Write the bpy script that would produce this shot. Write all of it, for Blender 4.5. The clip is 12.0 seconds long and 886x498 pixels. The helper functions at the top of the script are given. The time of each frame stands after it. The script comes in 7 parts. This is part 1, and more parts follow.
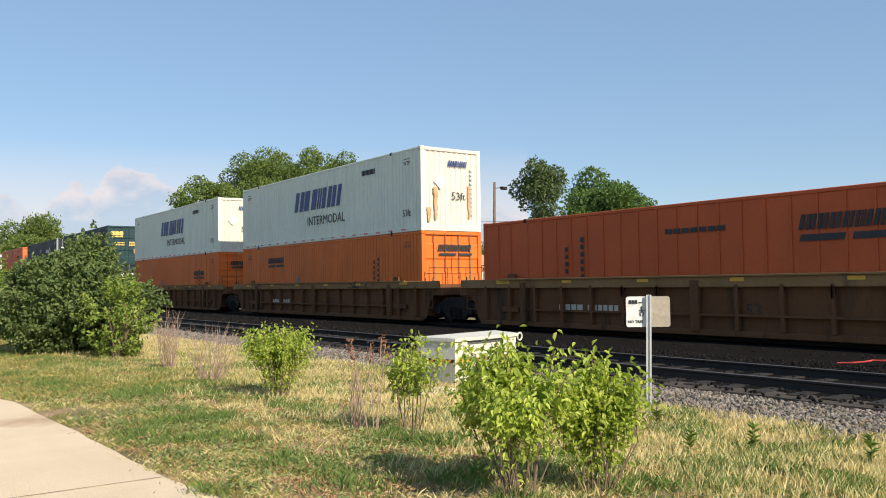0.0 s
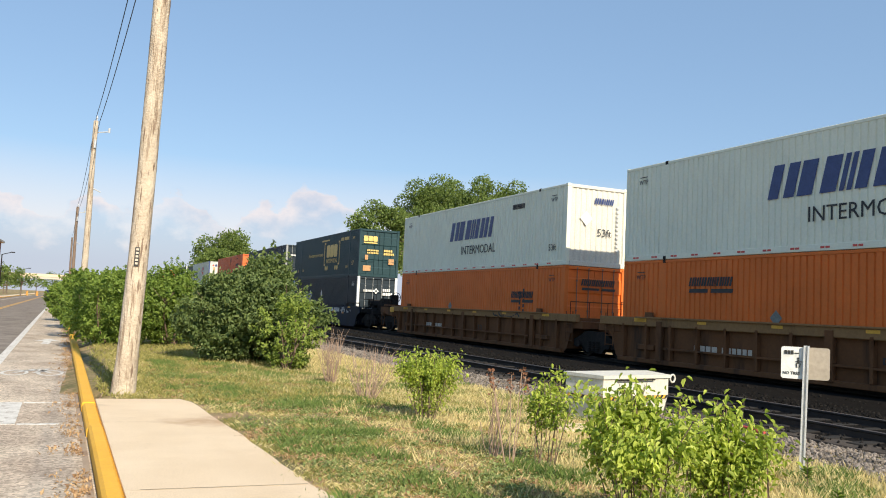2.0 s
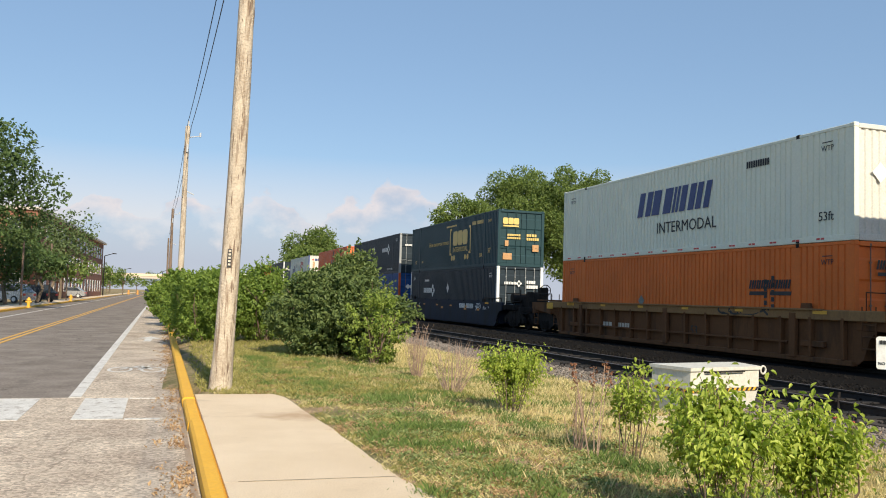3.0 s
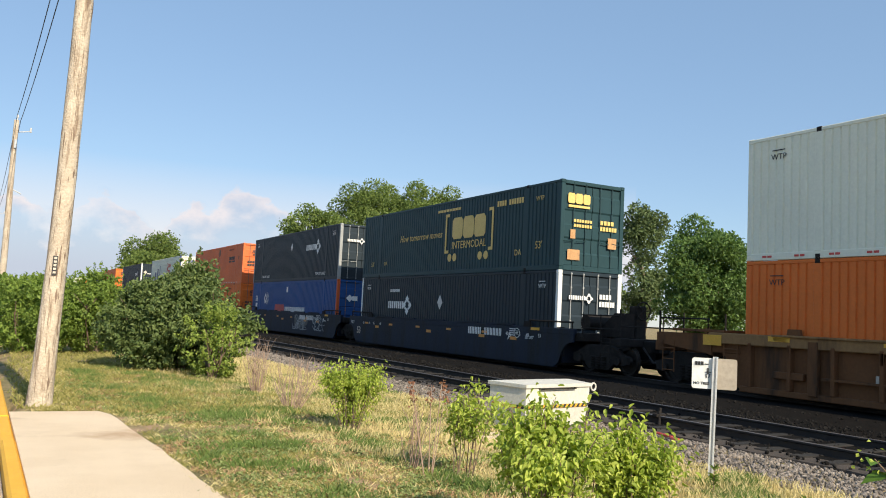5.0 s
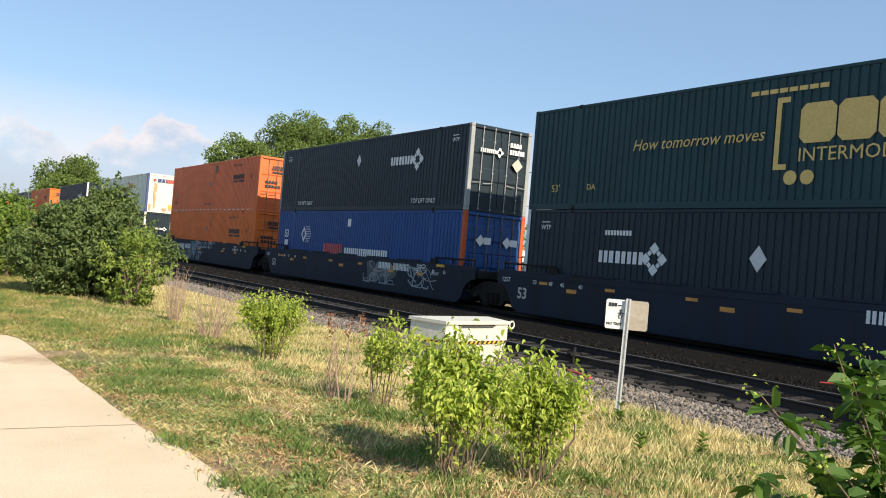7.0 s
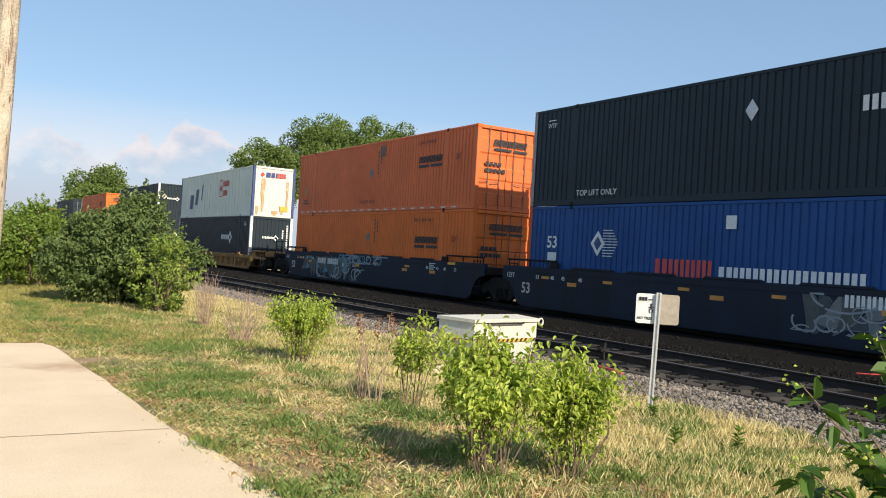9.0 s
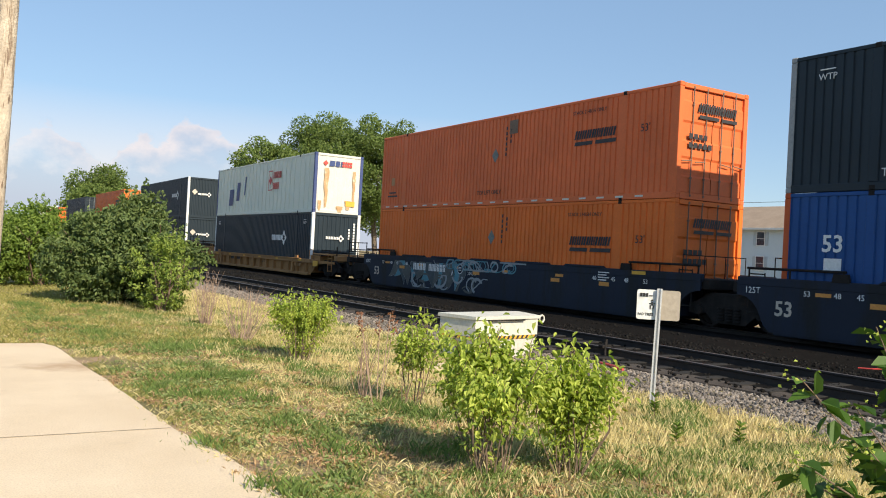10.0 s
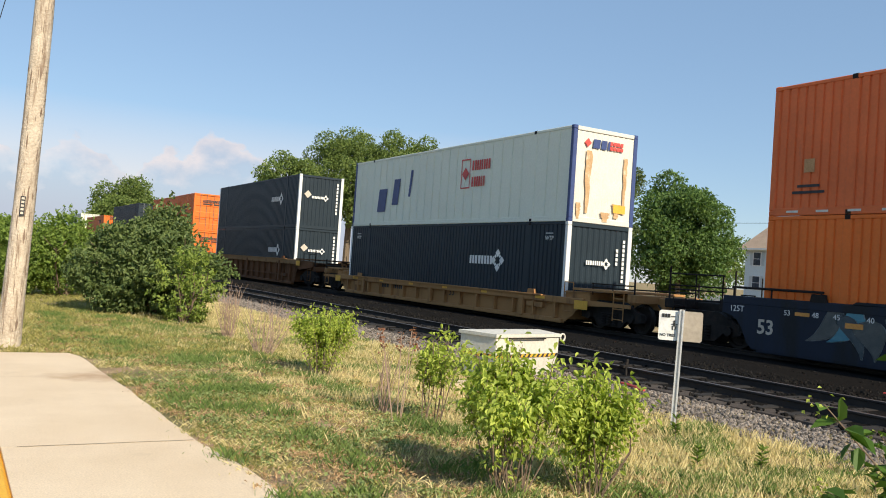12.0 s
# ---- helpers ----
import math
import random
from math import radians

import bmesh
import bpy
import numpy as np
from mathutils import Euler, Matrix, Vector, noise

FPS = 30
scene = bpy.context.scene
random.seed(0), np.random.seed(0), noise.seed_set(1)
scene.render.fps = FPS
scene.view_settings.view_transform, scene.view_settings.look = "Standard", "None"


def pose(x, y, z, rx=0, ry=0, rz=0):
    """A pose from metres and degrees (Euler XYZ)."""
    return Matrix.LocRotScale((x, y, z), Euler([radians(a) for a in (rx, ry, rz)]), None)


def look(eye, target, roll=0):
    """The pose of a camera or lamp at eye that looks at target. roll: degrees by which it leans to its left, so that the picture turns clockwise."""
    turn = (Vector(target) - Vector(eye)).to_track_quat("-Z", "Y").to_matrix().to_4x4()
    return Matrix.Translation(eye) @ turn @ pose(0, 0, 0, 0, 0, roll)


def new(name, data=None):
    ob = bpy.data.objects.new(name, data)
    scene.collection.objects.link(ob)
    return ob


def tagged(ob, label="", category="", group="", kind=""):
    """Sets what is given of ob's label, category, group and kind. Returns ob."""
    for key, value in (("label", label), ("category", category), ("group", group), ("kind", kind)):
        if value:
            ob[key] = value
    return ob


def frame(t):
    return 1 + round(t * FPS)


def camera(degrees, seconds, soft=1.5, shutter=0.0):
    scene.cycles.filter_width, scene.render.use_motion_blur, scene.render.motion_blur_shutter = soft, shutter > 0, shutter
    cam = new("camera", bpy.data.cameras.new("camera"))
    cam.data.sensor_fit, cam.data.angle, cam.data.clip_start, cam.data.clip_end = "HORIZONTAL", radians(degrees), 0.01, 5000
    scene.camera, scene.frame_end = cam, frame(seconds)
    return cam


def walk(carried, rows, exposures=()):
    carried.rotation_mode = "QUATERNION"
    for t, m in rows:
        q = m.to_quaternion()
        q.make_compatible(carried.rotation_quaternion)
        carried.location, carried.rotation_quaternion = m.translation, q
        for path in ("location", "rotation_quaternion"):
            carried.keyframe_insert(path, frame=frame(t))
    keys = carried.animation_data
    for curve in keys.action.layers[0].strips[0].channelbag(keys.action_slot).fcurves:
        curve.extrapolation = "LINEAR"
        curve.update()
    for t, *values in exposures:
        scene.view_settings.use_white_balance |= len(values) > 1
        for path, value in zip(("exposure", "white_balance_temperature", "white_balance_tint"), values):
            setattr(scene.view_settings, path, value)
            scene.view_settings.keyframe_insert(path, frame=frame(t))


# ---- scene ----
cam = camera(56.2, 12.0, 1.0)
PATH = [
    (0, (0.112, 1.001, 1.481), (1.233, 2.655, 1.563), -0.8),
    (0.5, (0.095, 0.856, 1.473), (1.082, 2.596, 1.491), 0.3),
    (1, (0.12, 0.755, 1.498), (0.974, 2.564, 1.528), 1.4),
    (1.5, (0.221, 0.789, 1.551), (1.053, 2.603, 1.679), 2.4),
    (2, (0.168, 0.623, 1.533), (0.931, 2.466, 1.677), 2.7),
    (2.5, (0.154, 0.466, 1.564), (0.726, 2.379, 1.682), 1.7),
    (4.5, (0.167, 0.51, 1.595), (0.874, 2.377, 1.721), 1.9),
    (5, (0.233, 0.436, 1.641), (1.137, 2.213, 1.802), 2.8),
    (5.5, (0.246, 0.366, 1.612), (1.258, 2.086, 1.742), 4.6),
    (6, (0.247, 0.383, 1.62), (1.292, 2.087, 1.7), 5.0),
    (6.5, (0.285, 0.403, 1.608), (1.38, 2.076, 1.648), 5.0),
    (7, (0.285, 0.403, 1.61), (1.35, 2.095, 1.634), 4.8),
    (7.5, (0.297, 0.402, 1.61), (1.319, 2.121, 1.636), 4.4),
    (9.5, (0.288, 0.445, 1.594), (1.302, 2.168, 1.61), 3.2),
    (10, (0.298, 0.439, 1.596), (1.309, 2.165, 1.608), 3.0),
    (10.5, (0.279, 0.453, 1.603), (1.254, 2.199, 1.627), 3.3),
    (11, (0.277, 0.434, 1.607), (1.224, 2.195, 1.643), 3.4),
    (11.5, (0.265, 0.43, 1.618), (1.205, 2.195, 1.67), 3.5),
    (12, (0.261, 0.412, 1.612), (1.226, 2.163, 1.659), 3.9),
]
walk(cam, [(t, look(eye, target, roll)) for t, eye, target, roll in PATH],
     exposures=[(0, 0.23), (0.5, 0.11), (1.2, 0.15), (1.6, 0.20), (2.0, 0.30), (2.4, 0.17), (2.7, 0.15), (4.5, 0.26), (5.5, 0.36), (6.5, 0.44), (7.5, 0.34), (9.5, 0.30), (10.5, 0.31), (11.2, 0.29), (12, 0.21)])

# ---- light ----
world = bpy.data.worlds.new("daylight")
scene.world = world
world.use_nodes = True
wn = world.node_tree
sky = wn.nodes.new("ShaderNodeTexSky")
sky.sky_type = 'NISHITA'
sky.sun_disc = False
sky.sun_elevation, sky.sun_rotation = radians(33), radians(175)
sky.air_density, sky.dust_density, sky.ozone_density = 1.0, 0.15, 1.3
wn.nodes["Background"].inputs["Strength"].default_value = 0.11
haze = wn.nodes.new("ShaderNodeMix")
haze.data_type = 'RGBA'
haze.inputs[0].default_value = 0.5
haze.inputs[7].default_value = (2.35, 3.8, 5.9, 1)
wn.links.new(sky.outputs["Color"], haze.inputs[6])
wn.links.new(haze.outputs[2], wn.nodes["Background"].inputs["Color"])
sun = new("sun", bpy.data.lights.new("sun", 'SUN'))
sun.data.energy, sun.data.angle, sun.data.color = 5.2, radians(0.6), (1.0, 0.88, 0.68)
SUN_DIR = Vector((0.094 * 0.8387, -0.995 * 0.8387, 0.5446))
sun.matrix_world = look(SUN_DIR * 60, (0, 0, 0))


# ---- materials ----
def material(name):
    m = bpy.data.materials.new(name)
    m.use_nodes = True
    return m, m.node_tree.nodes, m.node_tree.links, m.node_tree.nodes["Principled BSDF"]


def noise_node(n, l, vec, scale, detail=5.0, rough=0.6):
    t = n.new("ShaderNodeTexNoise")
    t.inputs["Scale"].default_value, t.inputs["Detail"].default_value, t.inputs["Roughness"].default_value = scale, detail, rough
    l.new(vec, t.inputs["Vector"])
    return t.outputs["Fac"]


def ramp(n, l, fac, lo, hi, c0, c1):
    r = n.new("ShaderNodeValToRGB")
    r.color_ramp.elements[0].position, r.color_ramp.elements[1].position = lo, hi
    r.color_ramp.elements[0].color, r.color_ramp.elements[1].color = (*c0, 1), (*c1, 1)
    l.new(fac, r.inputs["Fac"])
    return r.outputs["Color"]


def mix(n, l, fac, a, b, mode='MIX'):
    x = n.new("ShaderNodeMix")
    x.data_type, x.blend_type = 'RGBA', mode
    for sock, v in ((x.inputs[0], fac), (x.inputs[6], a), (x.inputs[7], b)):
        if hasattr(v, "is_linked"):
            l.new(v, sock)
        elif isinstance(v, (int, float)):
            sock.default_value = v
        else:
            sock.default_value = (*v, 1)
    return x.outputs[2]


def coords(n, l, stretch=(1, 1, 1)):
    c, mp = n.new("ShaderNodeTexCoord"), n.new("ShaderNodeMapping")
    mp.inputs["Scale"].default_value = stretch
    l.new(c.outputs["Object"], mp.inputs["Vector"])
    return mp.outputs["Vector"]


def surface(name, c0, c1, scale=2.0, rough=0.7, bump=0.0, metal=0.0, fine=40.0, stain=None, amount=0.6, streak=(1, 1, 1), rand=0.0, spec=0.5, grain=0.35):
    """Two-scale procedural surface: broad blend of c0 and c1, fine grain, and stains with a shape of their own."""
    m, n, l, p = material(name)
    v = coords(n, l)
    col = ramp(n, l, noise_node(n, l, v, scale), 0.35, 0.68, c0, c1)
    g = noise_node(n, l, v, fine, 3.0)
    col = mix(n, l, grain, col, ramp(n, l, g, 0.3, 0.7, [x * 0.72 for x in c0], [min(1, x * 1.2) for x in c1]))
    if stain:
        s = ramp(n, l, noise_node(n, l, coords(n, l, streak), 1.0, 6.0, 0.65), amount, amount + 0.14, (0, 0, 0), (1, 1, 1))
        col = mix(n, l, s, col, stain)
    if rand:
        o = n.new("ShaderNodeObjectInfo")
        gg = n.new("ShaderNodeNewGeometry")
        add = n.new("ShaderNodeMath")
        add.operation = 'ADD'
        l.new(o.outputs["Random"], add.inputs[0])
        l.new(gg.outputs["Random Per Island"], add.inputs[1])
        k = ramp(n, l, add.outputs[0], 0.1, 1.7, [1 - rand] * 3, [1 + rand] * 3)
        col = mix(n, l, 1.0, col, k, 'MULTIPLY')
    l.new(col, p.inputs["Base Color"])
    r = ramp(n, l, g, 0.2, 0.8, [max(0.02, rough - 0.1)] * 3, [min(1, rough + 0.1)] * 3)
    l.new(r, p.inputs["Roughness"])
    p.inputs["Metallic"].default_value = metal
    p.inputs["Specular IOR Level"].default_value = spec
    if bump:
        b = n.new("ShaderNodeBump")
        b.inputs["Strength"].default_value, b.inputs["Distance"].default_value = min(1, bump), 0.02
        l.new(g, b.inputs["Height"])
        l.new(b.outputs["Normal"], p.inputs["Normal"])
    return m


def paint(name, c, rust=0.64, dirt=(0.10, 0.07, 0.05), rough=0.5, fade=0.14, grain=0.15):
    """Weathered vehicle paint with vertical streaks of grime."""
    return surface(name, [x * (1 - fade) for x in c], [min(1, x * (1 + fade * 0.4)) for x in c], 0.6, rough, 0.05, 0, 14.0, dirt, rust, (1.4, 1.4, 0.25), spec=0.25, grain=grain)


def leaf_material(name, c0, c1, glow=0.35):
    """Leaves: colour varies from leaf to leaf, light passes through."""
    m, n, l, p = material(name)
    g = n.new("ShaderNodeNewGeometry")
    col = ramp(n, l, g.outputs["Random Per Island"], 0.0, 1.0, c0, c1)
    v = coords(n, l)
    col = mix(n, l, 0.3, col, ramp(n, l, noise_node(n, l, v, 3.0), 0.3, 0.7, [x * 0.6 for x in c0], [min(1, x * 1.25) for x in c1]))
    l.new(col, p.inputs["Base Color"])
    p.inputs["Roughness"].default_value = 0.55
    p.inputs["Specular IOR Level"].default_value = 0.3
    t = n.new("ShaderNodeBsdfTranslucent")
    l.new(mix(n, l, 1.0, col, (1.1, 1.15, 0.5), 'MULTIPLY'), t.inputs["Color"])
    mx = n.new("ShaderNodeMixShader")
    mx.inputs[0].default_value = glow
    l.new(p.outputs[0], mx.inputs[1])
    l.new(t.outputs[0], mx.inputs[2])
    l.new(mx.outputs[0], n["Material Output"].inputs["Surface"])
    return m


def worn_asphalt(name, c0, c1, crack, pebble):
    """Old asphalt with exposed aggregate, patches and thin cracks."""
    m, n, l, p = material(name)
    v = coords(n, l)
    col = ramp(n, l, noise_node(n, l, v, 0.9, 6), 0.35, 0.66, c0, c1)
    vo = n.new("ShaderNodeTexVoronoi")
    vo.inputs["Scale"].default_value = 34
    l.new(v, vo.inputs["Vector"])
    grey = n.new("ShaderNodeSeparateColor")
    l.new(vo.outputs["Color"], grey.inputs[0])
    col = mix(n, l, 1.0, col, ramp(n, l, grey.outputs[0], 0.0, 1.0, [1 - pebble] * 3, [1 + pebble] * 3), 'MULTIPLY')
    wob = n.new("ShaderNodeVectorMath")
    wob.operation = 'MULTIPLY_ADD'
    nz = n.new("ShaderNodeTexNoise")
    nz.inputs["Scale"].default_value = 1.6
    nz.inputs["Detail"].default_value = 6
    l.new(v, nz.inputs["Vector"])
    l.new(nz.outputs["Color"], wob.inputs[0])
    wob.inputs[1].default_value = (0.9, 0.9, 0.9)
    l.new(v, wob.inputs[2])
    ve = n.new("ShaderNodeTexVoronoi")
    ve.feature = 'DISTANCE_TO_EDGE'
    ve.inputs["Scale"].default_value = 0.42
    l.new(wob.outputs[0], ve.inputs["Vector"])
    gap = ramp(n, l, ve.outputs["Distance"], 0.002, 0.008, (0.8, 0.8, 0.8), (0, 0, 0))
    col = mix(n, l, gap, col, crack)
    stain = ramp(n, l, noise_node(n, l, coords(n, l, (1.6, 0.5, 1)), 1.0, 6, 0.65), 0.58, 0.72, (0, 0, 0), (0.6, 0.6, 0.6))
    col = mix(n, l, stain, col, [x * 0.6 for x in c0])
    l.new(col, p.inputs["Base Color"])
    p.inputs["Roughness"].default_value = 0.92
    p.inputs["Specular IOR Level"].default_value = 0.2
    b = n.new("ShaderNodeBump")
    b.inputs["Strength"].default_value, b.inputs["Distance"].default_value = 0.6, 0.01
    l.new(grey.outputs[1], b.inputs["Height"])
    l.new(b.outputs["Normal"], p.inputs["Normal"])
    return m


def slab_concrete():
    """Pale concrete with speckle and a brown smear of soil washed across it from the verge."""
    m = surface("slab_concrete", (0.71, 0.545, 0.365), (0.84, 0.675, 0.48), 0.9, 0.9, 0.5, 0, 70, (0.60, 0.46, 0.31), 0.60, (1.2, 1.2, 1))
    n, l = m.node_tree.nodes, m.node_tree.links
    p = n["Principled BSDF"]
    base = p.inputs["Base Color"].links[0].from_socket
    v = coords(n, l)
    mp = n.new("ShaderNodeMapping")
    mp.inputs["Location"].default_value = (-1.7 * 0.55, -11.4 * 1.1, 0)
    mp.inputs["Scale"].default_value = (0.55, 1.1, 0.0)
    l.new(v, mp.inputs["Vector"])
    dist = n.new("ShaderNodeVectorMath")
    dist.operation = 'LENGTH'
    l.new(mp.outputs["Vector"], dist.inputs[0])
    add = n.new("ShaderNodeMath")
    add.operation = 'ADD'
    l.new(dist.outputs["Value"], add.inputs[0])
    l.new(noise_node(n, l, v, 2.6, 6), add.inputs[1])
    smear = ramp(n, l, add.outputs[0], 0.62, 1.35, (0.8, 0.8, 0.8), (0, 0, 0))
    l.new(mix(n, l, smear, base, (0.47, 0.30, 0.17)), p.inputs["Base Color"])
    return m


M = {
    "asphalt": worn_asphalt("asphalt", (0.20, 0.166, 0.138), (0.29, 0.248, 0.212), (0.11, 0.09, 0.075), 0.16),
    "asphalt_pale": worn_asphalt("asphalt_pale", (0.42, 0.335, 0.26), (0.62, 0.52, 0.41), (0.27, 0.215, 0.165), 0.36),
    "gutter_dirt": surface("gutter_dirt", (0.30, 0.22, 0.16), (0.42, 0.34, 0.27), 2, 0.95, 0.6, 0, 50, (0.20, 0.11, 0.07), 0.54, (5, 2.5, 5)),
    "road_white": surface("road_white", (0.60, 0.57, 0.52), (0.76, 0.73, 0.68), 3, 0.8, 0.3, 0, 40, (0.38, 0.33, 0.28), 0.53, (7, 5, 5)),
    "road_yellow": surface("road_yellow", (0.62, 0.33, 0.06), (0.72, 0.42, 0.10), 3, 0.8, 0.3, 0, 40, (0.25, 0.22, 0.17), 0.62, (4, 4, 4)),
    "kerb_yellow": surface("kerb_yellow", (0.78, 0.40, 0.03), (0.86, 0.48, 0.05), 2, 0.7, 0.3, 0, 30, (0.45, 0.33, 0.2), 0.66, (3, 3, 3)),
    "concrete": surface("concrete", (0.71, 0.545, 0.365), (0.84, 0.675, 0.48), 0.9, 0.9, 0.5, 0, 70, (0.55, 0.41, 0.28), 0.60, (1.2, 1.2, 1)),
    "slab": slab_concrete(),
    "dirt_dark": surface("dirt_dark", (0.20, 0.14, 0.09), (0.40, 0.29, 0.19), 3, 0.95, 0.4, 0, 60),
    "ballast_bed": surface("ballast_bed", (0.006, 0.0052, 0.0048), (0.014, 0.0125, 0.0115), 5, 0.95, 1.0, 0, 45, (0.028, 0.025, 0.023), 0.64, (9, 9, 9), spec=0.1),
    "cinder": surface("cinder", (0.05, 0.039, 0.031), (0.095, 0.075, 0.06), 3, 0.95, 0.8, 0, 60, (0.06, 0.05, 0.045), 0.6, (5, 5, 5)),
    "stone": surface("stone", (0.062, 0.052, 0.043), (0.215, 0.185, 0.16), 8, 0.9, 0.3, 0, 60, None, rand=0.85),
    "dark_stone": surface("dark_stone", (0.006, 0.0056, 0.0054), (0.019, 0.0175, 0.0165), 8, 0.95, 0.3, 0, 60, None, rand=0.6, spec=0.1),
    "rail": surface("rail", (0.022, 0.017, 0.015), (0.045, 0.034, 0.028), 4, 0.75, 0.3, 0.2, 50),
    "rail_head": surface("rail_head", (0.12, 0.105, 0.10), (0.20, 0.18, 0.17), 4, 0.5, 0, 0.6, 30),
    "tie": surface("tie", (0.010, 0.009, 0.008), (0.024, 0.020, 0.017), 5, 0.95, 0.5, 0, 40, None, rand=0.3),
    "steel": surface("steel", (0.014, 0.0125, 0.012), (0.034, 0.029, 0.026), 4, 0.8, 0.3, 0.0, 40, (0.05, 0.03, 0.02), 0.6, (4, 4, 4), spec=0.15),
    "wheel_steel": surface("wheel_steel", (0.022, 0.018, 0.016), (0.05, 0.038, 0.03), 5, 0.65, 0.2, 0.4, 40),
    "galvanised": surface("galvanised", (0.52, 0.53, 0.54), (0.68, 0.69, 0.70), 12, 0.42, 0.1, 0.25, 60),
    "wood_pole": surface("wood_pole", (0.40, 0.32, 0.24), (0.66, 0.57, 0.45), 2.6, 0.9, 1.0, 0, 26, (0.24, 0.17, 0.115), 0.52, (13, 13, 1.1)),
    "dark_pole": surface("dark_pole", (0.16, 0.11, 0.08), (0.26, 0.19, 0.14), 2, 0.9, 0.4, 0, 30),
    "brick": surface("brick", (0.22, 0.095, 0.06), (0.31, 0.14, 0.09), 1.5, 0.9, 0.3, 0, 8),
    "siding": surface("siding", (0.56, 0.63, 0.67), (0.63, 0.70, 0.73), 0.8, 0.8, 0.1, 0, 12),
    "shingle": surface("shingle", (0.30, 0.22, 0.16), (0.40, 0.30, 0.22), 1, 0.95, 0.4, 0, 14),
    "shingle_red": surface("shingle_red", (0.50, 0.22, 0.12), (0.62, 0.30, 0.17), 1, 0.95, 0.4, 0, 14),
    "glass": surface("glass", (0.03, 0.04, 0.05), (0.07, 0.08, 0.10), 2, 0.08, 0, 0, 4),
    "white": surface("white", (0.72, 0.72, 0.70), (0.82, 0.82, 0.80), 2, 0.5, 0.05, 0, 20),
    "off_white": surface("off_white", (0.62, 0.60, 0.53), (0.70, 0.68, 0.61), 2, 0.5, 0.05, 0, 20, (0.40, 0.33, 0.25), 0.72, (3, 3, 1)),
    "beige": surface("beige", (0.52, 0.45, 0.37), (0.60, 0.53, 0.44), 5, 0.6, 0.05, 0, 20),
    "sign_beige": surface("sign_beige", (0.36, 0.31, 0.25), (0.44, 0.38, 0.31), 6, 0.6, 0.05, 0, 20, (0.28, 0.22, 0.16), 0.62, (6, 6, 3)),
    "black": surface("black", (0.02, 0.02, 0.022), (0.04, 0.04, 0.042), 4, 0.6, 0.05, 0, 30),
    "gold": surface("gold", (0.66, 0.46, 0.13), (0.74, 0.54, 0.18), 4, 0.5, 0, 0, 20, (0.25, 0.2, 0.1), 0.68, (3, 3, 1)),
    "navy": surface("navy", (0.03, 0.05, 0.16), (0.05, 0.08, 0.22), 4, 0.5, 0, 0, 20),
    "red": surface("red", (0.55, 0.06, 0.05), (0.66, 0.09, 0.07), 4, 0.5, 0, 0, 20),
    "sticker_orange": surface("sticker_orange", (0.62, 0.26, 0.05), (0.74, 0.34, 0.08), 4, 0.6, 0, 0, 20),
    "sticker_yellow": surface("sticker_yellow", (0.74, 0.38, 0.035), (0.82, 0.45, 0.06), 4, 0.6, 0, 0, 20),
    "sticker_tan": surface("sticker_tan", (0.42, 0.22, 0.09), (0.58, 0.34, 0.16), 4, 0.7, 0, 0, 20, (0.3, 0.16, 0.08), 0.55, (4, 4, 4)),
    "plate_grey": surface("plate_grey", (0.13, 0.15, 0.14), (0.22, 0.24, 0.22), 5, 0.6, 0.05, 0, 20),
    "post_grey": surface("post_grey", (0.27, 0.28, 0.28), (0.36, 0.37, 0.37), 3, 0.6, 0.05, 0, 20),
    "rust": surface("rust", (0.42, 0.24, 0.11), (0.60, 0.42, 0.24), 3, 0.85, 0.2, 0, 20, (0.75, 0.66, 0.5), 0.56, (2, 2, 0.5)),
    "bark": surface("bark", (0.12, 0.09, 0.065), (0.22, 0.17, 0.12), 6, 0.95, 0.7, 0, 40),
    "twig": surface("twig", (0.12, 0.085, 0.06), (0.24, 0.17, 0.12), 6, 0.9, 0.2, 0, 40),
    "dead_twig": surface("dead_twig", (0.30, 0.20, 0.15), (0.44, 0.32, 0.24), 6, 0.9, 0.2, 0, 40),
    "c_red": paint("container_red", (0.58, 0.112, 0.033), 0.66, (0.24, 0.10, 0.06)),
    "c_orange": paint("container_orange", (0.72, 0.172, 0.033), 0.67, (0.33, 0.12, 0.06)),
    "c_bright": paint("container_bright_orange", (0.82, 0.185, 0.033), 0.69, (0.48, 0.16, 0.07)),
    "c_faded": paint("container_faded_orange", (0.77, 0.175, 0.055), 0.66, (0.46, 0.15, 0.08)),
    "c_white": paint("container_white", (0.80, 0.82, 0.69), 0.72, (0.58, 0.50, 0.38), 0.5, 0.05),
    "c_teal": paint("container_teal", (0.020, 0.054, 0.064), 0.70, (0.026, 0.036, 0.04), 0.5),
    "c_navy": paint("container_navy", (0.020, 0.032, 0.043), 0.70, (0.03, 0.034, 0.04), 0.5),
    "c_blue": paint("container_blue", (0.018, 0.078, 0.25), 0.70, (0.025, 0.04, 0.09), 0.5),
    "w_brown": paint("wellcar_brown", (0.168, 0.074, 0.031), 0.52, (0.066, 0.036, 0.02), 0.85, 0.2, 0.3),
    # lighter copy of the brown for top chords: sky light put into the colour
    "w_brown_lit": paint("wellcar_brown_lit", (0.31, 0.175, 0.075), 0.56, (0.15, 0.085, 0.04), 0.85, 0.2, 0.3),
    "w_blue": paint("wellcar_blue", (0.018, 0.025, 0.043), 0.48, (0.017, 0.019, 0.022), 0.65),
    "w_tan": paint("wellcar_tan", (0.42, 0.215, 0.08), 0.54, (0.20, 0.10, 0.045), 0.7),
}


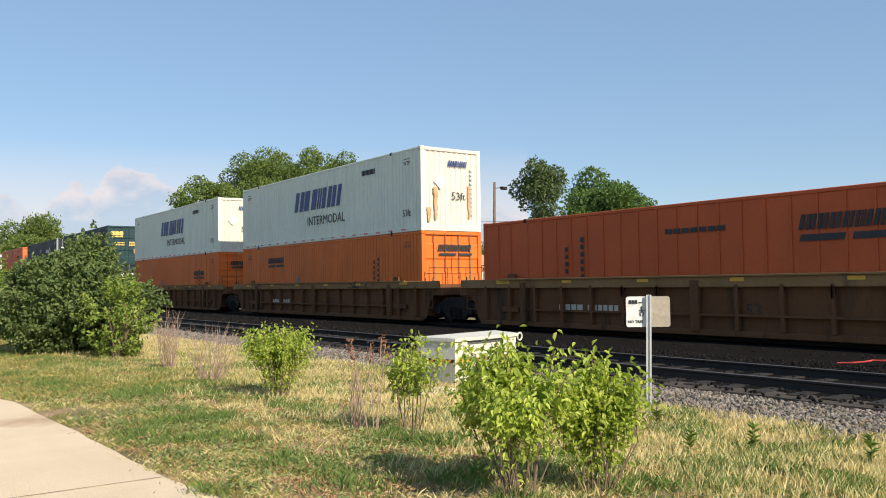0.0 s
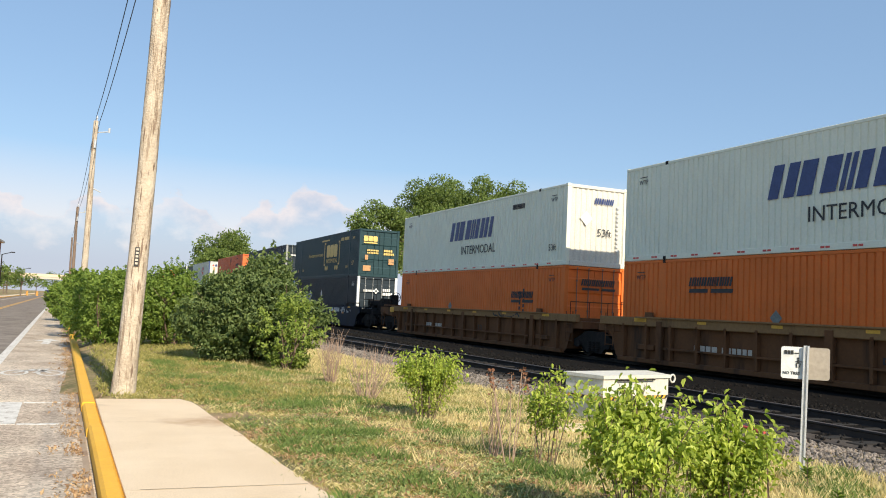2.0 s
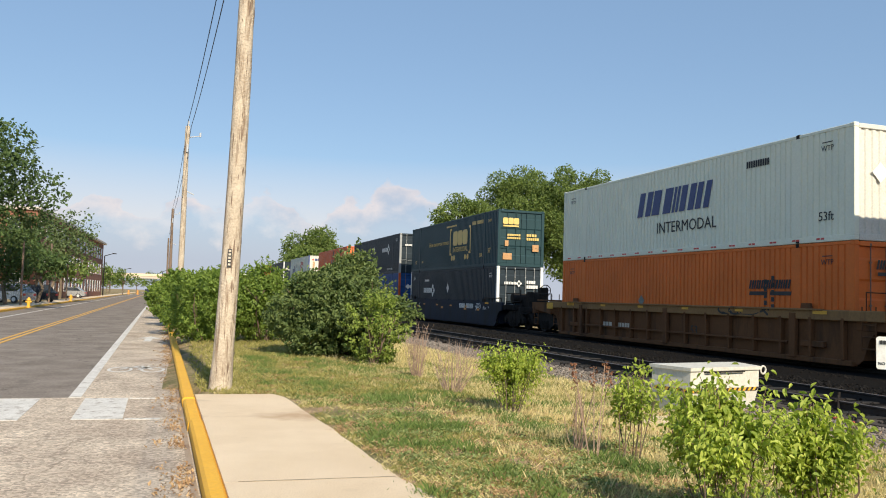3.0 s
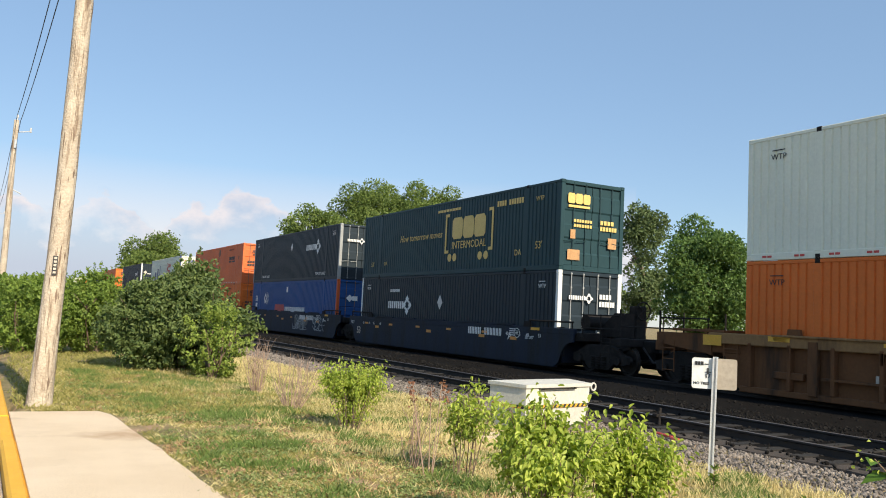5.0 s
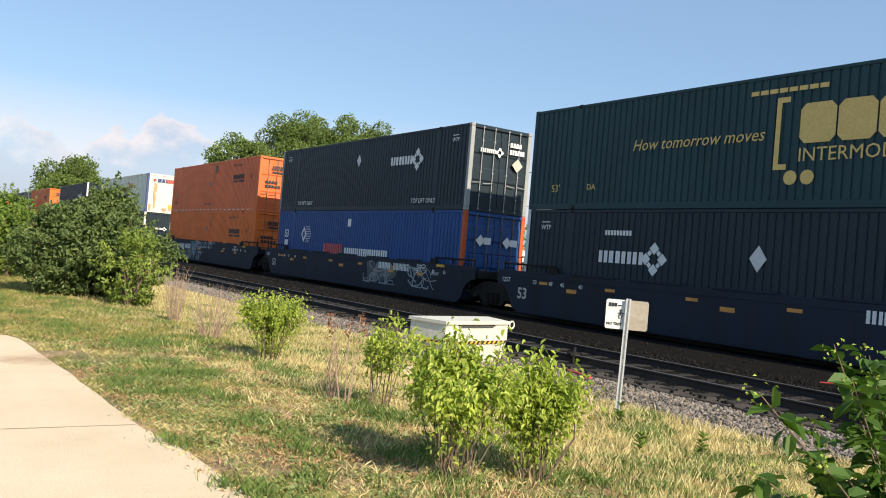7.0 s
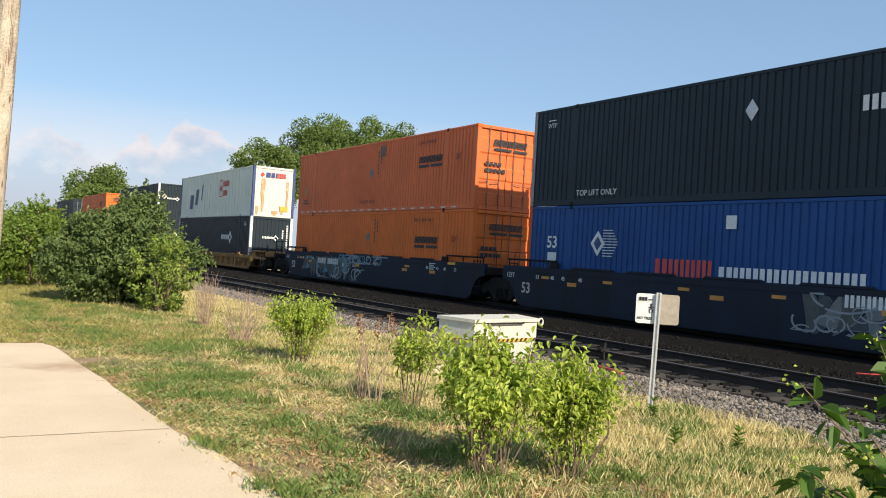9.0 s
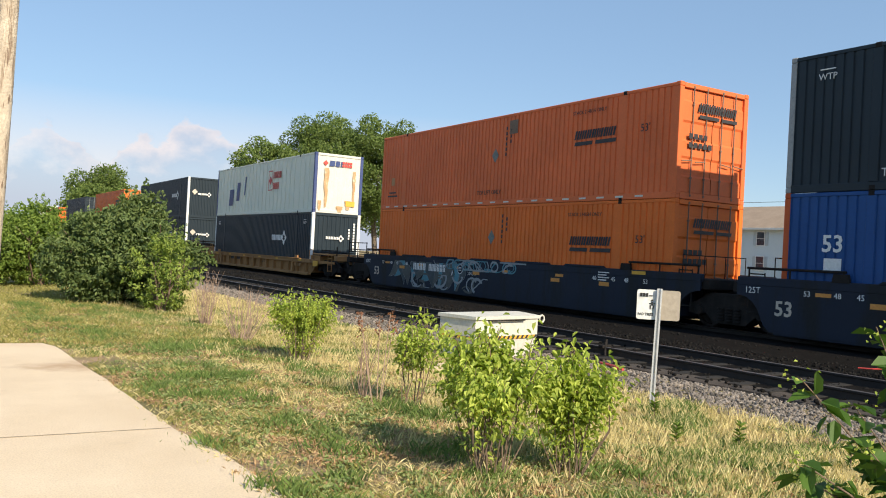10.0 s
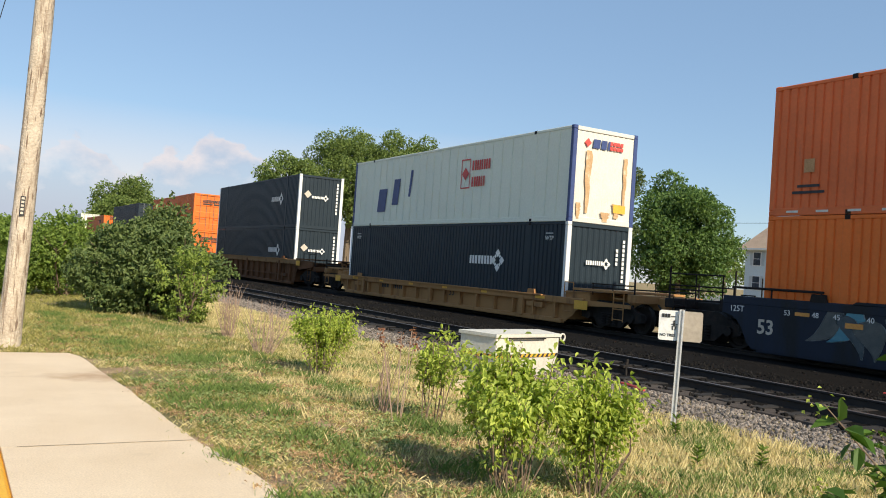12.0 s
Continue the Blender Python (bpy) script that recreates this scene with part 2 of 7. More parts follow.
# ---- mesh helpers ----
def part(name, bm, mat, parent=None, label="", place=None, smooth=False):
    """Links a bmesh as one mesh object under a thing or a part."""
    me = bpy.data.meshes.new(name)
    bm.normal_update()
    bm.to_mesh(me)
    bm.free()
    for x in (mat if isinstance(mat, (list, tuple)) else [mat]):
        me.materials.append(x)
    if smooth:
        me.shade_smooth()
    return again(name, me, parent, label, place)


def again(name, me, parent=None, label="", place=None):
    ob = new(name, me)
    if parent:
        ob.parent = parent
    if place is not None:
        ob.matrix_basis = place
    if label:
        ob["label"] = label
    return ob


def thing(name, label, category, group="", kind="", place=None):
    ob = tagged(new(name), label, category, group, kind)
    if place is not None:
        ob.matrix_basis = place
    return ob


def box(bm, x0, x1, y0, y1, z0, z1, c=0.0, mi=0):
    """A block, with chamfered edges where c is given."""
    if c <= 0:
        v = [bm.verts.new(p) for p in ((x0, y0, z0), (x1, y0, z0), (x1, y1, z0), (x0, y1, z0), (x0, y0, z1), (x1, y0, z1), (x1, y1, z1), (x0, y1, z1))]
        for f in ((0, 3, 2, 1), (4, 5, 6, 7), (0, 1, 5, 4), (1, 2, 6, 5), (2, 3, 7, 6), (3, 0, 4, 7)):
            bm.faces.new([v[i] for i in f]).material_index = mi
        return
    X, Y, Z, S = (x0, x1), (y0, y1), (z0, z1), (1, -1)
    k = {}
    for a in (0, 1):
        for b in (0, 1):
            for d in (0, 1):
                k[a, b, d, 0] = bm.verts.new((X[a], Y[b] + S[b] * c, Z[d] + S[d] * c))
                k[a, b, d, 1] = bm.verts.new((X[a] + S[a] * c, Y[b], Z[d] + S[d] * c))
                k[a, b, d, 2] = bm.verts.new((X[a] + S[a] * c, Y[b] + S[b] * c, Z[d]))
    fs = []
    for s in (0, 1):
        fs.append([k[s, 0, 0, 0], k[s, 1, 0, 0], k[s, 1, 1, 0], k[s, 0, 1, 0]])
        fs.append([k[0, s, 0, 1], k[1, s, 0, 1], k[1, s, 1, 1], k[0, s, 1, 1]])
        fs.append([k[0, 0, s, 2], k[1, 0, s, 2], k[1, 1, s, 2], k[0, 1, s, 2]])
        for u in (0, 1):
            fs.append([k[s, u, 0, 0], k[s, u, 1, 0], k[s, u, 1, 1], k[s, u, 0, 1]])
            fs.append([k[s, 0, u, 0], k[s, 1, u, 0], k[s, 1, u, 2], k[s, 0, u, 2]])
            fs.append([k[0, s, u, 1], k[1, s, u, 1], k[1, s, u, 2], k[0, s, u, 2]])
            for w in (0, 1):
                fs.append([k[s, u, w, 0], k[s, u, w, 1], k[s, u, w, 2]])
    mid = Vector(((x0 + x1) / 2, (y0 + y1) / 2, (z0 + z1) / 2))
    for f in fs:
        f = bm.faces.new(f)
        f.material_index = mi
        f.normal_update()
        if f.normal.dot(f.calc_center_median() - mid) < 0:
            f.normal_flip()


def prism(bm, pts, a, b, axis="x", mi=0):
    """Extrudes a closed outline from a to b along an axis; pts are the two other coordinates in order."""
    def at(p, s):
        return (s, p[0], p[1]) if axis == "x" else (p[0], s, p[1]) if axis == "y" else (p[0], p[1], s)
    v0, v1 = [bm.verts.new(at(p, a)) for p in pts], [bm.verts.new(at(p, b)) for p in pts]
    fs = [bm.faces.new(v0), bm.faces.new(v1[::-1])]
    for i in range(len(pts)):
        j = (i + 1) % len(pts)
        fs.append(bm.faces.new((v0[j], v0[i], v1[i], v1[j])))
    for f in fs:
        f.material_index = mi
    bmesh.ops.recalc_face_normals(bm, faces=fs)


def tube(bm, p, q, r0, r1=None, n=8, mi=0, caps=True):
    """A tapered round bar from p to q."""
    p, q = Vector(p), Vector(q)
    r1 = r0 if r1 is None else r1
    d = (q - p).normalized()
    a = d.orthogonal().normalized()
    b = d.cross(a)
    rings = []
    for o, r in ((p, r0), (q, r1)):
        rings.append([bm.verts.new(o + (a * math.cos(i * math.tau / n) + b * math.sin(i * math.tau / n)) * r) for i in range(n)])
    for i in range(n):
        j = (i + 1) % n
        bm.faces.new((rings[0][i], rings[0][j], rings[1][j], rings[1][i])).material_index = mi
    if caps:
        bm.faces.new(rings[0][::-1]).material_index = mi
        bm.faces.new(rings[1]).material_index = mi


def lathe(bm, rings, n=20, axis="x"):
    """A turned body; rings are (place along the axis, radius)."""
    vs = []
    for s, r in rings:
        row = []
        for i in range(n):
            c, d = math.cos(i * math.tau / n) * r, math.sin(i * math.tau / n) * r
            row.append(bm.verts.new((s, c, d) if axis == "x" else (c, d, s)))
        vs.append(row)
    fs = []
    for a, b in zip(vs, vs[1:]):
        for i in range(n):
            fs.append(bm.faces.new((a[i], a[(i + 1) % n], b[(i + 1) % n], b[i])))
    fs += [bm.faces.new(vs[0]), bm.faces.new(vs[-1])]
    bmesh.ops.recalc_face_normals(bm, faces=fs)


SIDE, END = pose(0, 0, 0, 90, 0, -90), pose(0, 0, 0, 90, 0, 0)
_letters = {}


def lettering(body, size, mat, parent, place, bold=0.0, shear=0.0):
    """Words in the built-in font as a thin mesh."""
    key = (body, size, mat.name, bold, shear)
    if key not in _letters:
        cu = bpy.data.curves.new("lettering", 'FONT')
        cu.body, cu.size, cu.extrude, cu.offset, cu.shear, cu.resolution_u = body, size, 0.002, bold, shear, 2
        cu.align_x, cu.align_y = 'CENTER', 'CENTER'
        tmp = bpy.data.objects.new("lettering", cu)
        scene.collection.objects.link(tmp)
        me = bpy.data.meshes.new_from_object(tmp.evaluated_get(bpy.context.evaluated_depsgraph_get()))
        bpy.data.objects.remove(tmp)
        me.materials.clear()
        me.materials.append(mat)
        _letters[key] = me
    return again("lettering", _letters[key], parent, "", place)


def marks(name, shapes, mat, parent, place, label=""):
    """Flat painted shapes; each is an outline in the plane of the face, u to the right and v up."""
    bm = bmesh.new()
    for s in shapes:
        prism(bm, s, 0.0, 0.004, "z")
    return part(name, bm, mat, parent, label, place)


def bar(u, v, w, h, slant=0.0):
    return [(u, v), (u + w, v), (u + w + slant * h, v + h), (u + slant * h, v + h)]


def blocks(u, v, widths, h, gap, slant=0.0, slit=0.0):
    """A row of blocks of given widths, each parted by an upright slit, for a trade mark's mass."""
    out = []
    for w in widths:
        if slit and w > 1.6 * gap:
            k = w * 0.40
            out.append(bar(u, v, k, h, slant))
            out.append(bar(u + w - k, v, k, h, slant))
        else:
            out.append(bar(u, v, w, h, slant))
        u += w + gap
    return out


def chunky(u, v, rx, ry):
    """A solid eight-sided mass."""
    return [[(u + rx * p, v + ry * q) for p, q in ((-0.7, -1), (0.7, -1), (1, -0.7), (1, 0.7), (0.7, 1), (-0.7, 1), (-1, 0.7), (-1, -0.7))]]


def diamond(u, v, r, k=1.0):
    return [(u - r * k, v), (u, v - r), (u + r * k, v), (u, v + r)]


def streak(u, v, w, h, seed):
    """A ragged run of rust, narrower towards its foot."""
    rg = random.Random(seed)
    n = 12
    left = [(u - w * (0.35 + 0.3 * rg.random()) * (0.45 + 0.55 * i / n), v + h * i / n) for i in range(n + 1)]
    right = [(u + w * (0.35 + 0.3 * rg.random()) * (0.45 + 0.55 * i / n), v + h * i / n) for i in range(n + 1)]
    return left[::-1] + right


def disc(u, v, r, n=16):
    return [(u + r * math.cos(i * math.tau / n), v + r * math.sin(i * math.tau / n)) for i in range(n)]


# ---- ground, road, pavement, tracks ----
TILT = 0.035  # the road swings away from the tracks by two degrees


def smooth(a, b, x):
    k = min(1, max(0, (x - a) / (b - a)))
    return k * k * (3 - 2 * k)


def ground_z(x, y):
    u = x + TILT * y
    if -9.4 < u < 0.75:
        return -0.28
    if u <= -9.4:
        return -0.02
    if y < 13.9 and x < 1.4:
        return -0.16
    z = -0.02 - 0.16 * smooth(3.0, 7.5, x)
    z += 0.012 * noise.noise(Vector((x * 0.9, y * 0.9, 0))) + 0.02 * noise.noise(Vector((x * 0.3, y * 0.3, 3)))
    v = x + 0.036 * y
    if y < 140:
        if v > 8.3:
            z = -0.18 + 0.08 * smooth(8.3, 9.9, v)
        if v > 10.0:
            z = -0.17
        if v > 22:
            z = -0.14 + 0.1 * smooth(22, 28, v)
    return z


def build_ground():
    xs = [-1500, -700, -300, -120, -60, -30, -20, -14] + [-12 + 0.8 * i for i in range(15)] + [0.2 + 0.2 * i for i in range(60)] + [12.4, 13, 15, 18, 20, 22, 24, 26, 30, 40, 60, 90, 150, 300, 700, 1500]
    ys = [-800, -300, -100, -40, -15, -6] + [-2 + 0.35 * i for i in range(90)] + [30 + 2 * i for i in range(20)] + [72, 80, 90, 105, 125, 150, 200, 300, 450, 700, 1100, 1600, 2500]
    bm = bmesh.new()
    grid = [[bm.verts.new((x, y, ground_z(x, y))) for x in xs] for y in ys]
    for a, b in zip(grid, grid[1:]):
        for i in range(len(xs) - 1):
            bm.faces.new((a[i], a[i + 1], b[i + 1], b[i]))
    m, n, l, p = material("verge_soil")
    v = coords(n, l)
    straw = ramp(n, l, noise_node(n, l, v, 0.7, 6), 0.42, 0.60, (0.15, 0.15, 0.06), (0.42, 0.31, 0.17))
    fine = ramp(n, l, noise_node(n, l, v, 9.0, 6, 0.7), 0.3, 0.72, (0.09, 0.10, 0.035), (0.50, 0.38, 0.22))
    soil = ramp(n, l, noise_node(n, l, v, 1.7, 5), 0.52, 0.64, (0, 0, 0), (1, 1, 1))
    col = mix(n, l, 0.5, straw, fine)
    col = mix(n, l, soil, col, (0.46, 0.31, 0.20))
    l.new(col, p.inputs["Base Color"])
    p.inputs["Roughness"].default_value = 0.95
    p.inputs["Specular IOR Level"].default_value = 0.1
    b = n.new("ShaderNodeBump")
    b.inputs["Strength"].default_value, b.inputs["Distance"].default_value = 0.9, 0.04
    l.new(noise_node(n, l, v, 30, 6), b.inputs["Height"])
    l.new(b.outputs["Normal"], p.inputs["Normal"])
    g = part("ground", bm, m, smooth=True)
    tagged(g, "grassy verge of green and straw-dry grass with bare soil", "ground", kind="structure")


def road_box(name, u0, u1, y0, y1, z0, z1, mat, label, category, chamfer=0.0, steps=1):
    """A strip that follows the road; u is measured across it."""
    bm = bmesh.new()
    prof = [(u0, z0), (u1, z0), (u1, z1 - chamfer), (u1 - chamfer, z1), (u0 + chamfer, z1), (u0, z1 - chamfer)] if chamfer else [(u0, z0), (u1, z0), (u1, z1), (u0, z1)]
    va = [bm.verts.new((u - TILT * y0, y0, z)) for u, z in prof]
    vb = [bm.verts.new((u - TILT * y1, y1, z)) for u, z in prof]
    k = len(prof)
    fs = [bm.faces.new(va), bm.faces.new(vb[::-1])] + [bm.faces.new((va[i], va[(i + 1) % k], vb[(i + 1) % k], vb[i])) for i in range(k)]
    bmesh.ops.recalc_face_normals(bm, faces=fs)
    return tagged(part(name, bm, mat), label, category, kind="structure")


def build_road():
    RZ = -0.15
    road_box("road", -9.2, 0.575, -60, 700, -0.25, RZ, M["asphalt"], "worn grey asphalt road with a bike lane", "road")
    mark = RZ + 0.010
    road_box("pavement", -0.92, 0.56, 14.62, 420, RZ - 0.05, RZ + 0.005, M["asphalt_pale"], "pale worn asphalt of the bike lane", "bike lane")
    road_box("pavement", -9.2, 0.58, -60, 14.6, RZ - 0.05, RZ + 0.005, M["asphalt_pale"], "pale worn asphalt with exposed aggregate at the crossing", "road")
    road_box("trim", 0.50, 0.56, -10, 60, RZ, RZ + 0.008, M["gutter_dirt"], "dry leaves and soil in the gutter", "gutter")
    road_box("trim", -1.10, -0.92, 14.6, 500, RZ, mark, M["road_white"], "white painted edge line on the asphalt", "road marking")
    road_box("trim", -4.55, -4.43, 15, 500, RZ, mark, M["road_yellow"], "double yellow centre line on the asphalt", "road marking")
    road_box("trim", -4.31, -4.19, 15, 500, RZ, mark, M["road_yellow"], "double yellow centre line on the asphalt", "road marking")
    road_box("trim", -7.75, -7.62, 15, 500, RZ, mark, M["road_white"], "white painted edge line on the asphalt", "road marking")
    for u0, u1 in ((-0.85, -0.22), (-2.1, -1.48), (-3.4, -2.75), (-5.2, -4.5), (-6.5, -5.85), (-7.8, -7.1)):
        road_box("trim", u0, u1, 12.25, 14.5, RZ, mark, M["road_white"], "worn white crosswalk bar on the asphalt", "crosswalk bar")
    road_box("trim", -0.2, 0.28, 12.2, 12.32, RZ, mark, M["road_white"], "thin white crosswalk line on the asphalt", "road marking")
    road_box("trim", -0.2, 0.3, 14.42, 14.52, RZ, mark, M["road_white"], "thin white crosswalk line on the asphalt", "road marking")
    # bicycle sign painted in the bike lane, and its arrow farther on
    bm = bmesh.new()
    for cx in (-0.72, 0.05):
        ring = 24
        a = [bm.verts.new((cx + 0.30 * math.cos(i * math.tau / ring), 19 + 0.62 * math.sin(i * math.tau / ring), mark)) for i in range(ring)]
        b = [bm.verts.new((cx + 0.22 * math.cos(i * math.tau / ring), 19 + 0.48 * math.sin(i * math.tau / ring), mark)) for i in range(ring)]
        for i in range(ring):
            bm.faces.new((a[i], a[(i + 1) % ring], b[(i + 1) % ring], b[i]))
    for p, q in (((-0.72, 19), (-0.3, 19.9)), ((-0.3, 19.9), (0.05, 19)), ((-0.5, 19.5), (-0.05, 19.5)), ((-0.3, 19.0), (-0.05, 19.9)), ((-0.3, 20.1), (0.0, 20.1))):
        d = (Vector(q) - Vector(p)).normalized()
        o = Vector((-d.y, d.x)) * 0.05
        bm.faces.new([bm.verts.new((*w, mark)) for w in (Vector(p) - o, Vector(q) - o, Vector(q) + o, Vector(p) + o)])
    bike = part("trim", bm, M["road_white"], place=pose(-0.62, 0.4, 0) @ Matrix.Diagonal((0.85, 1, 1, 1)))
    tagged(bike, "white bicycle symbol painted on the bike lane", "road marking", kind="structure")
    bm = bmesh.new()
    bm.faces.new([bm.verts.new((x, y, mark)) for x, y in ((-0.12, 29.5), (0.12, 29.5), (0.12, 31.2), (-0.12, 31.2))])
    bm.faces.new([bm.verts.new((x, y, mark)) for x, y in ((-0.4, 31.2), (0.4, 31.2), (0, 32.6))])
    tagged(part("trim", bm, M["road_white"], place=pose(-1.2, 0, 0)), "white arrow painted on the bike lane", "road marking", kind="structure")
    # kerbs
    road_box("kerb", 0.56, 0.74, 13.4, 420, -0.28, 0.0, M["kerb_yellow"], "yellow painted concrete kerb beside the road", "kerb", 0.025)
    road_box("kerb", 0.585, 0.748, -14, 11.2, -0.28, 0.0, M["kerb_yellow"], "yellow painted concrete kerb beside the pavement", "kerb", 0.03)
    road_box("kerb", 0.57, 0.748, 11.2, 13.4, -0.28, -0.02, M["kerb_yellow"], "faded yellow kerb beside the pavement", "kerb", 0.03)
    road_box("kerb", -9.4, -9.2, -40, 420, -0.28, 0.0, M["kerb_yellow"], "yellow painted concrete kerb across the road", "kerb", 0.025)
    road_box("pavement", -11.2, -9.4, 40, 420, -0.28, 0.012, M["concrete"], "pale concrete pavement across the road", "pavement")
    # pavement slabs, parted by joints
    def right(y):
        pts = [(-14, 2.35), (0, 2.3), (5.0, 2.22), (6.6, 2.12), (7.65, 1.96), (9.2, 1.87), (10.6, 1.79), (11.66, 1.69), (12.8, 1.62), (13.5, 1.56), (13.75, 1.45)]
        for (a, p), (b, q) in zip(pts, pts[1:]):
            if y <= b:
                return p + (q - p) * (y - a) / (b - a)
        return pts[-1][1]
    root = tagged(new("pavement"), "pale tan concrete pavement with joints and washed-out dirt", "pavement", kind="structure")
    for a, b in ((-14, -7), (-7, -3.2), (-3.2, 0.4), (0.4, 4.0), (4.0, 7.64), (7.645, 13.75)):
        bm = bmesh.new()
        ys = [a + 0.001 + (b - a - 0.002) * i / 14 for i in range(15)]
        rows = []
        for y in ys:
            l, r = 0.747 - TILT * y, right(y) + 0.03 * noise.noise(Vector((0, y * 1.7, 0)))
            k = 6
            top = [bm.verts.new((l + (r - l) * i / k, y, 0.0 + 0.003 * noise.noise(Vector((l + i, y, 0))))) for i in range(k + 1)]
            rows.append((bm.verts.new((l, y, -0.14)), *top, bm.verts.new((r, y, -0.14))))
        for p, q in zip(rows, rows[1:]):
            for i in range(len(p) - 1):
                bm.faces.new((p[i], p[i + 1], q[i + 1], q[i]))
        bm.faces.new(rows[0])
        bm.faces.new(rows[-1][::-1])
        part("slab", bm, M["slab"], root)
    # joints filled with dark soil
    for y in (-7, -3.2, 0.4, 4.0, 7.65):
        bm = bmesh.new()
        n = 24
        xa, xb = 0.86 - TILT * y, right(y) - 0.02
        lo = [bm.verts.new((xa + (xb - xa) * i / n, y - 0.006 - 0.007 * abs(noise.noise(Vector((i * 1.3, y, 0)))), 0.004)) for i in range(n + 1)]
        hi = [bm.verts.new((xa + (xb - xa) * i / n, y + 0.004 + 0.010 * abs(noise.noise(Vector((i * 0.9, y, 4)))), 0.004)) for i in range(n + 1)]
        for i in range(n):
            bm.faces.new((lo[i], lo[i + 1], hi[i + 1], hi[i]))
        tagged(part("trim", bm, M["dirt_dark"]), "dark soil in a joint of the pavement", "joint", kind="structure")


RAIL_Z = 0.145
SIDING_Z = 0.10
SKEW = 0.036  # the siding closes in on the road


def build_tracks():
    def bed(v0, rows_of, mat, lab, name="track_bed", ragged=0.0):
        bm = bmesh.new()
        prev = None
        for i in range(420):
            y = -30 + i * 0.4 if i < 360 else 114 + (i - 359) * 14
            e = v0 - SKEW * y + ragged * (noise.noise(Vector((4, y * 0.7, v0))) + 0.5 * noise.noise(Vector((0, y * 4, 2))))
            row = [bm.verts.new((x, y, z)) for x, z in rows_of(e, y)]
            if prev:
                for j in range(len(row) - 1):
                    bm.faces.new((prev[j], prev[j + 1], row[j + 1], row[j]))
            prev = row
        tagged(part(name, bm, M[mat]), lab, "ballast", kind="structure")

    def wave(x, y, z, k=0.015):
        return (x, z + k * noise.noise(Vector((x, y, 0))))
    bed(10.42, lambda e, y: [(e, -0.16), (e + 0.03, -0.045)] + [wave(e + q, y, -0.04) for q in (0.3, 0.8, 1.4, 2.0, 2.6)], "ballast_bed", "near-black ballast between the rails of the siding", ragged=0.03)
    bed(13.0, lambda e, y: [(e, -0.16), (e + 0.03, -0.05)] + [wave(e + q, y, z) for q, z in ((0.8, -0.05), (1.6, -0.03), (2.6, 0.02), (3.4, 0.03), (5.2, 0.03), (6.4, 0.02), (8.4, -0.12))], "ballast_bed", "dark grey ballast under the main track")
    bed(9.98, lambda e, y: [(e, -0.2), (e + 0.03, -0.06), (e + 0.25, -0.045), (e + 0.5, -0.05)], "cinder", "strip of brown cinder soil beside the siding rail", ragged=0.12)
    prof = [(-0.07, -0.17), (0.07, -0.17), (0.07, -0.155), (0.012, -0.13), (0.012, -0.045), (0.036, -0.03), (0.036, -0.004), (0.03, 0), (-0.03, 0), (-0.036, -0.004), (-0.036, -0.03), (-0.012, -0.045), (-0.012, -0.13), (-0.07, -0.155)]
    bm = bmesh.new()
    prism(bm, prof, -60, 600, "y")
    for f in bm.faces:
        f.normal_update()
        if f.normal.z > 0.7 and f.calc_center_median().z > -0.01:
            f.material_index = 1
    rail = part("rail", bm, [M["rail"], M["rail_head"]])
    rail_me = rail.data
    bpy.data.objects.remove(rail)
    bm = bmesh.new()
    box(bm, -1.3, 1.3, -0.11, 0.11, -0.16, 0, 0.012)
    tie = part("tie", bm, M["tie"])
    tie_me = tie.data
    bpy.data.objects.remove(tie)
    for cx, skew, rz, lab in ((11.5, SKEW, SIDING_Z, "unused siding track with dark rusty rails"), (17.645, 0.0252, RAIL_Z, "main railway track under the train")):
        root = tagged(new("railway_track"), lab, "railway track", kind="structure")
        deg = math.degrees(math.atan(skew))
        for s in (-1, 1):
            again("rail", rail_me, root, "", pose(cx + s * 0.7525, 0, rz, 0, 0, deg))
        rng = random.Random(int(cx))
        for i in range(190):
            y = -6 + i * 0.54
            again("tie", tie_me, root, "", pose(cx - skew * y + rng.uniform(-0.05, 0.05), y, rz - 0.125 + rng.uniform(-0.012, 0.008), 0, 0, deg + rng.uniform(-1.5, 1.5)))


# ---- train ----
L, W, H = 16.15, 2.64, 2.985


def travel(t):
    return 9.239 * t - 0.0055 * t * t


def train_pose(y, z):
    """A place on the main track, which runs at a slight angle to the y axis."""
    return pose(17.66 - 0.0252 * y, y, z, 0, 0, 1.444)


KEYED, WHEELS = [], []


def corrugated(bm, y0, y1, x, out, z0, z1, period, depth):
    """A pressed-steel wall between y0 and y1 that faces the way of out."""
    k = max(1, round((y1 - y0) / period))
    p = (y1 - y0) / k
    line = []
    for i in range(k):
        a = y0 + i * p
        line += [(a, 0), (a + p * 0.66, 0), (a + p * 0.74, 1), (a + p * 0.92, 1)]
    line.append((y1, 0))
    lo = [bm.verts.new((x - out * depth * d, y, z0)) for y, d in line]
    hi = [bm.verts.new((x - out * depth * d, y, z1)) for y, d in line]
    for i in range(len(line) - 1):
        f = (lo[i], lo[i + 1], hi[i + 1], hi[i])
        bm.faces.new(f if out > 0 else f[::-1])


def posted(bm, y0, y1, x, out, z0, z1, step):
    """A flat sheet wall with narrow riveted posts."""
    s = x - out * 0.012
    v = [bm.verts.new(p) for p in ((s, y0, z0), (s, y1, z0), (s, y1, z1), (s, y0, z1))]
    bm.faces.new(v if out > 0 else v[::-1])
    k = round((y1 - y0) / step)
    return [y0 + (y1 - y0) * i / k for i in range(1, k)]


_shells = {}


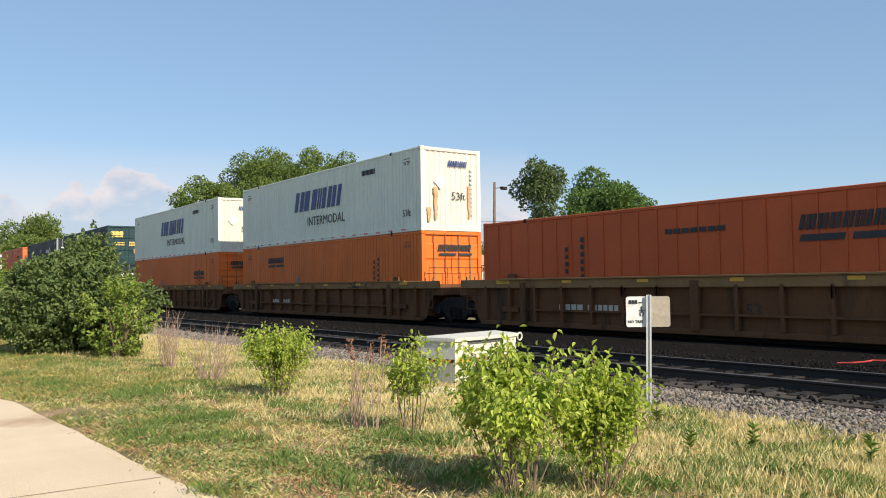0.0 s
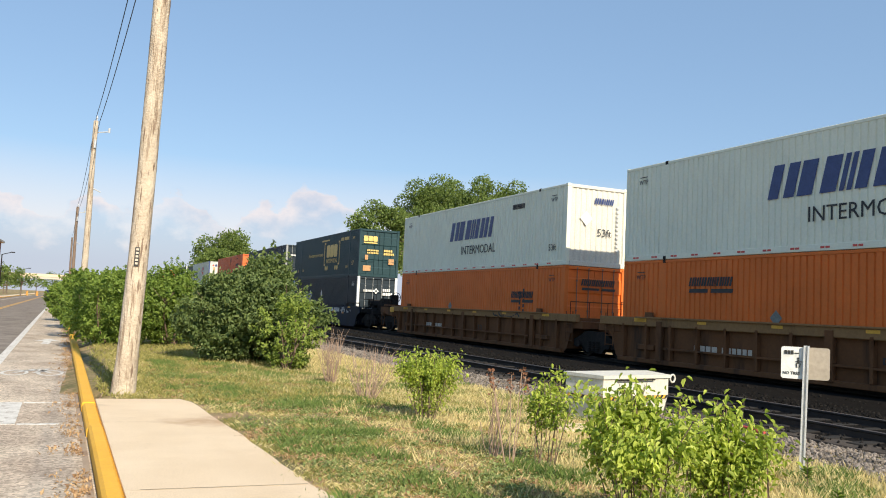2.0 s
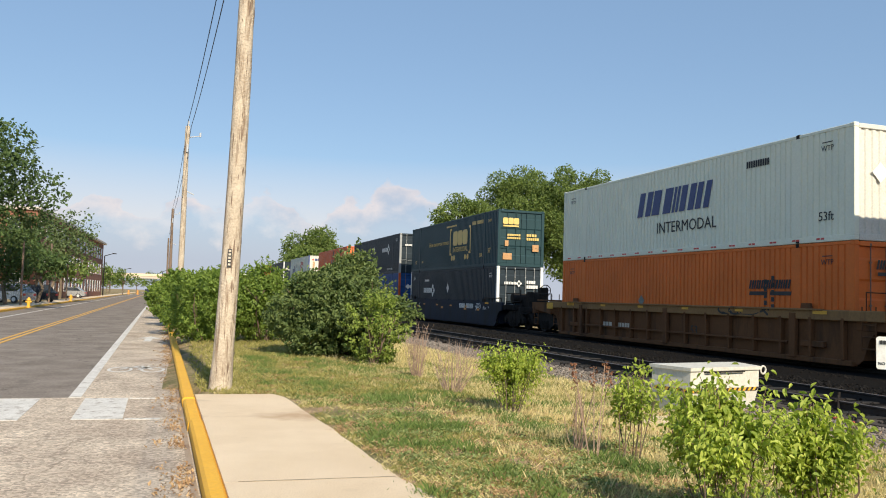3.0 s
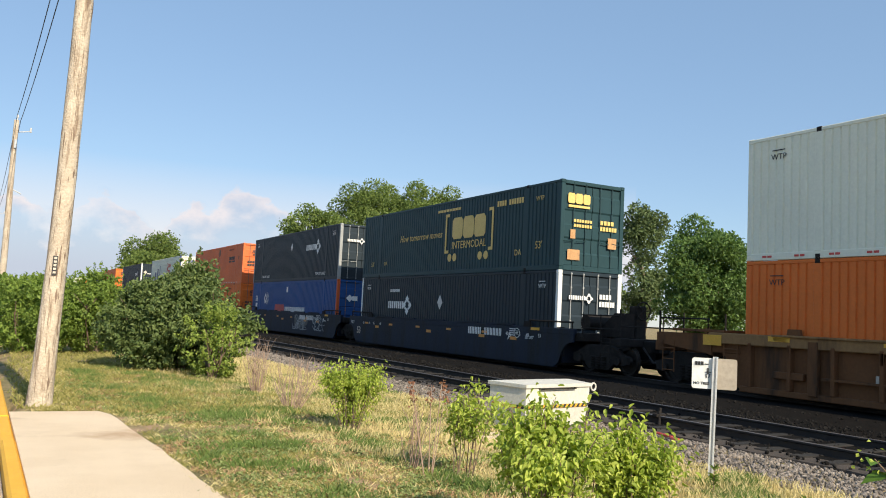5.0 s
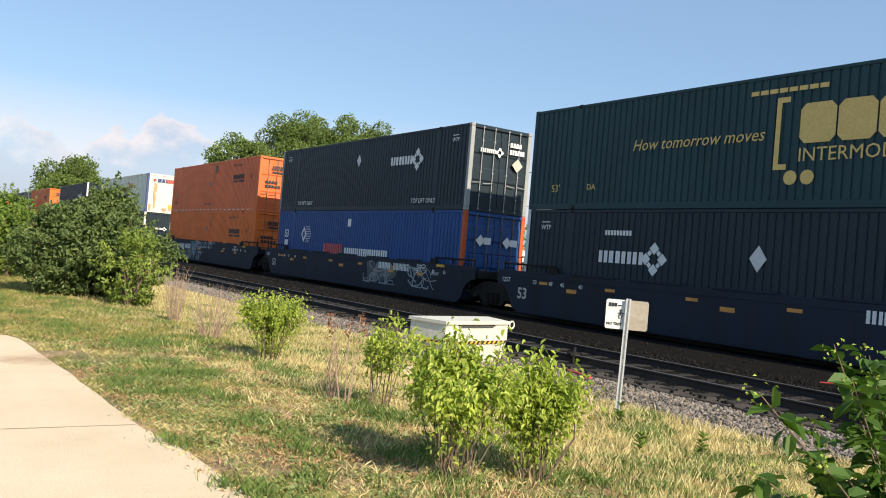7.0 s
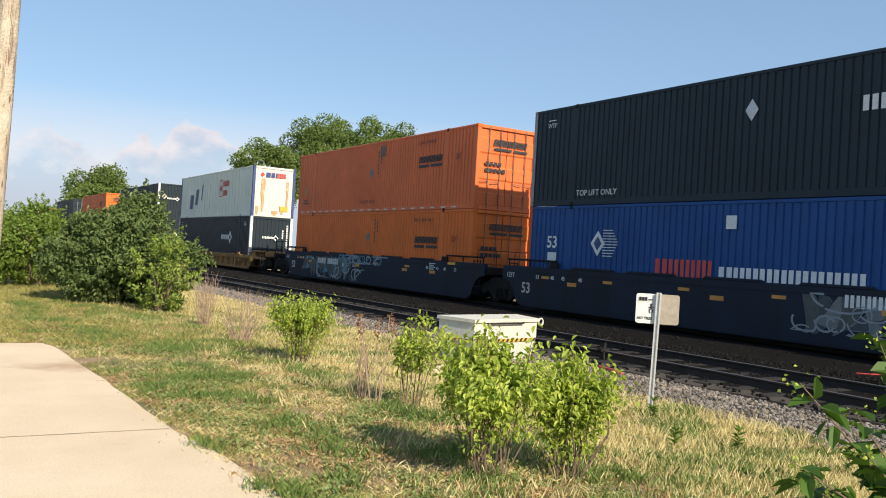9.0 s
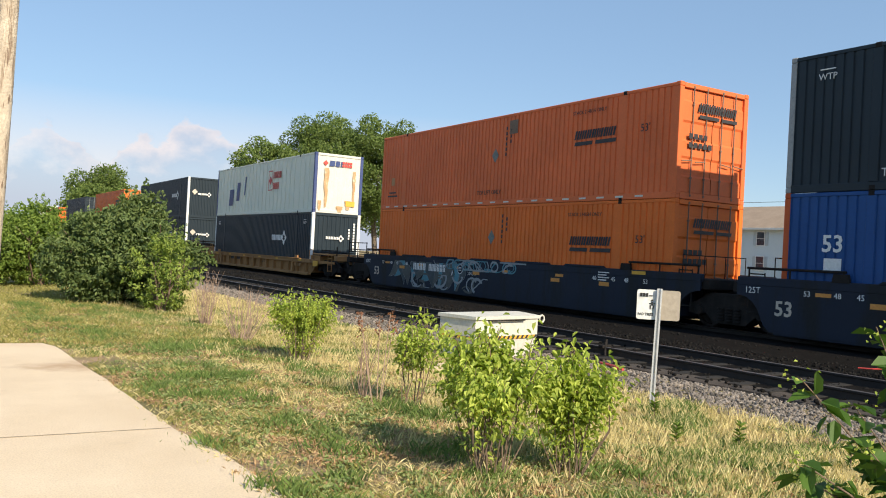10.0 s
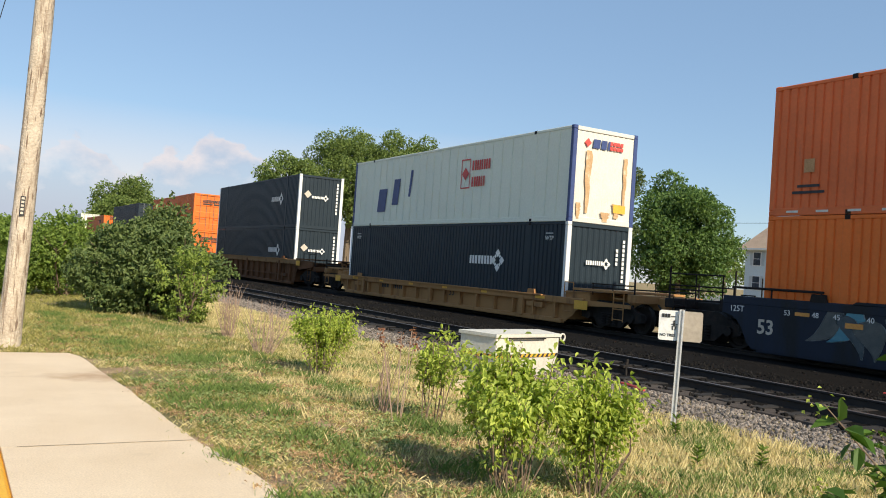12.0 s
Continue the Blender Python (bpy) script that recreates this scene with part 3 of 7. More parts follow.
def shell(style, mats, end_style, h):
    """The meshes of a container, shared by all of one kind."""
    key = (style, tuple(m.name for m in mats), end_style, h)
    if key in _shells:
        return _shells[key]
    body, trim, endm = mats
    out = []
    hw = W / 2

    def keep(name, bm, mat, label="", place=None):
        me = bpy.data.meshes.new(name)
        bm.normal_update()
        bm.to_mesh(me)
        bm.free()
        me.materials.append(mat)
        out.append((name, me, label, place))
    z0, z1 = 0.17, h - 0.10
    rib = None
    for s in (-1, 1):
        for a, b in ((0.14, 1.88), (2.08, L - 2.08), (L - 1.88, L - 0.14)):
            bm = bmesh.new()
            if style == "posted":
                for y in posted(bm, a, b, s * (hw - 0.012), s, z0, z1, 0.61):
                    if rib is None:
                        rb = bmesh.new()
                        box(rb, -0.011, 0.011, -0.028, 0.028, z0, z1)
                        keep("rib", rb, body, "", pose(s * (hw - 0.012), y, 0))
                        rib = out[-1][1]
                    else:
                        out.append(("rib", rib, "", pose(s * (hw - 0.012), y, 0)))
            else:
                corrugated(bm, a, b, s * (hw - 0.012), s, z0, z1, 0.205, 0.03)
            keep("side_panel", bm, body)
    bm = bmesh.new()
    for s in (-1, 1):
        a, b = sorted((s * hw, s * (hw - 0.10)))
        box(bm, a, b, 0.12, L - 0.12, 0.0, 0.17, 0.012)
        box(bm, a, b, 0.12, L - 0.12, h - 0.10, h - 0.012, 0.012)
        for y in (1.98, L - 1.98):
            box(bm, a, b, y - 0.1, y + 0.1, 0.165, h - 0.10, 0.012)
    keep("frame", bm, body)
    for s in (-1, 1):
        for y in (0, L - 0.14):
            bm = bmesh.new()
            a, b = sorted((s * hw, s * (hw - 0.16)))
            box(bm, a, b, y, y + 0.14, 0.12, h - 0.12, 0.012)
            keep("corner_post", bm, trim)
    for nm, ys, mt in (("corner_casting", (-0.004, L - 0.156), trim), ("lift_casting", (1.9, L - 2.06), M["steel"])):
        bm = bmesh.new()
        box(bm, -0.082, 0.082, 0, 0.16, 0, 0.124, 0.02)
        keep(nm, bm, mt, "", pose(-hw + 0.078, ys[0], -0.004))
        me = out[-1][1]
        for x, y, z in ((p, q, r) for p in (-hw + 0.078, hw - 0.078) for q in ys for r in (-0.004, h - 0.12)):
            if (x, y, z) != (-hw + 0.078, ys[0], -0.004):
                out.append((nm, me, "", pose(x, y, z)))
    bm = bmesh.new()
    k = 26
    prev = None
    for i in range(k * 2 + 1):
        y = 0.1 + (L - 0.2) * i / (2 * k)
        row = [bm.verts.new((x, y, h - 0.03 - 0.02 * (i % 2))) for x in (-hw + 0.08, hw - 0.08)]
        if prev:
            bm.faces.new((prev[0], prev[1], row[1], row[0]))
        prev = row
    keep("roof", bm, body)
    bm = bmesh.new()
    box(bm, -hw + 0.05, hw - 0.05, 0.05, L - 0.05, 0.10, 0.16)
    keep("floor_pan", bm, M["steel"])
    bm = bmesh.new()
    box(bm, -hw + 0.16, hw - 0.16, 0.0, 0.1, 0.0, 0.17, 0.012)
    keep("end_beam", bm, endm)
    bm = bmesh.new()
    box(bm, -hw + 0.16, hw - 0.16, 0.0, 0.1, h - 0.14, h - 0.015, 0.012)
    keep("end_beam", bm, endm)
    for yy, out_s in ((L - 0.03, 1),) + (((0.03, -1),) if end_style == "wall" else ()):
        bm = bmesh.new()
        line = []
        ex = hw - 0.16
        for i in range(10):
            a = -ex + 2 * ex * i / 10
            p = 2 * ex / 10
            line += [(a, 0), (a + p * 0.36, 0), (a + p * 0.5, 1), (a + p * 0.86, 1)]
        line.append((ex, 0))
        dep = 0.03 if style != "posted" else 0.012
        lo = [bm.verts.new((x, yy - out_s * dep * d, 0.16)) for x, d in line]
        hi = [bm.verts.new((x, yy - out_s * dep * d, h - 0.13)) for x, d in line]
        for i in range(len(line) - 1):
            f = (lo[i], lo[i + 1], hi[i + 1], hi[i])
            bm.faces.new(f[::-1] if out_s > 0 else f)
        keep("end_wall", bm, endm)
    if end_style == "doors":
        for s in (-1, 1):
            bm = bmesh.new()
            a, b = sorted((s * 0.012, s * (hw - 0.165)))
            z, zt = 0.18, h - 0.15
            ps = [z, z + 0.38, z + 0.44, z + 0.86, z + 0.92, z + 1.30, z + 1.36, z + 1.78, z + 1.84, zt - 0.34, zt - 0.28, zt]
            prev = None
            for i, zz in enumerate(ps):
                y = 0.035 if (i // 2) % 2 == 0 else 0.07
                row = [bm.verts.new((a, y, zz)), bm.verts.new((b, y, zz))]
                if prev:
                    bm.faces.new((prev[0], prev[1], row[1], row[0]))
                prev = row
            keep("door", bm, endm)
            for x in (s * 0.30, s * 0.80):
                bm = bmesh.new()
                tube(bm, (x, 0.008, 0.06), (x, 0.008, h - 0.06), 0.017, n=8)
                for zz in (0.10, 0.55, 1.35, h - 0.55, h - 0.10):
                    box(bm, x - 0.03, x + 0.03, -0.012, 0.03, zz - 0.022, zz + 0.022)
                tube(bm, (x, -0.02, 1.0), (x + s * 0.38, -0.02, 0.96), 0.014, n=6)
                keep("lock_rod", bm, M["post_grey"] if body == M["c_navy"] else endm if body == M["c_teal"] else M["dark_pole"])
    _shells[key] = out
    return out


def container(body, trim, endm, y, z, label, style="corrugated", end_style="wall", h=H):
    ob = thing("shipping_container", label, "container", "containers on the train")
    for name, me, lab, place in shell(style, (body, trim, endm), end_style, h):
        again(name, me, ob, lab, place)
    KEYED.append((ob, y, z))
    return ob


def on_side(y, z, bite=0.003):
    """A place on the side that faces the road."""
    return Matrix.Translation((-W / 2 - bite, y, z)) @ SIDE


def on_end(x, z, bite=0.012):
    return Matrix.Translation((x, -bite, z)) @ END


# trade marks are plain masses in their colours
def mark_swift(c):
    marks("logo", blocks(-2.2, -0.43, (0.84, 1.15, 0.34, 0.80, 0.72), 0.86, 0.09, 0.26, 0.10), M["navy"], c, on_side(7.95, 1.81), "navy blue slanted trade mark")
    lettering("INTERMODAL", 0.54, M["black"], c, on_side(7.2, 0.88))
    lettering("53ft", 0.34, M["black"], c, on_side(0.95, 0.66))
    marks("stencil", [bar(0.1 * i, 0, 0.07, 0.2) for i in range(10)], M["black"], c, on_side(4.1, 2.35))
    marks("logo", blocks(-0.42, -0.1, (0.15, 0.2, 0.06, 0.14, 0.15), 0.22, 0.03, 0.22, 0.05), M["navy"], c, on_end(0.25, 2.42), "small navy trade mark")
    lettering("53ft", 0.40, M["black"], c, on_end(0.3, 1.25))
    marks("stencil", [bar(-0.05, -0.16 * i, 0.11, 0.11) for i in range(11)], M["galvanised"], c, on_end(0.88, 2.2))
    marks("placard", [diamond(0, 0, 0.27)], M["white"], c, on_end(-0.5, 1.75), "white diamond placard")
    marks("reflector", [bar(-7.6 + 0.9 * i, 0, 0.12, 0.05) for i in range(17)] + [bar(-7.45 + 0.9 * i, 0, 0.12, 0.05) for i in range(17)], M["red"], c, on_side(L / 2, 0.06, 0.006), "red reflector dashes")


def mark_schneider(c, y, z=1.5, k=1.0, end=True, mat="black"):
    w = [0.22, 0.2, 0.22, 0.23, 0.18, 0.08, 0.23, 0.18, 0.22]
    shapes = blocks(-1.02 * k, 0.02 * k, [x * k for x in w], 0.30 * k, 0.03 * k, 0.25, 0.06 * k) + [bar(-1.0 * k, -0.2 * k, 0.9 * k, 0.13 * k, 0.25), bar(0.05 * k, -0.2 * k, 1.0 * k, 0.13 * k, 0.25)]
    marks("logo", shapes, M[mat], c, on_side(y, z), "black slanted trade mark with underline")
    if end:
        w2 = [x * 0.72 for x in w]
        marks("logo", blocks(-0.74, 0.02, w2, 0.24, 0.02, 0.25, 0.05) + [bar(-0.7, -0.14, 0.75, 0.09, 0.25), bar(0.15, -0.14, 0.6, 0.09, 0.25)], M[mat], c, on_end(0.1, 2.25), "black slanted trade mark with underline")


def mark_diamond(c, y, z, k=1.0, end=False, door=False):
    def emblem(u, v, r):
        out = []
        for du, dv in ((0, 1), (1, 0), (0, -1), (-1, 0)):
            out.append(diamond(u + du * r * 0.62, v + dv * r * 0.62, r * 0.36))
        for du, dv in ((1, 1), (1, -1), (-1, -1), (-1, 1)):
            out.append(diamond(u + du * r * 0.34, v + dv * r * 0.34, r * 0.18))
        return out
    marks("logo", blocks(-1.1 * k, -0.16 * k, [0.32 * k, 0.40 * k, 0.34 * k, 0.34 * k], 0.32 * k, 0.06 * k, 0, 0.12 * k) + emblem(0.85 * k, 0, 0.44 * k), M["white"], c, on_side(y, z), "white trade mark with a diamond emblem")
    if end:
        e = 0.42
        marks("logo", blocks(-1.1 * e, -0.14 * e, [0.32 * e, 0.40 * e, 0.34 * e, 0.34 * e], 0.32 * e, 0.06 * e, 0, 0.1 * e) + emblem(0.85 * e, 0, 0.44 * e), M["white"], c, on_end(-0.45 if door else -0.1, 2.1 if door else 1.75, 0.04), "white trade mark with a diamond emblem")


def small_marks(c, mat, y_pair=(0.9, L - 0.9)):
    for y in y_pair:
        lettering("WTP", 0.20, M[mat], c, on_side(y, 2.45))
        marks("stencil", [bar(-0.18, 0, 0.36, 0.025)], M[mat], c, on_side(y, 2.6))


def truck_meshes():
    out = {}
    bm = bmesh.new()
    frame_pts = [(-1.25, 0.56), (-1.05, 0.62), (-0.55, 0.86), (0.55, 0.86), (1.05, 0.62), (1.25, 0.56), (1.25, 0.34), (1.0, 0.30), (0.72, 0.36), (0.45, 0.14), (-0.45, 0.14), (-0.72, 0.36), (-1.0, 0.30), (-1.25, 0.34)]
    for s in (-1, 1):
        prism(bm, frame_pts, s * 1.02, s * 1.16, "x")
        for y in (-0.89, 0.89):
            tube(bm, (s * 1.0, y, 0.42), (s * 1.24, y, 0.42), 0.12, n=12)
    box(bm, -1.1, 1.1, -0.2, 0.2, 0.45, 0.78, 0.02)
    out["frame"] = bm
    bm = bmesh.new()
    for s in (1,):
        for y in (-0.24, 0, 0.24):
            for z in (0.20, 0.27, 0.34, 0.41, 0.48):
                tube(bm, (s * 1.18, y, z), (s * 1.18, y, z + 0.04), 0.085, n=10)
    out["spring"] = bm
    bm = bmesh.new()
    for s in (-1, 1):
        lathe(bm, [(s * 0.66, 0.20), (s * 0.68, 0.36), (s * 0.68, 0.445), (s * 0.705, 0.445), (s * 0.71, 0.42), (s * 0.80, 0.415), (s * 0.80, 0.35), (s * 0.745, 0.33), (s * 0.735, 0.16), (s * 0.80, 0.12), (s * 0.82, 0.07)], 24)
    lathe(bm, [(-0.7, 0.08), (0.7, 0.08)], 10)
    for s in (-1, 1):
        for a in (0, 2.1, 4.2):
            tube(bm, (s * 0.74, 0.24 * math.cos(a), 0.24 * math.sin(a)), (s * 0.755, 0.24 * math.cos(a), 0.24 * math.sin(a)), 0.035, n=6)
    out["wheelset"] = bm
    res = {}
    for k, b in out.items():
        me = bpy.data.meshes.new(k)
        b.normal_update()
        b.to_mesh(me)
        b.free()
        me.materials.append(M["wheel_steel"] if k == "wheelset" else M["steel"])
        res[k] = me
    return res


TRUCK = None


def add_truck(parent, y):
    global TRUCK
    TRUCK = TRUCK or truck_meshes()
    t = again("truck", TRUCK["frame"], parent, "dark cast-steel truck with coil springs", pose(0, y, 0))
    for turn in (0, 180):
        again("spring", TRUCK["spring"], t, "", pose(0, 0, 0, 0, 0, turn))
    for dy in (-0.89, 0.89):
        WHEELS.append((again("wheelset", TRUCK["wheelset"], t, "", pose(0, dy, 0.42)), dy))


def ladder(bm, x, y, z0, z1, w=0.42):
    for s in (-w / 2, w / 2):
        tube(bm, (x, y + s, z0), (x, y + s, z1), 0.017, n=6)
    k = int((z1 - z0) / 0.3)
    return [(x, y, z0 + 0.05 + 0.29 * i, w) for i in range(k + 1)]


def add_ladders(ob, rows, mat):
    """Ladders of a car, each with its rungs."""
    for x, y, z0, z1 in rows:
        bm = bmesh.new()
        rungs = ladder(bm, x, y, z0, z1)
        rails = part("ladder", bm, mat, ob)
        for a, b, c, w in rungs:
            bm = bmesh.new()
            tube(bm, (a, b - w / 2, c), (a, b + w / 2, c), 0.015, n=6)
            part("rung", bm, mat, rails)


def well_car(style, y, label, near, far, brake=False):
    """One unit of a double-stack well car. near and far: 'joint' for a shared truck, 'coupler' for an end of its own."""
    ob = thing("well_car", label, "railway car", "units of the train")
    mat = M[{"brown": "w_brown", "blue": "w_blue", "tan": "w_tan"}[style]]
    top = {"brown": 1.42, "blue": 1.30, "tan": 0.86}[style]
    hw = 1.46
    low = 0.08 if style != "tan" else 0.10
    ya, yb = (-0.75, L + 0.75)
    for s in (-1, 1):
        bm = bmesh.new()
        x1, x0 = (s * (hw - 0.06), s * (hw - 0.008)) if style == "blue" else (s * (hw - 0.16), s * (hw - 0.13))
        g0, g1 = max(top - 0.42, 0.62), max(top - 0.52, 0.5)
        arch = [(-0.95, g0), (-0.76, g0 - 0.05), (-0.60, g0 - 0.16), (-0.48, g0 - 0.30), (-0.30, low + 0.14), (-0.14, low + 0.02)]
        web = [(ya - 0.3, top - 0.1), (ya - 0.3, g0)] + arch + [(L - y, z) for y, z in arch[::-1]] + [(yb + 0.3, g0), (yb + 0.3, top - 0.1)]
        prism(bm, web, x0, x1, "x")
        part("side_web", bm, mat, ob)
        bm = bmesh.new()
        a, b = sorted((s * hw, s * (hw - 0.16)))
        ch = 0.27 if style == "brown" else 0.2
        box(bm, a, b, ya - 0.3, yb + 0.3, top - ch, top, 0.02)
        if style != "blue":
            box(bm, *sorted((s * (hw + 0.05), s * (hw - 0.05))), 0.9, L - 0.9, top - 0.03, top + 0.02, 0.008)
        # brown cars: the chord's catch of sky light is painted in
        part("top_chord", bm, M["w_brown_lit"] if style == "brown" else mat, ob)
        bm = bmesh.new()
        box(bm, *sorted((s * (hw - 0.02), s * (hw - 0.2))), -0.05, L + 0.05, low - 0.04, low + 0.10, 0.015)
        part("bottom_chord", bm, mat, ob)
    if style != "blue":
        bm = bmesh.new()
        box(bm, -0.06, 0.08, -0.05, 0.05, low + 0.1, top - 0.2, 0.012)
        prism(bm, [(-0.06, top - 0.25), (-0.06, top - 0.5), (0.03, top - 0.25)], -0.05, 0.05, "y")
        me = bpy.data.meshes.new("rib")
        bm.to_mesh(me)
        bm.free()
        me.materials.append(mat)
        n = 15
        for i in range(n):
            again("rib", me, ob, "", pose(-hw + 0.05, 0.25 + (L - 0.5) * i / (n - 1), 0))
        # plates between the outer ribs, and the pad eyes above them
        for yy in (1.32, L - 1.32):
            bm = bmesh.new()
            box(bm, -hw + 0.02, -hw + 0.14, yy - 0.42, yy + 0.42, low + 0.36, low + 0.52, 0.012)
            part("gusset", bm, mat, ob)
        for yy in (2.0, L / 2, L - 2.0):
            bm = bmesh.new()
            box(bm, -hw - 0.03, -hw + 0.1, yy - 0.12, yy + 0.12, low + 0.05, top - 0.1, 0.015)
            part("post", bm, mat, ob)
        if style == "brown":
            bm = bmesh.new()
            box(bm, -hw - 0.005, -hw + 0.1, 2.2, L - 2.2, low + 0.42, low + 0.47)
            part("rail_bar", bm, mat, ob)
    else:
        for yy in (3.2, 5.6, 8.2, 10.8, 13.0):
            bm = bmesh.new()
            prism(bm, [(yy - 0.85, top), (yy + 0.85, top), (yy + 0.76, top + 0.055), (yy - 0.76, top + 0.055)], -hw - 0.01, -hw + 0.10, "x")
            part("chord_cover", bm, mat, ob)
    # guide posts that hold the lower container
    for yy in (1.5, L - 1.5):
        bm = bmesh.new()
        prism(bm, [(yy - 0.2, top - 0.02), (yy + 0.2, top - 0.02), (yy + 0.16, top + 0.16), (yy - 0.16, top + 0.16)], -hw - 0.01, -hw + 0.06, "x")
        part("guide", bm, mat if style != "blue" else M["steel"], ob)
    if style == "blue":
        for yy in (0.3, L - 0.3):
            bm = bmesh.new()
            tube(bm, (-hw + 0.03, yy - 1.3, top + 0.2), (-hw + 0.03, yy + 1.1, top + 0.2), 0.03, n=6)
            for q in (-1.25, 0, 1.05):
                tube(bm, (-hw + 0.03, yy + q, top - 0.03), (-hw + 0.03, yy + q, top + 0.2), 0.022, n=6)
            part("walkway_rail", bm, M["steel"], ob)
    for yy in (-0.30, L + 0.22):
        bm = bmesh.new()
        box(bm, -1.30, 1.30, yy, yy + 0.08, 0.2, top - 0.12, 0.01)
        part("bulkhead", bm, mat, ob)
    bm = bmesh.new()
    box(bm, -1.3, 1.3, 0.1, L - 0.1, 0.10, 0.195)
    part("well_floor", bm, M["steel"], ob)
    for which, s, base in ((near, -1, 0), (far, 1, L)):
        reach = 1.65 if which == "joint" else 3.75
        y0, y1 = sorted((base + s * 0.1, base + s * (1.3 if which == "joint" else 2.9)))
        bm = bmesh.new()
        box(bm, -1.35, 1.35, *sorted((base + s * 0.1, base + s * 1.25)), min(0.92, top - 0.1), max(1.06, min(1.18, top)), 0.02)
        box(bm, -0.45, 0.45, *sorted((base + s * 0.1, base + s * (reach - 0.35))), 0.70, 1.05, 0.02)
        if which == "coupler":
            box(bm, -1.3, 1.3, *sorted((base + s * 2.75, base + s * 3.1)), 0.86, 1.10, 0.02)
        part("end_deck", bm, mat if style != "blue" else M["steel"], ob)
        if which == "coupler":
            bm = bmesh.new()
            box(bm, -0.12, 0.12, *sorted((base + s * 3.0, base + s * 3.6)), 0.72, 0.95, 0.03)
            box(bm, -0.22, 0.2, *sorted((base + s * 3.45, base + s * 3.72)), 0.68, 0.98, 0.05)
            part("coupler", bm, M["steel"], ob)
            bm = bmesh.new()
            tall = 0.0 if style != "tan" else 0.42
            for zz in (1.35 - tall * 0.3, 1.75 - tall):
                tube(bm, (-1.25, base + s * 1.2, zz), (-1.25, base + s * 3.0, zz), 0.02, n=6)
            for q in (1.25, 2.1, 2.98):
                for sx in (-1.25, 1.25):
                    tube(bm, (sx, base + s * q, 1.0), (sx, base + s * q, (1.95 if q > 2.5 else 1.78) - tall), 0.03 if q > 2.5 else 0.02, n=6)
            tube(bm, (-1.25, base + s * 2.98, 1.45 - tall * 0.5), (1.25, base + s * 2.98, 1.45 - tall * 0.5), 0.02, n=6)
            part("handrail", bm, M["steel"], ob)
            add_ladders(ob, ((-1.38, base + s * 2.5, 0.32, 1.15), (-1.42, base + s * 0.35, 0.4, 1.3)), M["steel"] if style == "blue" else mat)
            if style != "blue":
                g0 = max(top - 0.42, 0.62)
                sill = [(-1.0, top - 0.03), (-2.95, top - 0.06), (-2.95, top - 0.34 if style == "brown" else top - 0.16), (-2.1, g0 - 0.02 if style == "brown" else 0.70), (-1.25, g0 - 0.10 if style == "brown" else 0.66), (-1.0, g0 - 0.16 if style == "brown" else 0.60)]
                for sx in (-1, 1):
                    bm = bmesh.new()
                    prism(bm, [(-y if s > 0 else y, z) for y, z in sill], sx * (hw - 0.14), sx * (hw - 0.08), "x")
                    for v in bm.verts:
                        v.co.y += base
                    part("end_sill", bm, mat, ob)
                # low deck sheet with a bright patch, and a brake wheel on its housing at the container's end
                bm = bmesh.new()
                box(bm, -1.44, 1.44, *sorted((base + s * 0.55, base + s * 2.3)), max(1.10, top) + 0.0, max(1.10, top) + 0.07, 0.01)
                part("walkway", bm, mat, ob)
                marks("reflector", [bar(-0.3, 0, 0.6, 0.26)], M["sticker_yellow"], ob, Matrix.Translation((-hw - 0.008, base + s * 1.0 - (0.0 if s < 0 else 0.1), top - 0.32)) @ SIDE, "large yellow reflector patch")
                if s > 0:
                    bm = bmesh.new()
                    for i in range(20):
                        a, b = i * math.tau / 20, (i + 1) * math.tau / 20
                        tube(bm, (0.3 + 0.28 * math.cos(a), base + 0.75, 1.78 + 0.28 * math.sin(a)), (0.3 + 0.28 * math.cos(b), base + 0.75, 1.78 + 0.28 * math.sin(b)), 0.022, n=6)
                    for i in range(5):
                        a = i * math.tau / 5
                        tube(bm, (0.3, base + 0.73, 1.78), (0.3 + 0.28 * math.cos(a), base + 0.75, 1.78 + 0.28 * math.sin(a)), 0.014, n=5)
                    part("brake_wheel", bm, M["sticker_orange"] if style == "tan" else mat, ob)
                    bm = bmesh.new()
                    lathe(bm, [(-0.6, 0.10), (-0.6, 0.24), (-0.2, 0.24), (-0.15, 0.1)], 14)
                    for v in bm.verts:
                        v.co += Vector((0.45, base + 0.55, 1.62))
                    box(bm, -0.1, 0.25, base + 0.4, base + 0.66, 1.1, 1.6, 0.03)
                    part("winch", bm, mat, ob)
            for q in (-0.5, 0.45):
                bm = bmesh.new()
                tube(bm, (q, base + s * 3.15, 0.86), (q * 0.8, base + s * 3.5, 0.42), 0.028, n=6)
                tube(bm, (q * 0.8, base + s * 3.5, 0.42), (q * 0.6, base + s * 3.85, 0.6), 0.028, n=6)
                part("brake_hose", bm, M["black"], ob)
            add_truck(ob, base + s * 1.95)
        else:
            bm = bmesh.new()
            tube(bm, (-1.2, base + s * 0.25, top + 0.45), (1.2, base + s * 0.25, top + 0.45), 0.013, n=6)
            for sx in (-1.2, -0.4, 0.4, 1.2):
                tube(bm, (sx, base + s * 0.25, 1.1), (sx, base + s * 0.25, top + 0.45), 0.013, n=6)
            part("handrail", bm, M["steel"], ob)
            add_ladders(ob, ((-1.42, base + s * 0.55, 0.45, top + 0.1),), M["steel"] if style == "blue" else mat)
            if s < 0:
                add_truck(ob, base - 1.72)
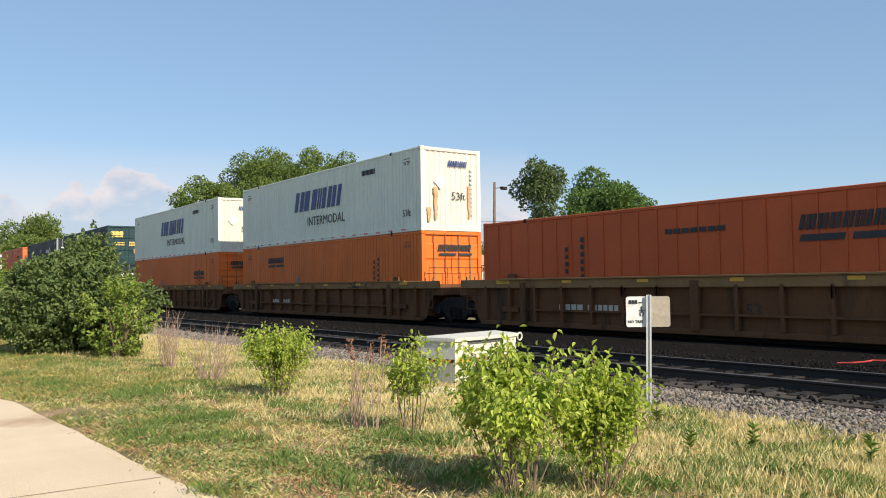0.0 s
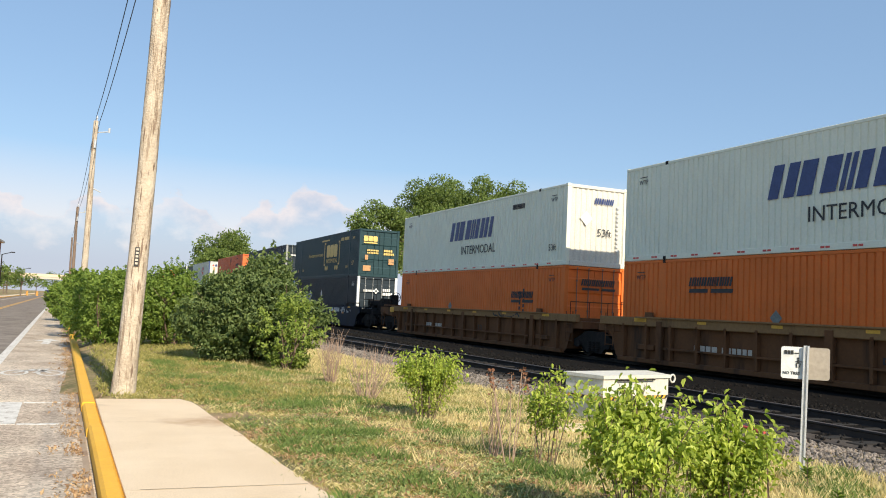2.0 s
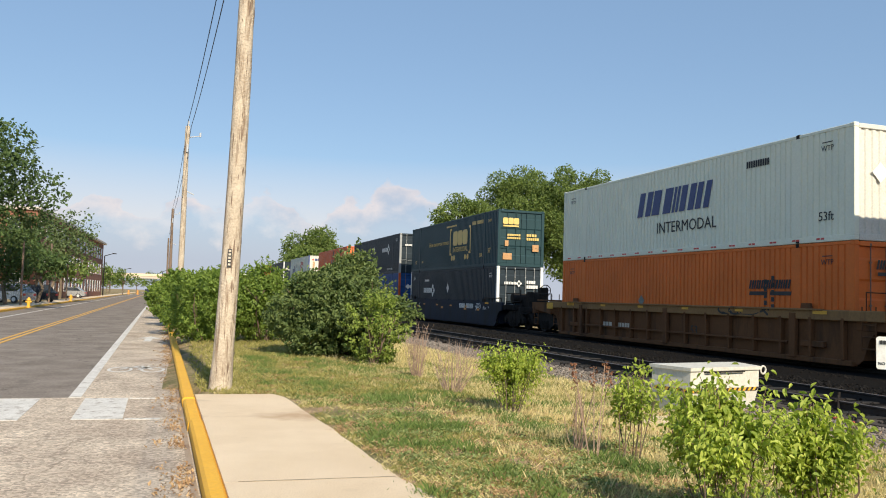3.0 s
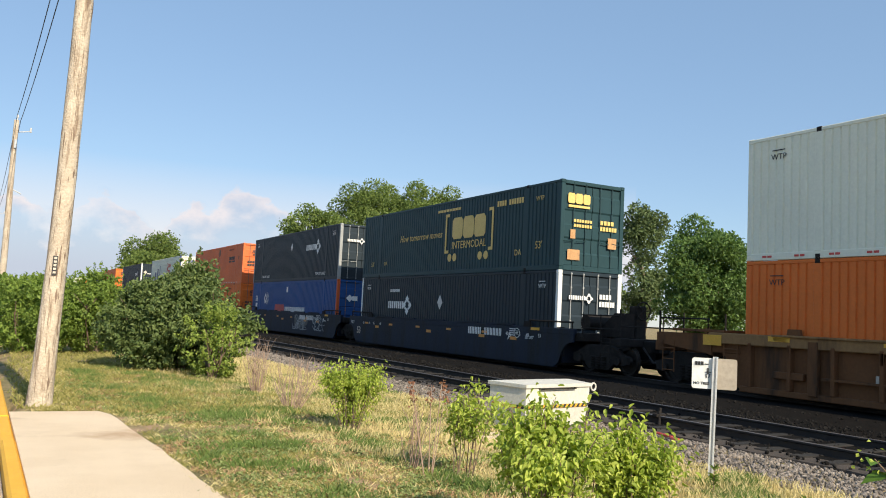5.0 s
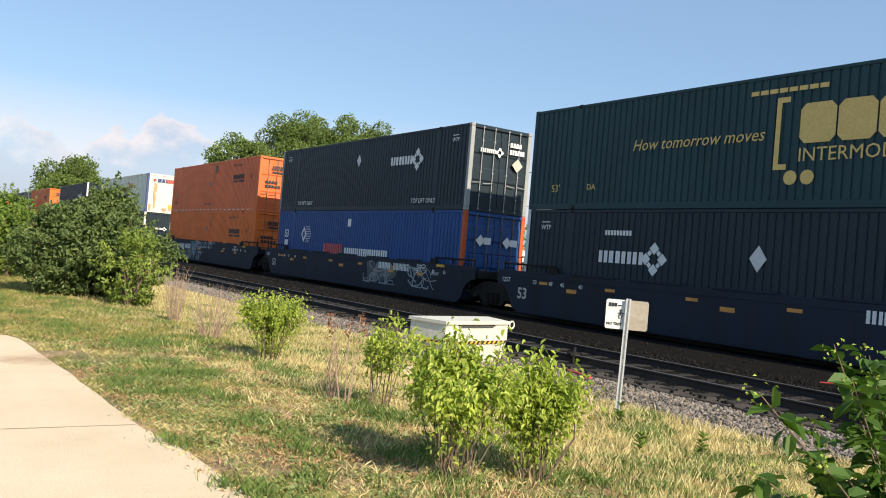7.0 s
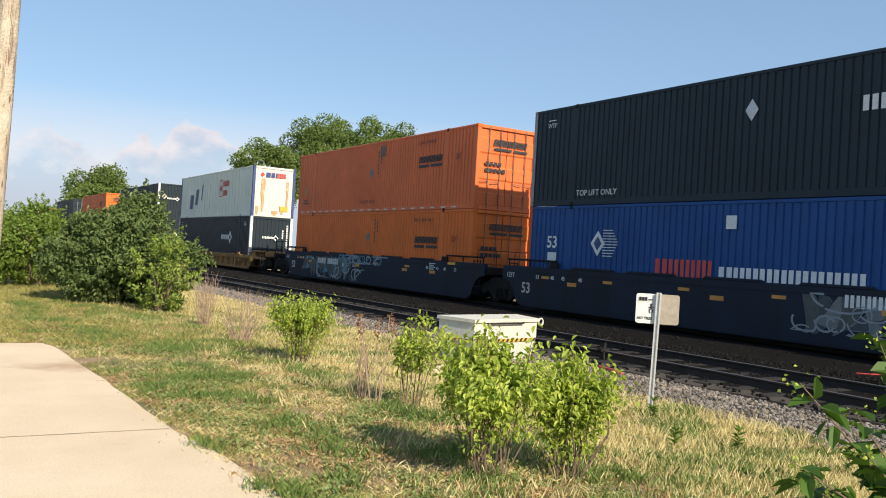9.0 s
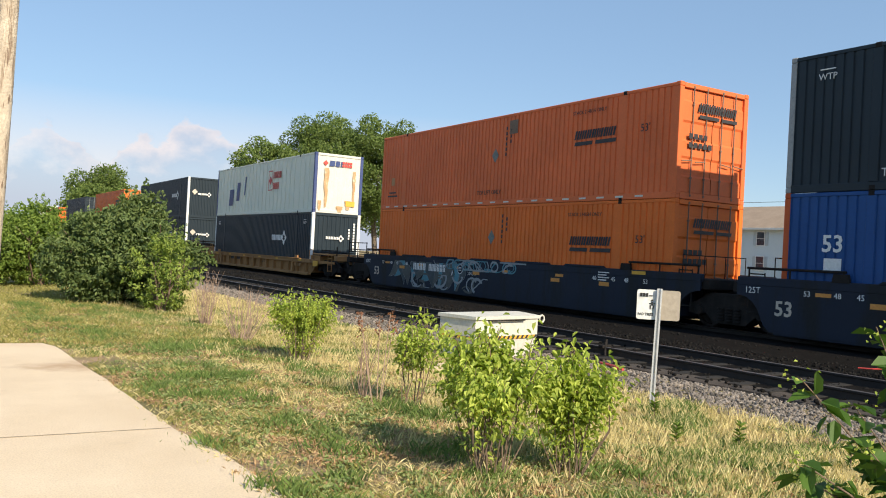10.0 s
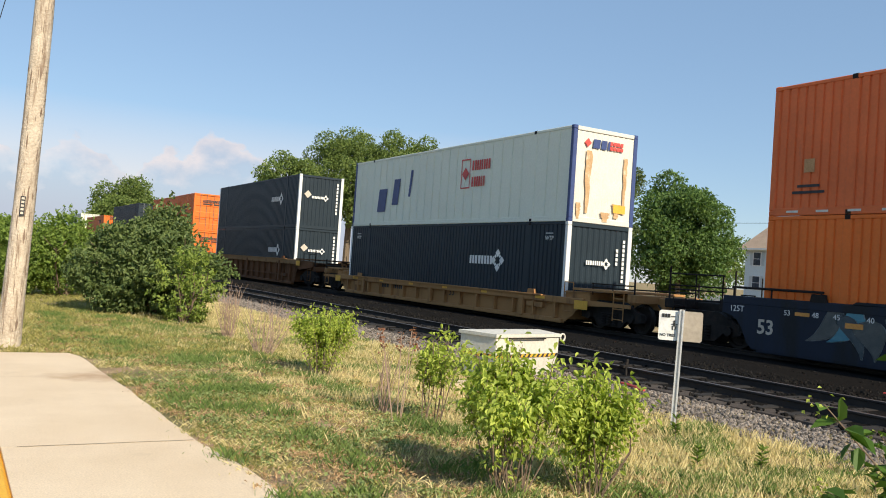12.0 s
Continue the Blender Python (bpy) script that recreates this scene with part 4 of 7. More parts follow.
    if brake:
        bm = bmesh.new()
        tube(bm, (-0.75, -0.75, 1.52), (0.35, -0.75, 1.52), 0.24, n=16)
        part("air_tank", bm, M["steel"], ob)
        bm = bmesh.new()
        for i in range(20):
            a, b = i * math.tau / 20, (i + 1) * math.tau / 20
            tube(bm, (0.55 + 0.28 * math.cos(a), -1.95, 1.95 + 0.28 * math.sin(a)), (0.55 + 0.28 * math.cos(b), -1.95, 1.95 + 0.28 * math.sin(b)), 0.022, n=6)
        for i in range(5):
            a = i * math.tau / 5
            tube(bm, (0.55, -1.93, 1.95), (0.55 + 0.28 * math.cos(a), -1.95, 1.95 + 0.28 * math.sin(a)), 0.014, n=5)
        part("brake_wheel", bm, M["steel"], ob)
        bm = bmesh.new()
        box(bm, 0.3, 0.75, -1.9, -1.55, 1.05, 2.1, 0.04)
        prism(bm, [(-1.9, 1.1), (-0.9, 1.1), (-0.9, 1.3), (-1.6, 1.85), (-1.9, 1.85)], -0.3, 0.25, "x")
        part("brake_stand", bm, M["steel"], ob)
    KEYED.append((ob, y, 0.0))
    return ob


def car_marks(ob, style, at=4.33, up=0.90):
    face = {"brown": -1.33, "blue": -1.46, "tan": -1.33}[style]
    top = {"brown": 1.42, "blue": 1.30, "tan": 0.86}[style]

    def on(y, z, bite=0.006):
        return Matrix.Translation((-1.46 - bite if z > top - 0.22 else face - bite - (0.0 if style != "blue" else -0.008), y, z)) @ SIDE
    col = "white" if style == "blue" else "black"
    marks("reflector", [bar(-0.25, 0, 0.5, 0.09)], M["sticker_yellow"], ob, on(1.0, top - 0.12), "yellow reflector strip")
    for q in (4.2, 6.9, 9.6, 12.3, 15.0):
        marks("reflector", [bar(-0.2, 0, 0.36, 0.08)], M["sticker_orange"] if style == "blue" else M["sticker_yellow"], ob, on(q, top - (0.34 if style == "blue" else 0.13)), "faded reflector strip")
    if style == "blue":
        for y, b in ((2.7, "40"), (1.95, "45"), (1.45, "48"), (0.75, "53"), (L - 2.7, "40"), (L - 1.95, "45"), (L - 1.45, "48"), (L - 0.75, "53")):
            lettering(b, 0.17, M["white"], ob, on(y, 1.0))
        for y in (L - 2.35, 8.6, 4.4, 2.3):
            marks("sticker", [bar(-0.2, 0, 0.4, 0.11)], M["sticker_orange"], ob, on(y, 0.80), "orange sticker")
        marks("stencil", [bar(-0.2, 0.07 * i, 0.34 + 0.1 * (i % 2), 0.03) for i in range(4)], M["white"], ob, on(2.35, 0.95), "small white stencil lines")
        marks("stencil", blocks(-1.05, 0, (0.2, 0.18, 0.18, 0.2), 0.26, 0.05, 0, 0.05) + blocks(0.1, 0, [0.15] * 6, 0.26, 0.05, 0, 0.05), M["white"], ob, on(at, up), "white reporting mark")
        lettering("A", 0.36, M["white"], ob, on(at - 1.8, up + 0.02), 0.006)
        ring = [disc(0, 0, 0.17)]
        marks("stencil", ring, M["white"], ob, on(at - 2.25, up + 0.15))
        marks("stencil", [disc(0, 0, 0.145)], M["w_blue"], ob, on(at - 2.25, up + 0.15, 0.010))
        marks("stencil", [bar(-0.09, 0.05 * i, 0.18, 0.02) for i in (-1, 0, 1)], M["white"], ob, on(at - 2.25, up + 0.15, 0.014))
        lettering("LD LMT", 0.15, M["white"], ob, on(at - 3.0, up + 0.02))
        lettering("53", 0.46, M["beige"], ob, on(L - 0.2, 0.62), 0.01)
        lettering("125T", 0.2, M["white"], ob, on(L + 0.62, 1.0))
    else:
        marks("stencil", blocks(-0.9, 0, (0.2, 0.18, 0.18, 0.2), 0.2, 0.05) + blocks(0.2, 0, [0.14] * 6, 0.2, 0.05), M["black" if style == "tan" else "beige"], ob, on(L - 4.3, 0.5), "worn reporting mark")
        lettering("53", 0.42, M["black"], ob, on(6.6, 0.62))
        marks("reflector", [bar(-0.3, 0, 0.6, 0.12)], M["sticker_yellow"], ob, on(L - 1.1, top - 0.14), "yellow reflector strip")


def scrawl(ob, y, z, w, h, n, mats, seed, broad=1.0):
    """Sprayed graffiti strokes, thin bands that wander over the sheet."""
    rng = random.Random(seed)
    for k, mname in enumerate(mats):
        for _ in range(n):
            bm = bmesh.new()
            u, v = rng.uniform(-w / 2, w / 2), rng.uniform(-h / 2, h / 2)
            a = rng.uniform(0, 6.28)
            bend = rng.uniform(-0.5, 0.5) / broad
            pts = []
            for i in range(14):
                pts.append((u, v, a))
                u += 0.07 * math.cos(a) * 1.3
                v += 0.07 * math.sin(a)
                a += bend
                v = max(-h / 2, min(h / 2, v))
            t = rng.uniform(0.012, 0.035) * broad
            prev = None
            for (u, v, a) in pts:
                row = (bm.verts.new((u - t * math.sin(a), v + t * math.cos(a), 0.001 * k)), bm.verts.new((u + t * math.sin(a), v - t * math.cos(a), 0.001 * k)))
                if prev:
                    bm.faces.new((prev[0], prev[1], row[1], row[0]))
                prev = row
            part("graffiti", bm, M[mname], ob, "sprayed graffiti stroke", Matrix.Translation((-1.4625, y, z)) @ SIDE)


def spray_piece(ob, y, z, w, h, n, seed, mats=("g_smoke", "g_teal", "g_slate")):
    """A sprayed piece: pointed filled shapes, each with a pale outline."""
    rng = random.Random(seed)
    for k in range(n):
        cu, cv = -w / 2 + w * (k + 0.5) / n + rng.uniform(-0.1, 0.1), rng.uniform(-0.12, 0.12) * h
        ln, wd, a = rng.uniform(0.65, 1.0) * h * 0.66, rng.uniform(0.28, 0.48), rng.uniform(0.3, 2.6)
        rim = []
        for i in range(21):
            f = i / 20 * math.tau
            u, v = ln * math.cos(f), wd * math.sin(f) * (0.55 + 0.45 * math.cos(f)) + 0.18 * math.cos(f) ** 2
            x, q = cu + u * math.cos(a) - v * math.sin(a), cv + u * math.sin(a) + v * math.cos(a)
            rim.append((x, max(-h / 2, min(h / 2, q))))
        place = Matrix.Translation((-1.4535 - 0.0005 * k, y, z)) @ SIDE
        bm = bmesh.new()
        c = bm.verts.new((cu, cv, 0))
        ring = [bm.verts.new((*p, 0)) for p in rim[:-1]]
        for i in range(20):
            bm.faces.new((c, ring[i], ring[(i + 1) % 20]))
        part("graffiti", bm, M[mats[k % 3]], ob, "dark sprayed shape", place)
        bm = bmesh.new()
        inner = [(p[0] * 0.93 + 0.07 * cu, p[1] * 0.93 + 0.07 * cv) for p in rim[:-1]]
        va = [bm.verts.new((*p, -0.0004)) for p in rim[:-1]]
        vb = [bm.verts.new((*p, -0.0004)) for p in inner]
        for i in range(20):
            j = (i + 1) % 20
            if i % 7 != 3:
                bm.faces.new((va[i], va[j], vb[j], vb[i]))
        part("graffiti", bm, M["g_pale"], ob, "pale sprayed outline", Matrix.Translation((-0.0004, 0, 0)) @ place)


M["g_silver"] = surface("graffiti_silver", (0.14, 0.15, 0.15), (0.24, 0.25, 0.25), 5, 0.6)
M["g_slate"] = surface("graffiti_slate", (0.035, 0.05, 0.06), (0.075, 0.095, 0.105), 5, 0.6)
M["g_pale"] = surface("graffiti_pale", (0.24, 0.27, 0.29), (0.36, 0.39, 0.41), 4, 0.6)
M["g_smoke"] = surface("graffiti_smoke", (0.055, 0.062, 0.062), (0.12, 0.125, 0.115), 4, 0.6)
M["g_teal"] = surface("graffiti_teal", (0.06, 0.20, 0.26), (0.10, 0.28, 0.34), 4, 0.6)
Z1, Z2 = 0.20, 0.20 + H


def build_train():
    red, orange, bright, white, teal, navy, blue = (M["c_" + k] for k in ("red", "orange", "bright", "white", "teal", "navy", "blue"))
    # single red container on a brown unit
    u = well_car("brown", 5.75, "rusty brown well car unit with a single container", "coupler", "joint")
    car_marks(u, "brown")
    c = container(red, red, red, 5.75, Z1, "faded red ribbed container standing in a brown well car", "posted")
    mark_schneider(c, 4.4, 2.12, 1.08)
    marks("stencil", [bar(0, -0.2 * i, 0.12, 0.13) for i in range(4)] + [bar(0.6, 0.25 - 0.2 * i, 0.12, 0.13) for i in range(6)], M["black"], c, on_side(12.5, 1.95))
    marks("stencil", blocks(-0.9, 0, [0.2] * 7, 0.12, 0.05), M["black"], c, on_side(8.1, 2.25))
    for y0, gap in ((25.35, "joint"), (44.98, "joint")):
        u = well_car("brown", y0, "rusty brown well car unit under two stacked containers", "joint", "joint" if y0 < 40 else "coupler")
        car_marks(u, "brown")
        scrawl(u, 4.0, 1.32, 2.2, 0.2, 8, ["black"], int(y0))
        # door end gets the brighter orange: its sunlit look is put into the paint
        c = container(orange, orange, bright, y0, Z1, "weathered orange corrugated container under a white one", "corrugated", "doors")
        mark_schneider(c, 12.2 if y0 < 40 else 3.1, 2.15 if y0 < 40 else 1.75, 0.84)
        marks("stencil", [bar(0, -0.2 * i, 0.12, 0.13) for i in range(4)] + [bar(0.3, 0.1 - 0.2 * i, 0.12, 0.13) for i in range(6)], M["black"], c, on_side(3.3, 1.9))
        marks("placard", [diamond(0, 0, 0.2)], M["plate_grey"], c, on_side(9.8, 1.35), "grey diamond plate")
        small_marks(c, "black")
        c = container(white, white, M["off_white"], y0, Z2, "white corrugated container with navy trade mark, stacked on orange")
        mark_swift(c)
        small_marks(c, "black")
        if y0 < 40:
            for run in (streak(-0.7, 0.1, 0.2, 1.15, 1), streak(0.78, 0.15, 0.16, 1.2, 2), streak(-1.0, 0.02, 0.2, 0.5, 3)):
                marks("rust", [run], M["rust"], c, on_end(0, 0.3), "rust streaks")
    # three blue units
    u = well_car("blue", 68.72, "dark blue well car unit with brake gear at its end", "coupler", "joint", True)
    car_marks(u, "blue")
    c = container(navy, M["white"], navy, 68.72, Z1, "dark navy corrugated container under a green one", "corrugated", "doors")
    mark_diamond(c, 11.87, 1.70, 1.0, True, True)
    marks("placard", [diamond(0, 0, 0.3, 0.75)], M["galvanised"], c, on_side(8.0, 1.85), "grey diamond plate")
    marks("stencil", [bar(0.11 * i, 0, 0.08, 0.13) for i in range(9)], M["white"], c, on_side(12.8, 2.28))
    small_marks(c, "white")
    marks("stencil", [bar(0.13 * i, 0, 0.1, 0.16) for i in range(4)] + [bar(0.11 * i, -0.25, 0.085, 0.17) for i in range(6)] + [diamond(0.35, -0.85, 0.16)], M["white"], c, on_end(0.35, 2.1, 0.04))
    c = container(teal, teal, teal, 68.72, Z2, "dark teal corrugated container with gold trade mark", "corrugated", "doors")
    for q in (-0.86, 0.0, 0.86):
        marks("logo", chunky(q, 0.0, 0.41, 0.43), M["gold"], c, on_side(5.95, 1.82), "broad gold trade mark")
    marks("logo", [bar(-1.84, -0.78, 0.12, 1.6), bar(-1.72, -0.78, 0.2, 0.12), bar(-1.72, 0.70, 0.2, 0.12), bar(1.72, -0.78, 0.12, 1.6), bar(1.52, -0.78, 0.2, 0.12), bar(1.52, 0.70, 0.2, 0.12)] + [disc(q, -0.96, 0.16) for q in (-1.4, -1.0, 0.95, 1.38)], M["gold"], c, on_side(5.97, 1.62), "gold brackets and discs")
    lettering("INTERMODAL", 0.42, M["gold"], c, on_side(5.92, 1.13))
    lettering("How tomorrow moves", 0.42, M["gold"], c, on_side(10.07, 1.65), 0.0, 0.25)
    marks("stencil", [bar(0.16 * i + (0.15 if i > 3 else 0), 0, 0.12, 0.2) for i in range(10)], M["gold"], c, on_side(3.9, 2.40))
    lettering("53'", 0.36, M["gold"], c, on_side(1.2, 0.85))
    lettering("53'", 0.30, M["gold"], c, on_side(14.97, 0.6))
    lettering("WTP", 0.22, M["gold"], c, on_side(1.2, 2.45))
    lettering("DA", 0.3, M["gold"], c, on_side(2.45, 0.65))
    lettering("DA", 0.24, M["gold"], c, on_side(13.5, 0.61))
    marks("stencil", blocks(-0.9, 0, [0.2] * 8, 0.1, 0.04), M["gold"], c, on_side(7.6, 2.55))
    marks("logo", chunky(-0.3, 0.18, 0.145, 0.17) + chunky(0.01, 0.18, 0.145, 0.17) + chunky(0.32, 0.18, 0.145, 0.17) + [bar(-0.42, -0.12, 0.88, 0.08)], M["gold"], c, on_end(-0.62, 2.2, 0.02), "gold trade mark")
    marks("sticker", [bar(-0.95, 0.95, 0.2, 0.3), bar(-1.05, 0.25, 0.5, 0.34), bar(0.62, 0.72, 0.36, 0.36)], M["sticker_tan"], c, on_end(0.02, 0.1, 0.02), "tan stickers")
    marks("stencil", blocks(-0.85, 1.5, [0.08] * 7, 0.10, 0.03) + blocks(-0.85, 1.34, [0.08] * 7, 0.10, 0.03) + blocks(0.25, 1.5, [0.11] * 4, 0.14, 0.04) + blocks(0.25, 1.3, [0.09] * 6, 0.14, 0.03), M["gold"], c, on_end(0.05, 0.1, 0.02))
    u = well_car("blue", 88.2, "dark blue well car unit with white graffiti", "joint", "joint")
    car_marks(u, "blue")
    spray_piece(u, 5.2, 0.74, 2.0, 0.9, 7, 7, ("g_smoke", "g_slate", "g_silver"))
    scrawl(u, 5.2, 0.74, 2.2, 0.8, 12, ["g_pale"], 7)
    scrawl(u, 2.3, 0.72, 1.6, 0.7, 14, ["g_pale"], 8)
    c = container(blue, M["c_red"], blue, 88.2, Z1, "bright blue corrugated container under a navy one", "corrugated", "doors")
    marks("logo", blocks(-0.9, -0.25, (0.40, 0.32, 0.30, 0.28, 0.28), 0.5, 0.06, 0, 0.08), M["red"], c, on_side(9.83, 1.28), "red trade mark")
    marks("logo", blocks(-1.83, -0.22, (0.38, 0.3, 0.32, 0.32, 0.32, 0.3, 0.32, 0.32, 0.32, 0.3), 0.44, 0.05, 0, 0.07), M["white"], c, on_side(6.86, 1.18), "white trade mark")
    marks("logo", [bar(0.0, -0.36 + 0.08 * i, 0.62 - 0.05 * abs(i - 4.5), 0.022) for i in range(10)] + [diamond(-0.2, 0, 0.36, 0.8)], M["white"], c, on_side(12.75, 1.88), "white round emblem with stripes")
    marks("logo", [diamond(-0.2, 0, 0.2, 0.8)], M["navy"], c, on_side(12.75, 1.88, 0.008))
    lettering("53", 0.5, M["white"], c, on_side(14.96, 1.87), 0.01)
    marks("placard", [bar(-0.2, 0, 0.4, 0.3)], M["white"], c, on_side(14.94, 1.28))
    marks("placard", [bar(-0.15, 0, 0.3, 0.32)], M["white"], c, on_side(8.4, 2.3))
    marks("logo", [diamond(-0.6, 2.0, 0.2), bar(-0.45, 1.88, 0.3, 0.24), diamond(0.55, 2.0, 0.2), bar(0.7, 1.88, 0.3, 0.24)], M["white"], c, on_end(0, 0, 0.02), "white round emblem")
    c = container(navy, M["post_grey"], navy, 88.2, Z2, "dark navy corrugated container with white trade mark", "corrugated", "doors")
    mark_diamond(c, 4.2, 1.90, 1.0, True, True)
    marks("placard", [diamond(0, 0, 0.26, 0.7)], M["galvanised"], c, on_side(8.0, 2.08), "grey diamond plate")
    lettering("TOP LIFT ONLY", 0.24, M["white"], c, on_side(2.75, 0.34))
    lettering("TOP LIFT ONLY", 0.24, M["white"], c, on_side(13.15, 0.34))
    small_marks(c, "white")
    marks("placard", [diamond(0, 0, 0.24)], M["beige"], c, on_end(0.72, 1.75, 0.04), "tan diamond placard")
    marks("stencil", [bar(0.13 * i, 0, 0.1, 0.16) for i in range(4)] + [bar(0.11 * i, -0.25, 0.085, 0.17) for i in range(6)], M["white"], c, on_end(0.35, 2.35, 0.04))
    u = well_car("blue", 107.52, "dark blue well car unit covered with graffiti", "joint", "coupler")
    car_marks(u, "blue", 11.85, 0.80)
    spray_piece(u, 11.9, 0.68, 5.2, 1.0, 15, 21)
    scrawl(u, 11.0, 0.42, 5.0, 0.5, 10, ["g_smoke", "g_pale"], 23, 1.6)
    scrawl(u, 8.5, 1.10, 4.0, 0.32, 18, ["g_teal", "g_pale"], 22)
    for z in (Z1, Z2):
        m = bright if z == Z1 else M["c_faded"]
        c = container(m, m, m, 107.52, z, "bright orange corrugated container under a faded one" if z == Z1 else "faded red-orange corrugated container on a bright orange one", "corrugated", "doors")
        mark_schneider(c, 3.15, 1.80 if z == Z2 else 1.70, 0.84)
        lettering("53'", 0.3, M["black"], c, on_side(1.16, 1.9))
        marks("placard", [diamond(0, 0, 0.24, 0.8)], M["plate_grey"], c, on_side(8.0, 1.65 if z == Z2 else 1.9), "grey diamond plate")
        if z == Z2:
            marks("sticker", [bar(-0.2, 0, 0.45, 0.45)], M["dark_pole"], c, on_side(7.06, 2.3), "dark brown patch of bare metal")
            lettering("TOP LIFT ONLY", 0.2, M["black"], c, on_side(8.3, 0.42))
            marks("stencil", [bar(-0.28, 0, 0.56, 0.06)], M["black"], c, on_side(15.15, 0.62))
            marks("stencil", [bar(-0.4, 0, 0.8, 0.06)], M["black"], c, on_side(15.15, 0.48))
            marks("sticker", [bar(-0.13, 0, 0.26, 0.3)], M["sticker_tan"], c, on_side(15.15, 0.95), "small tan sticker")
            marks("reflector", [bar(-7.6 + 0.75 * i, 0, 0.3, 0.05) for i in range(20)], M["off_white"], c, on_side(L / 2, 0.06, 0.006), "white reflector dashes")
        marks("stencil", [bar(0, -0.17 * i, 0.07, 0.11) for i in range(3)] + [bar(-0.24, 0.1 - 0.17 * i, 0.07, 0.11) for i in range(6)], M["black"], c, on_side(7.2, 2.45 if z == Z1 else 2.35))
        lettering("STACK 2 HIGH ONLY", 0.15, M["black"], c, on_side(3.4, 2.6))
        marks("stencil", blocks(-0.35, 1.55, [0.14] * 4, 0.14, 0.04) + blocks(-0.35, 1.32, [0.14] * 5, 0.14, 0.04), M["black"], c, on_end(-0.6, 0, 0.02))
    # single tan car
    u = well_car("tan", 130.92, "tan yellow well car with ribbed sides", "coupler", "coupler")
    car_marks(u, "tan")
    c = container(navy, M["white"], M["c_navy"], 130.92, Z1, "dark navy corrugated container with white corner posts", "corrugated", "wall")
    mark_diamond(c, 4.5, 1.68, 0.92, True)
    marks("stencil", [bar(0, -0.14 * i, 0.09, 0.10) for i in range(10)] + [bar(-0.27, -0.14 * i - 0.3, 0.09, 0.10) for i in range(4)], M["white"], c, on_end(0.92, 2.45, 0.02))
    small_marks(c, "white")
    c = container(white, M["navy"], M["off_white"], 130.92, Z2, "white ribbed container with navy letters and rusty end", "posted", "wall")
    marks("logo", [bar(-1.55, -0.9, 0.78, 1.0, 0.14), bar(-0.13, -0.63, 0.55, 1.1, 0.14), bar(1.34, -0.33, 0.18, 1.1, 0.14)], M["navy"], c, on_side(12.0, 1.5), "tall navy trade mark")
    marks("logo", [bar(-0.75, -0.55, 0.62, 0.05), bar(-0.75, 0.5, 0.62, 0.05), bar(-0.75, -0.55, 0.04, 1.1), bar(-0.17, -0.55, 0.04, 1.1), diamond(-0.45, 0.0, 0.24)] + blocks(0.0, 0.1, [0.28, 0.24, 0.24, 0.26], 0.36, 0.05, 0, 0.08) + blocks(0.0, -0.5, [0.28, 0.24, 0.1, 0.1], 0.36, 0.05, 0, 0.08), M["red"], c, on_side(5.75, 1.84), "red framed emblem and trade mark")
    marks("logo", blocks(-0.55, 0, (0.28, 0.22, 0.08), 0.28, 0.05, 0.1), M["navy"], c, on_end(0.0, 2.35), "navy trade mark")
    marks("logo", [diamond(-0.75, 0.13, 0.14)] + blocks(0.15, 0.15, [0.12] * 4, 0.12, 0.02) + blocks(0.15, 0, [0.12] * 4, 0.12, 0.02), M["red"], c, on_end(0.0, 2.36), "red emblem")
    for run in (streak(-0.68, 0.12, 0.26, 1.95, 4), streak(0.84, 0.2, 0.17, 1.8, 5), streak(0.55, 0.05, 0.34, 0.45, 6), streak(-1.0, -0.08, 0.22, 0.5, 7), streak(0.1, -0.1, 0.4, 0.3, 8)):
        marks("rust", [run], M["rust"], c, on_end(0, 0.18), "rust streaks running down")
    marks("sticker", [bar(0.42, 0.2, 0.5, 0.26)], M["sticker_yellow"], c, on_end(0, 0.2, 0.02), "yellow sticker")
    # farther cars
    u = well_car("brown", 154.55, "brown well car unit under two navy containers", "coupler", "coupler")
    for z in (Z1, Z2):
        c = container(navy, M["white"], M["c_navy"], 154.55, z, "dark navy corrugated container with white corner posts", "corrugated", "wall")
        mark_diamond(c, 3.6, 1.7, 0.85, True)
        marks("placard", [diamond(-0.6, 0, 0.22)], M["beige"], c, on_end(-0.2, 1.9, 0.02), "tan diamond placard")
        marks("stencil", [bar(0.0, -0.2 * i, 0.1, 0.14) for i in range(9)], M["white"], c, on_end(0.9, 2.5, 0.02))
    far = ((178.2, bright, bright, H, "doors"), (201.8, M["c_blue"], navy, H, "doors"), (225.4, orange, orange, 2.591, "wall"), (249.0, navy, white, H, "doors"))
    for y0, a, b, h, e in far:
        well_car("brown", y0, "brown well car unit far down the train", "coupler", "coupler")
        for z, m in ((Z1, a), (Z1 + h, b)):
            c = container(m, m, m, y0, z, "weathered corrugated container far down the train", "corrugated", e, h)
            if m in (bright, orange):
                mark_schneider(c, 3.2, 1.75, 0.8)


build_ground()
build_road()
build_tracks()
build_train()


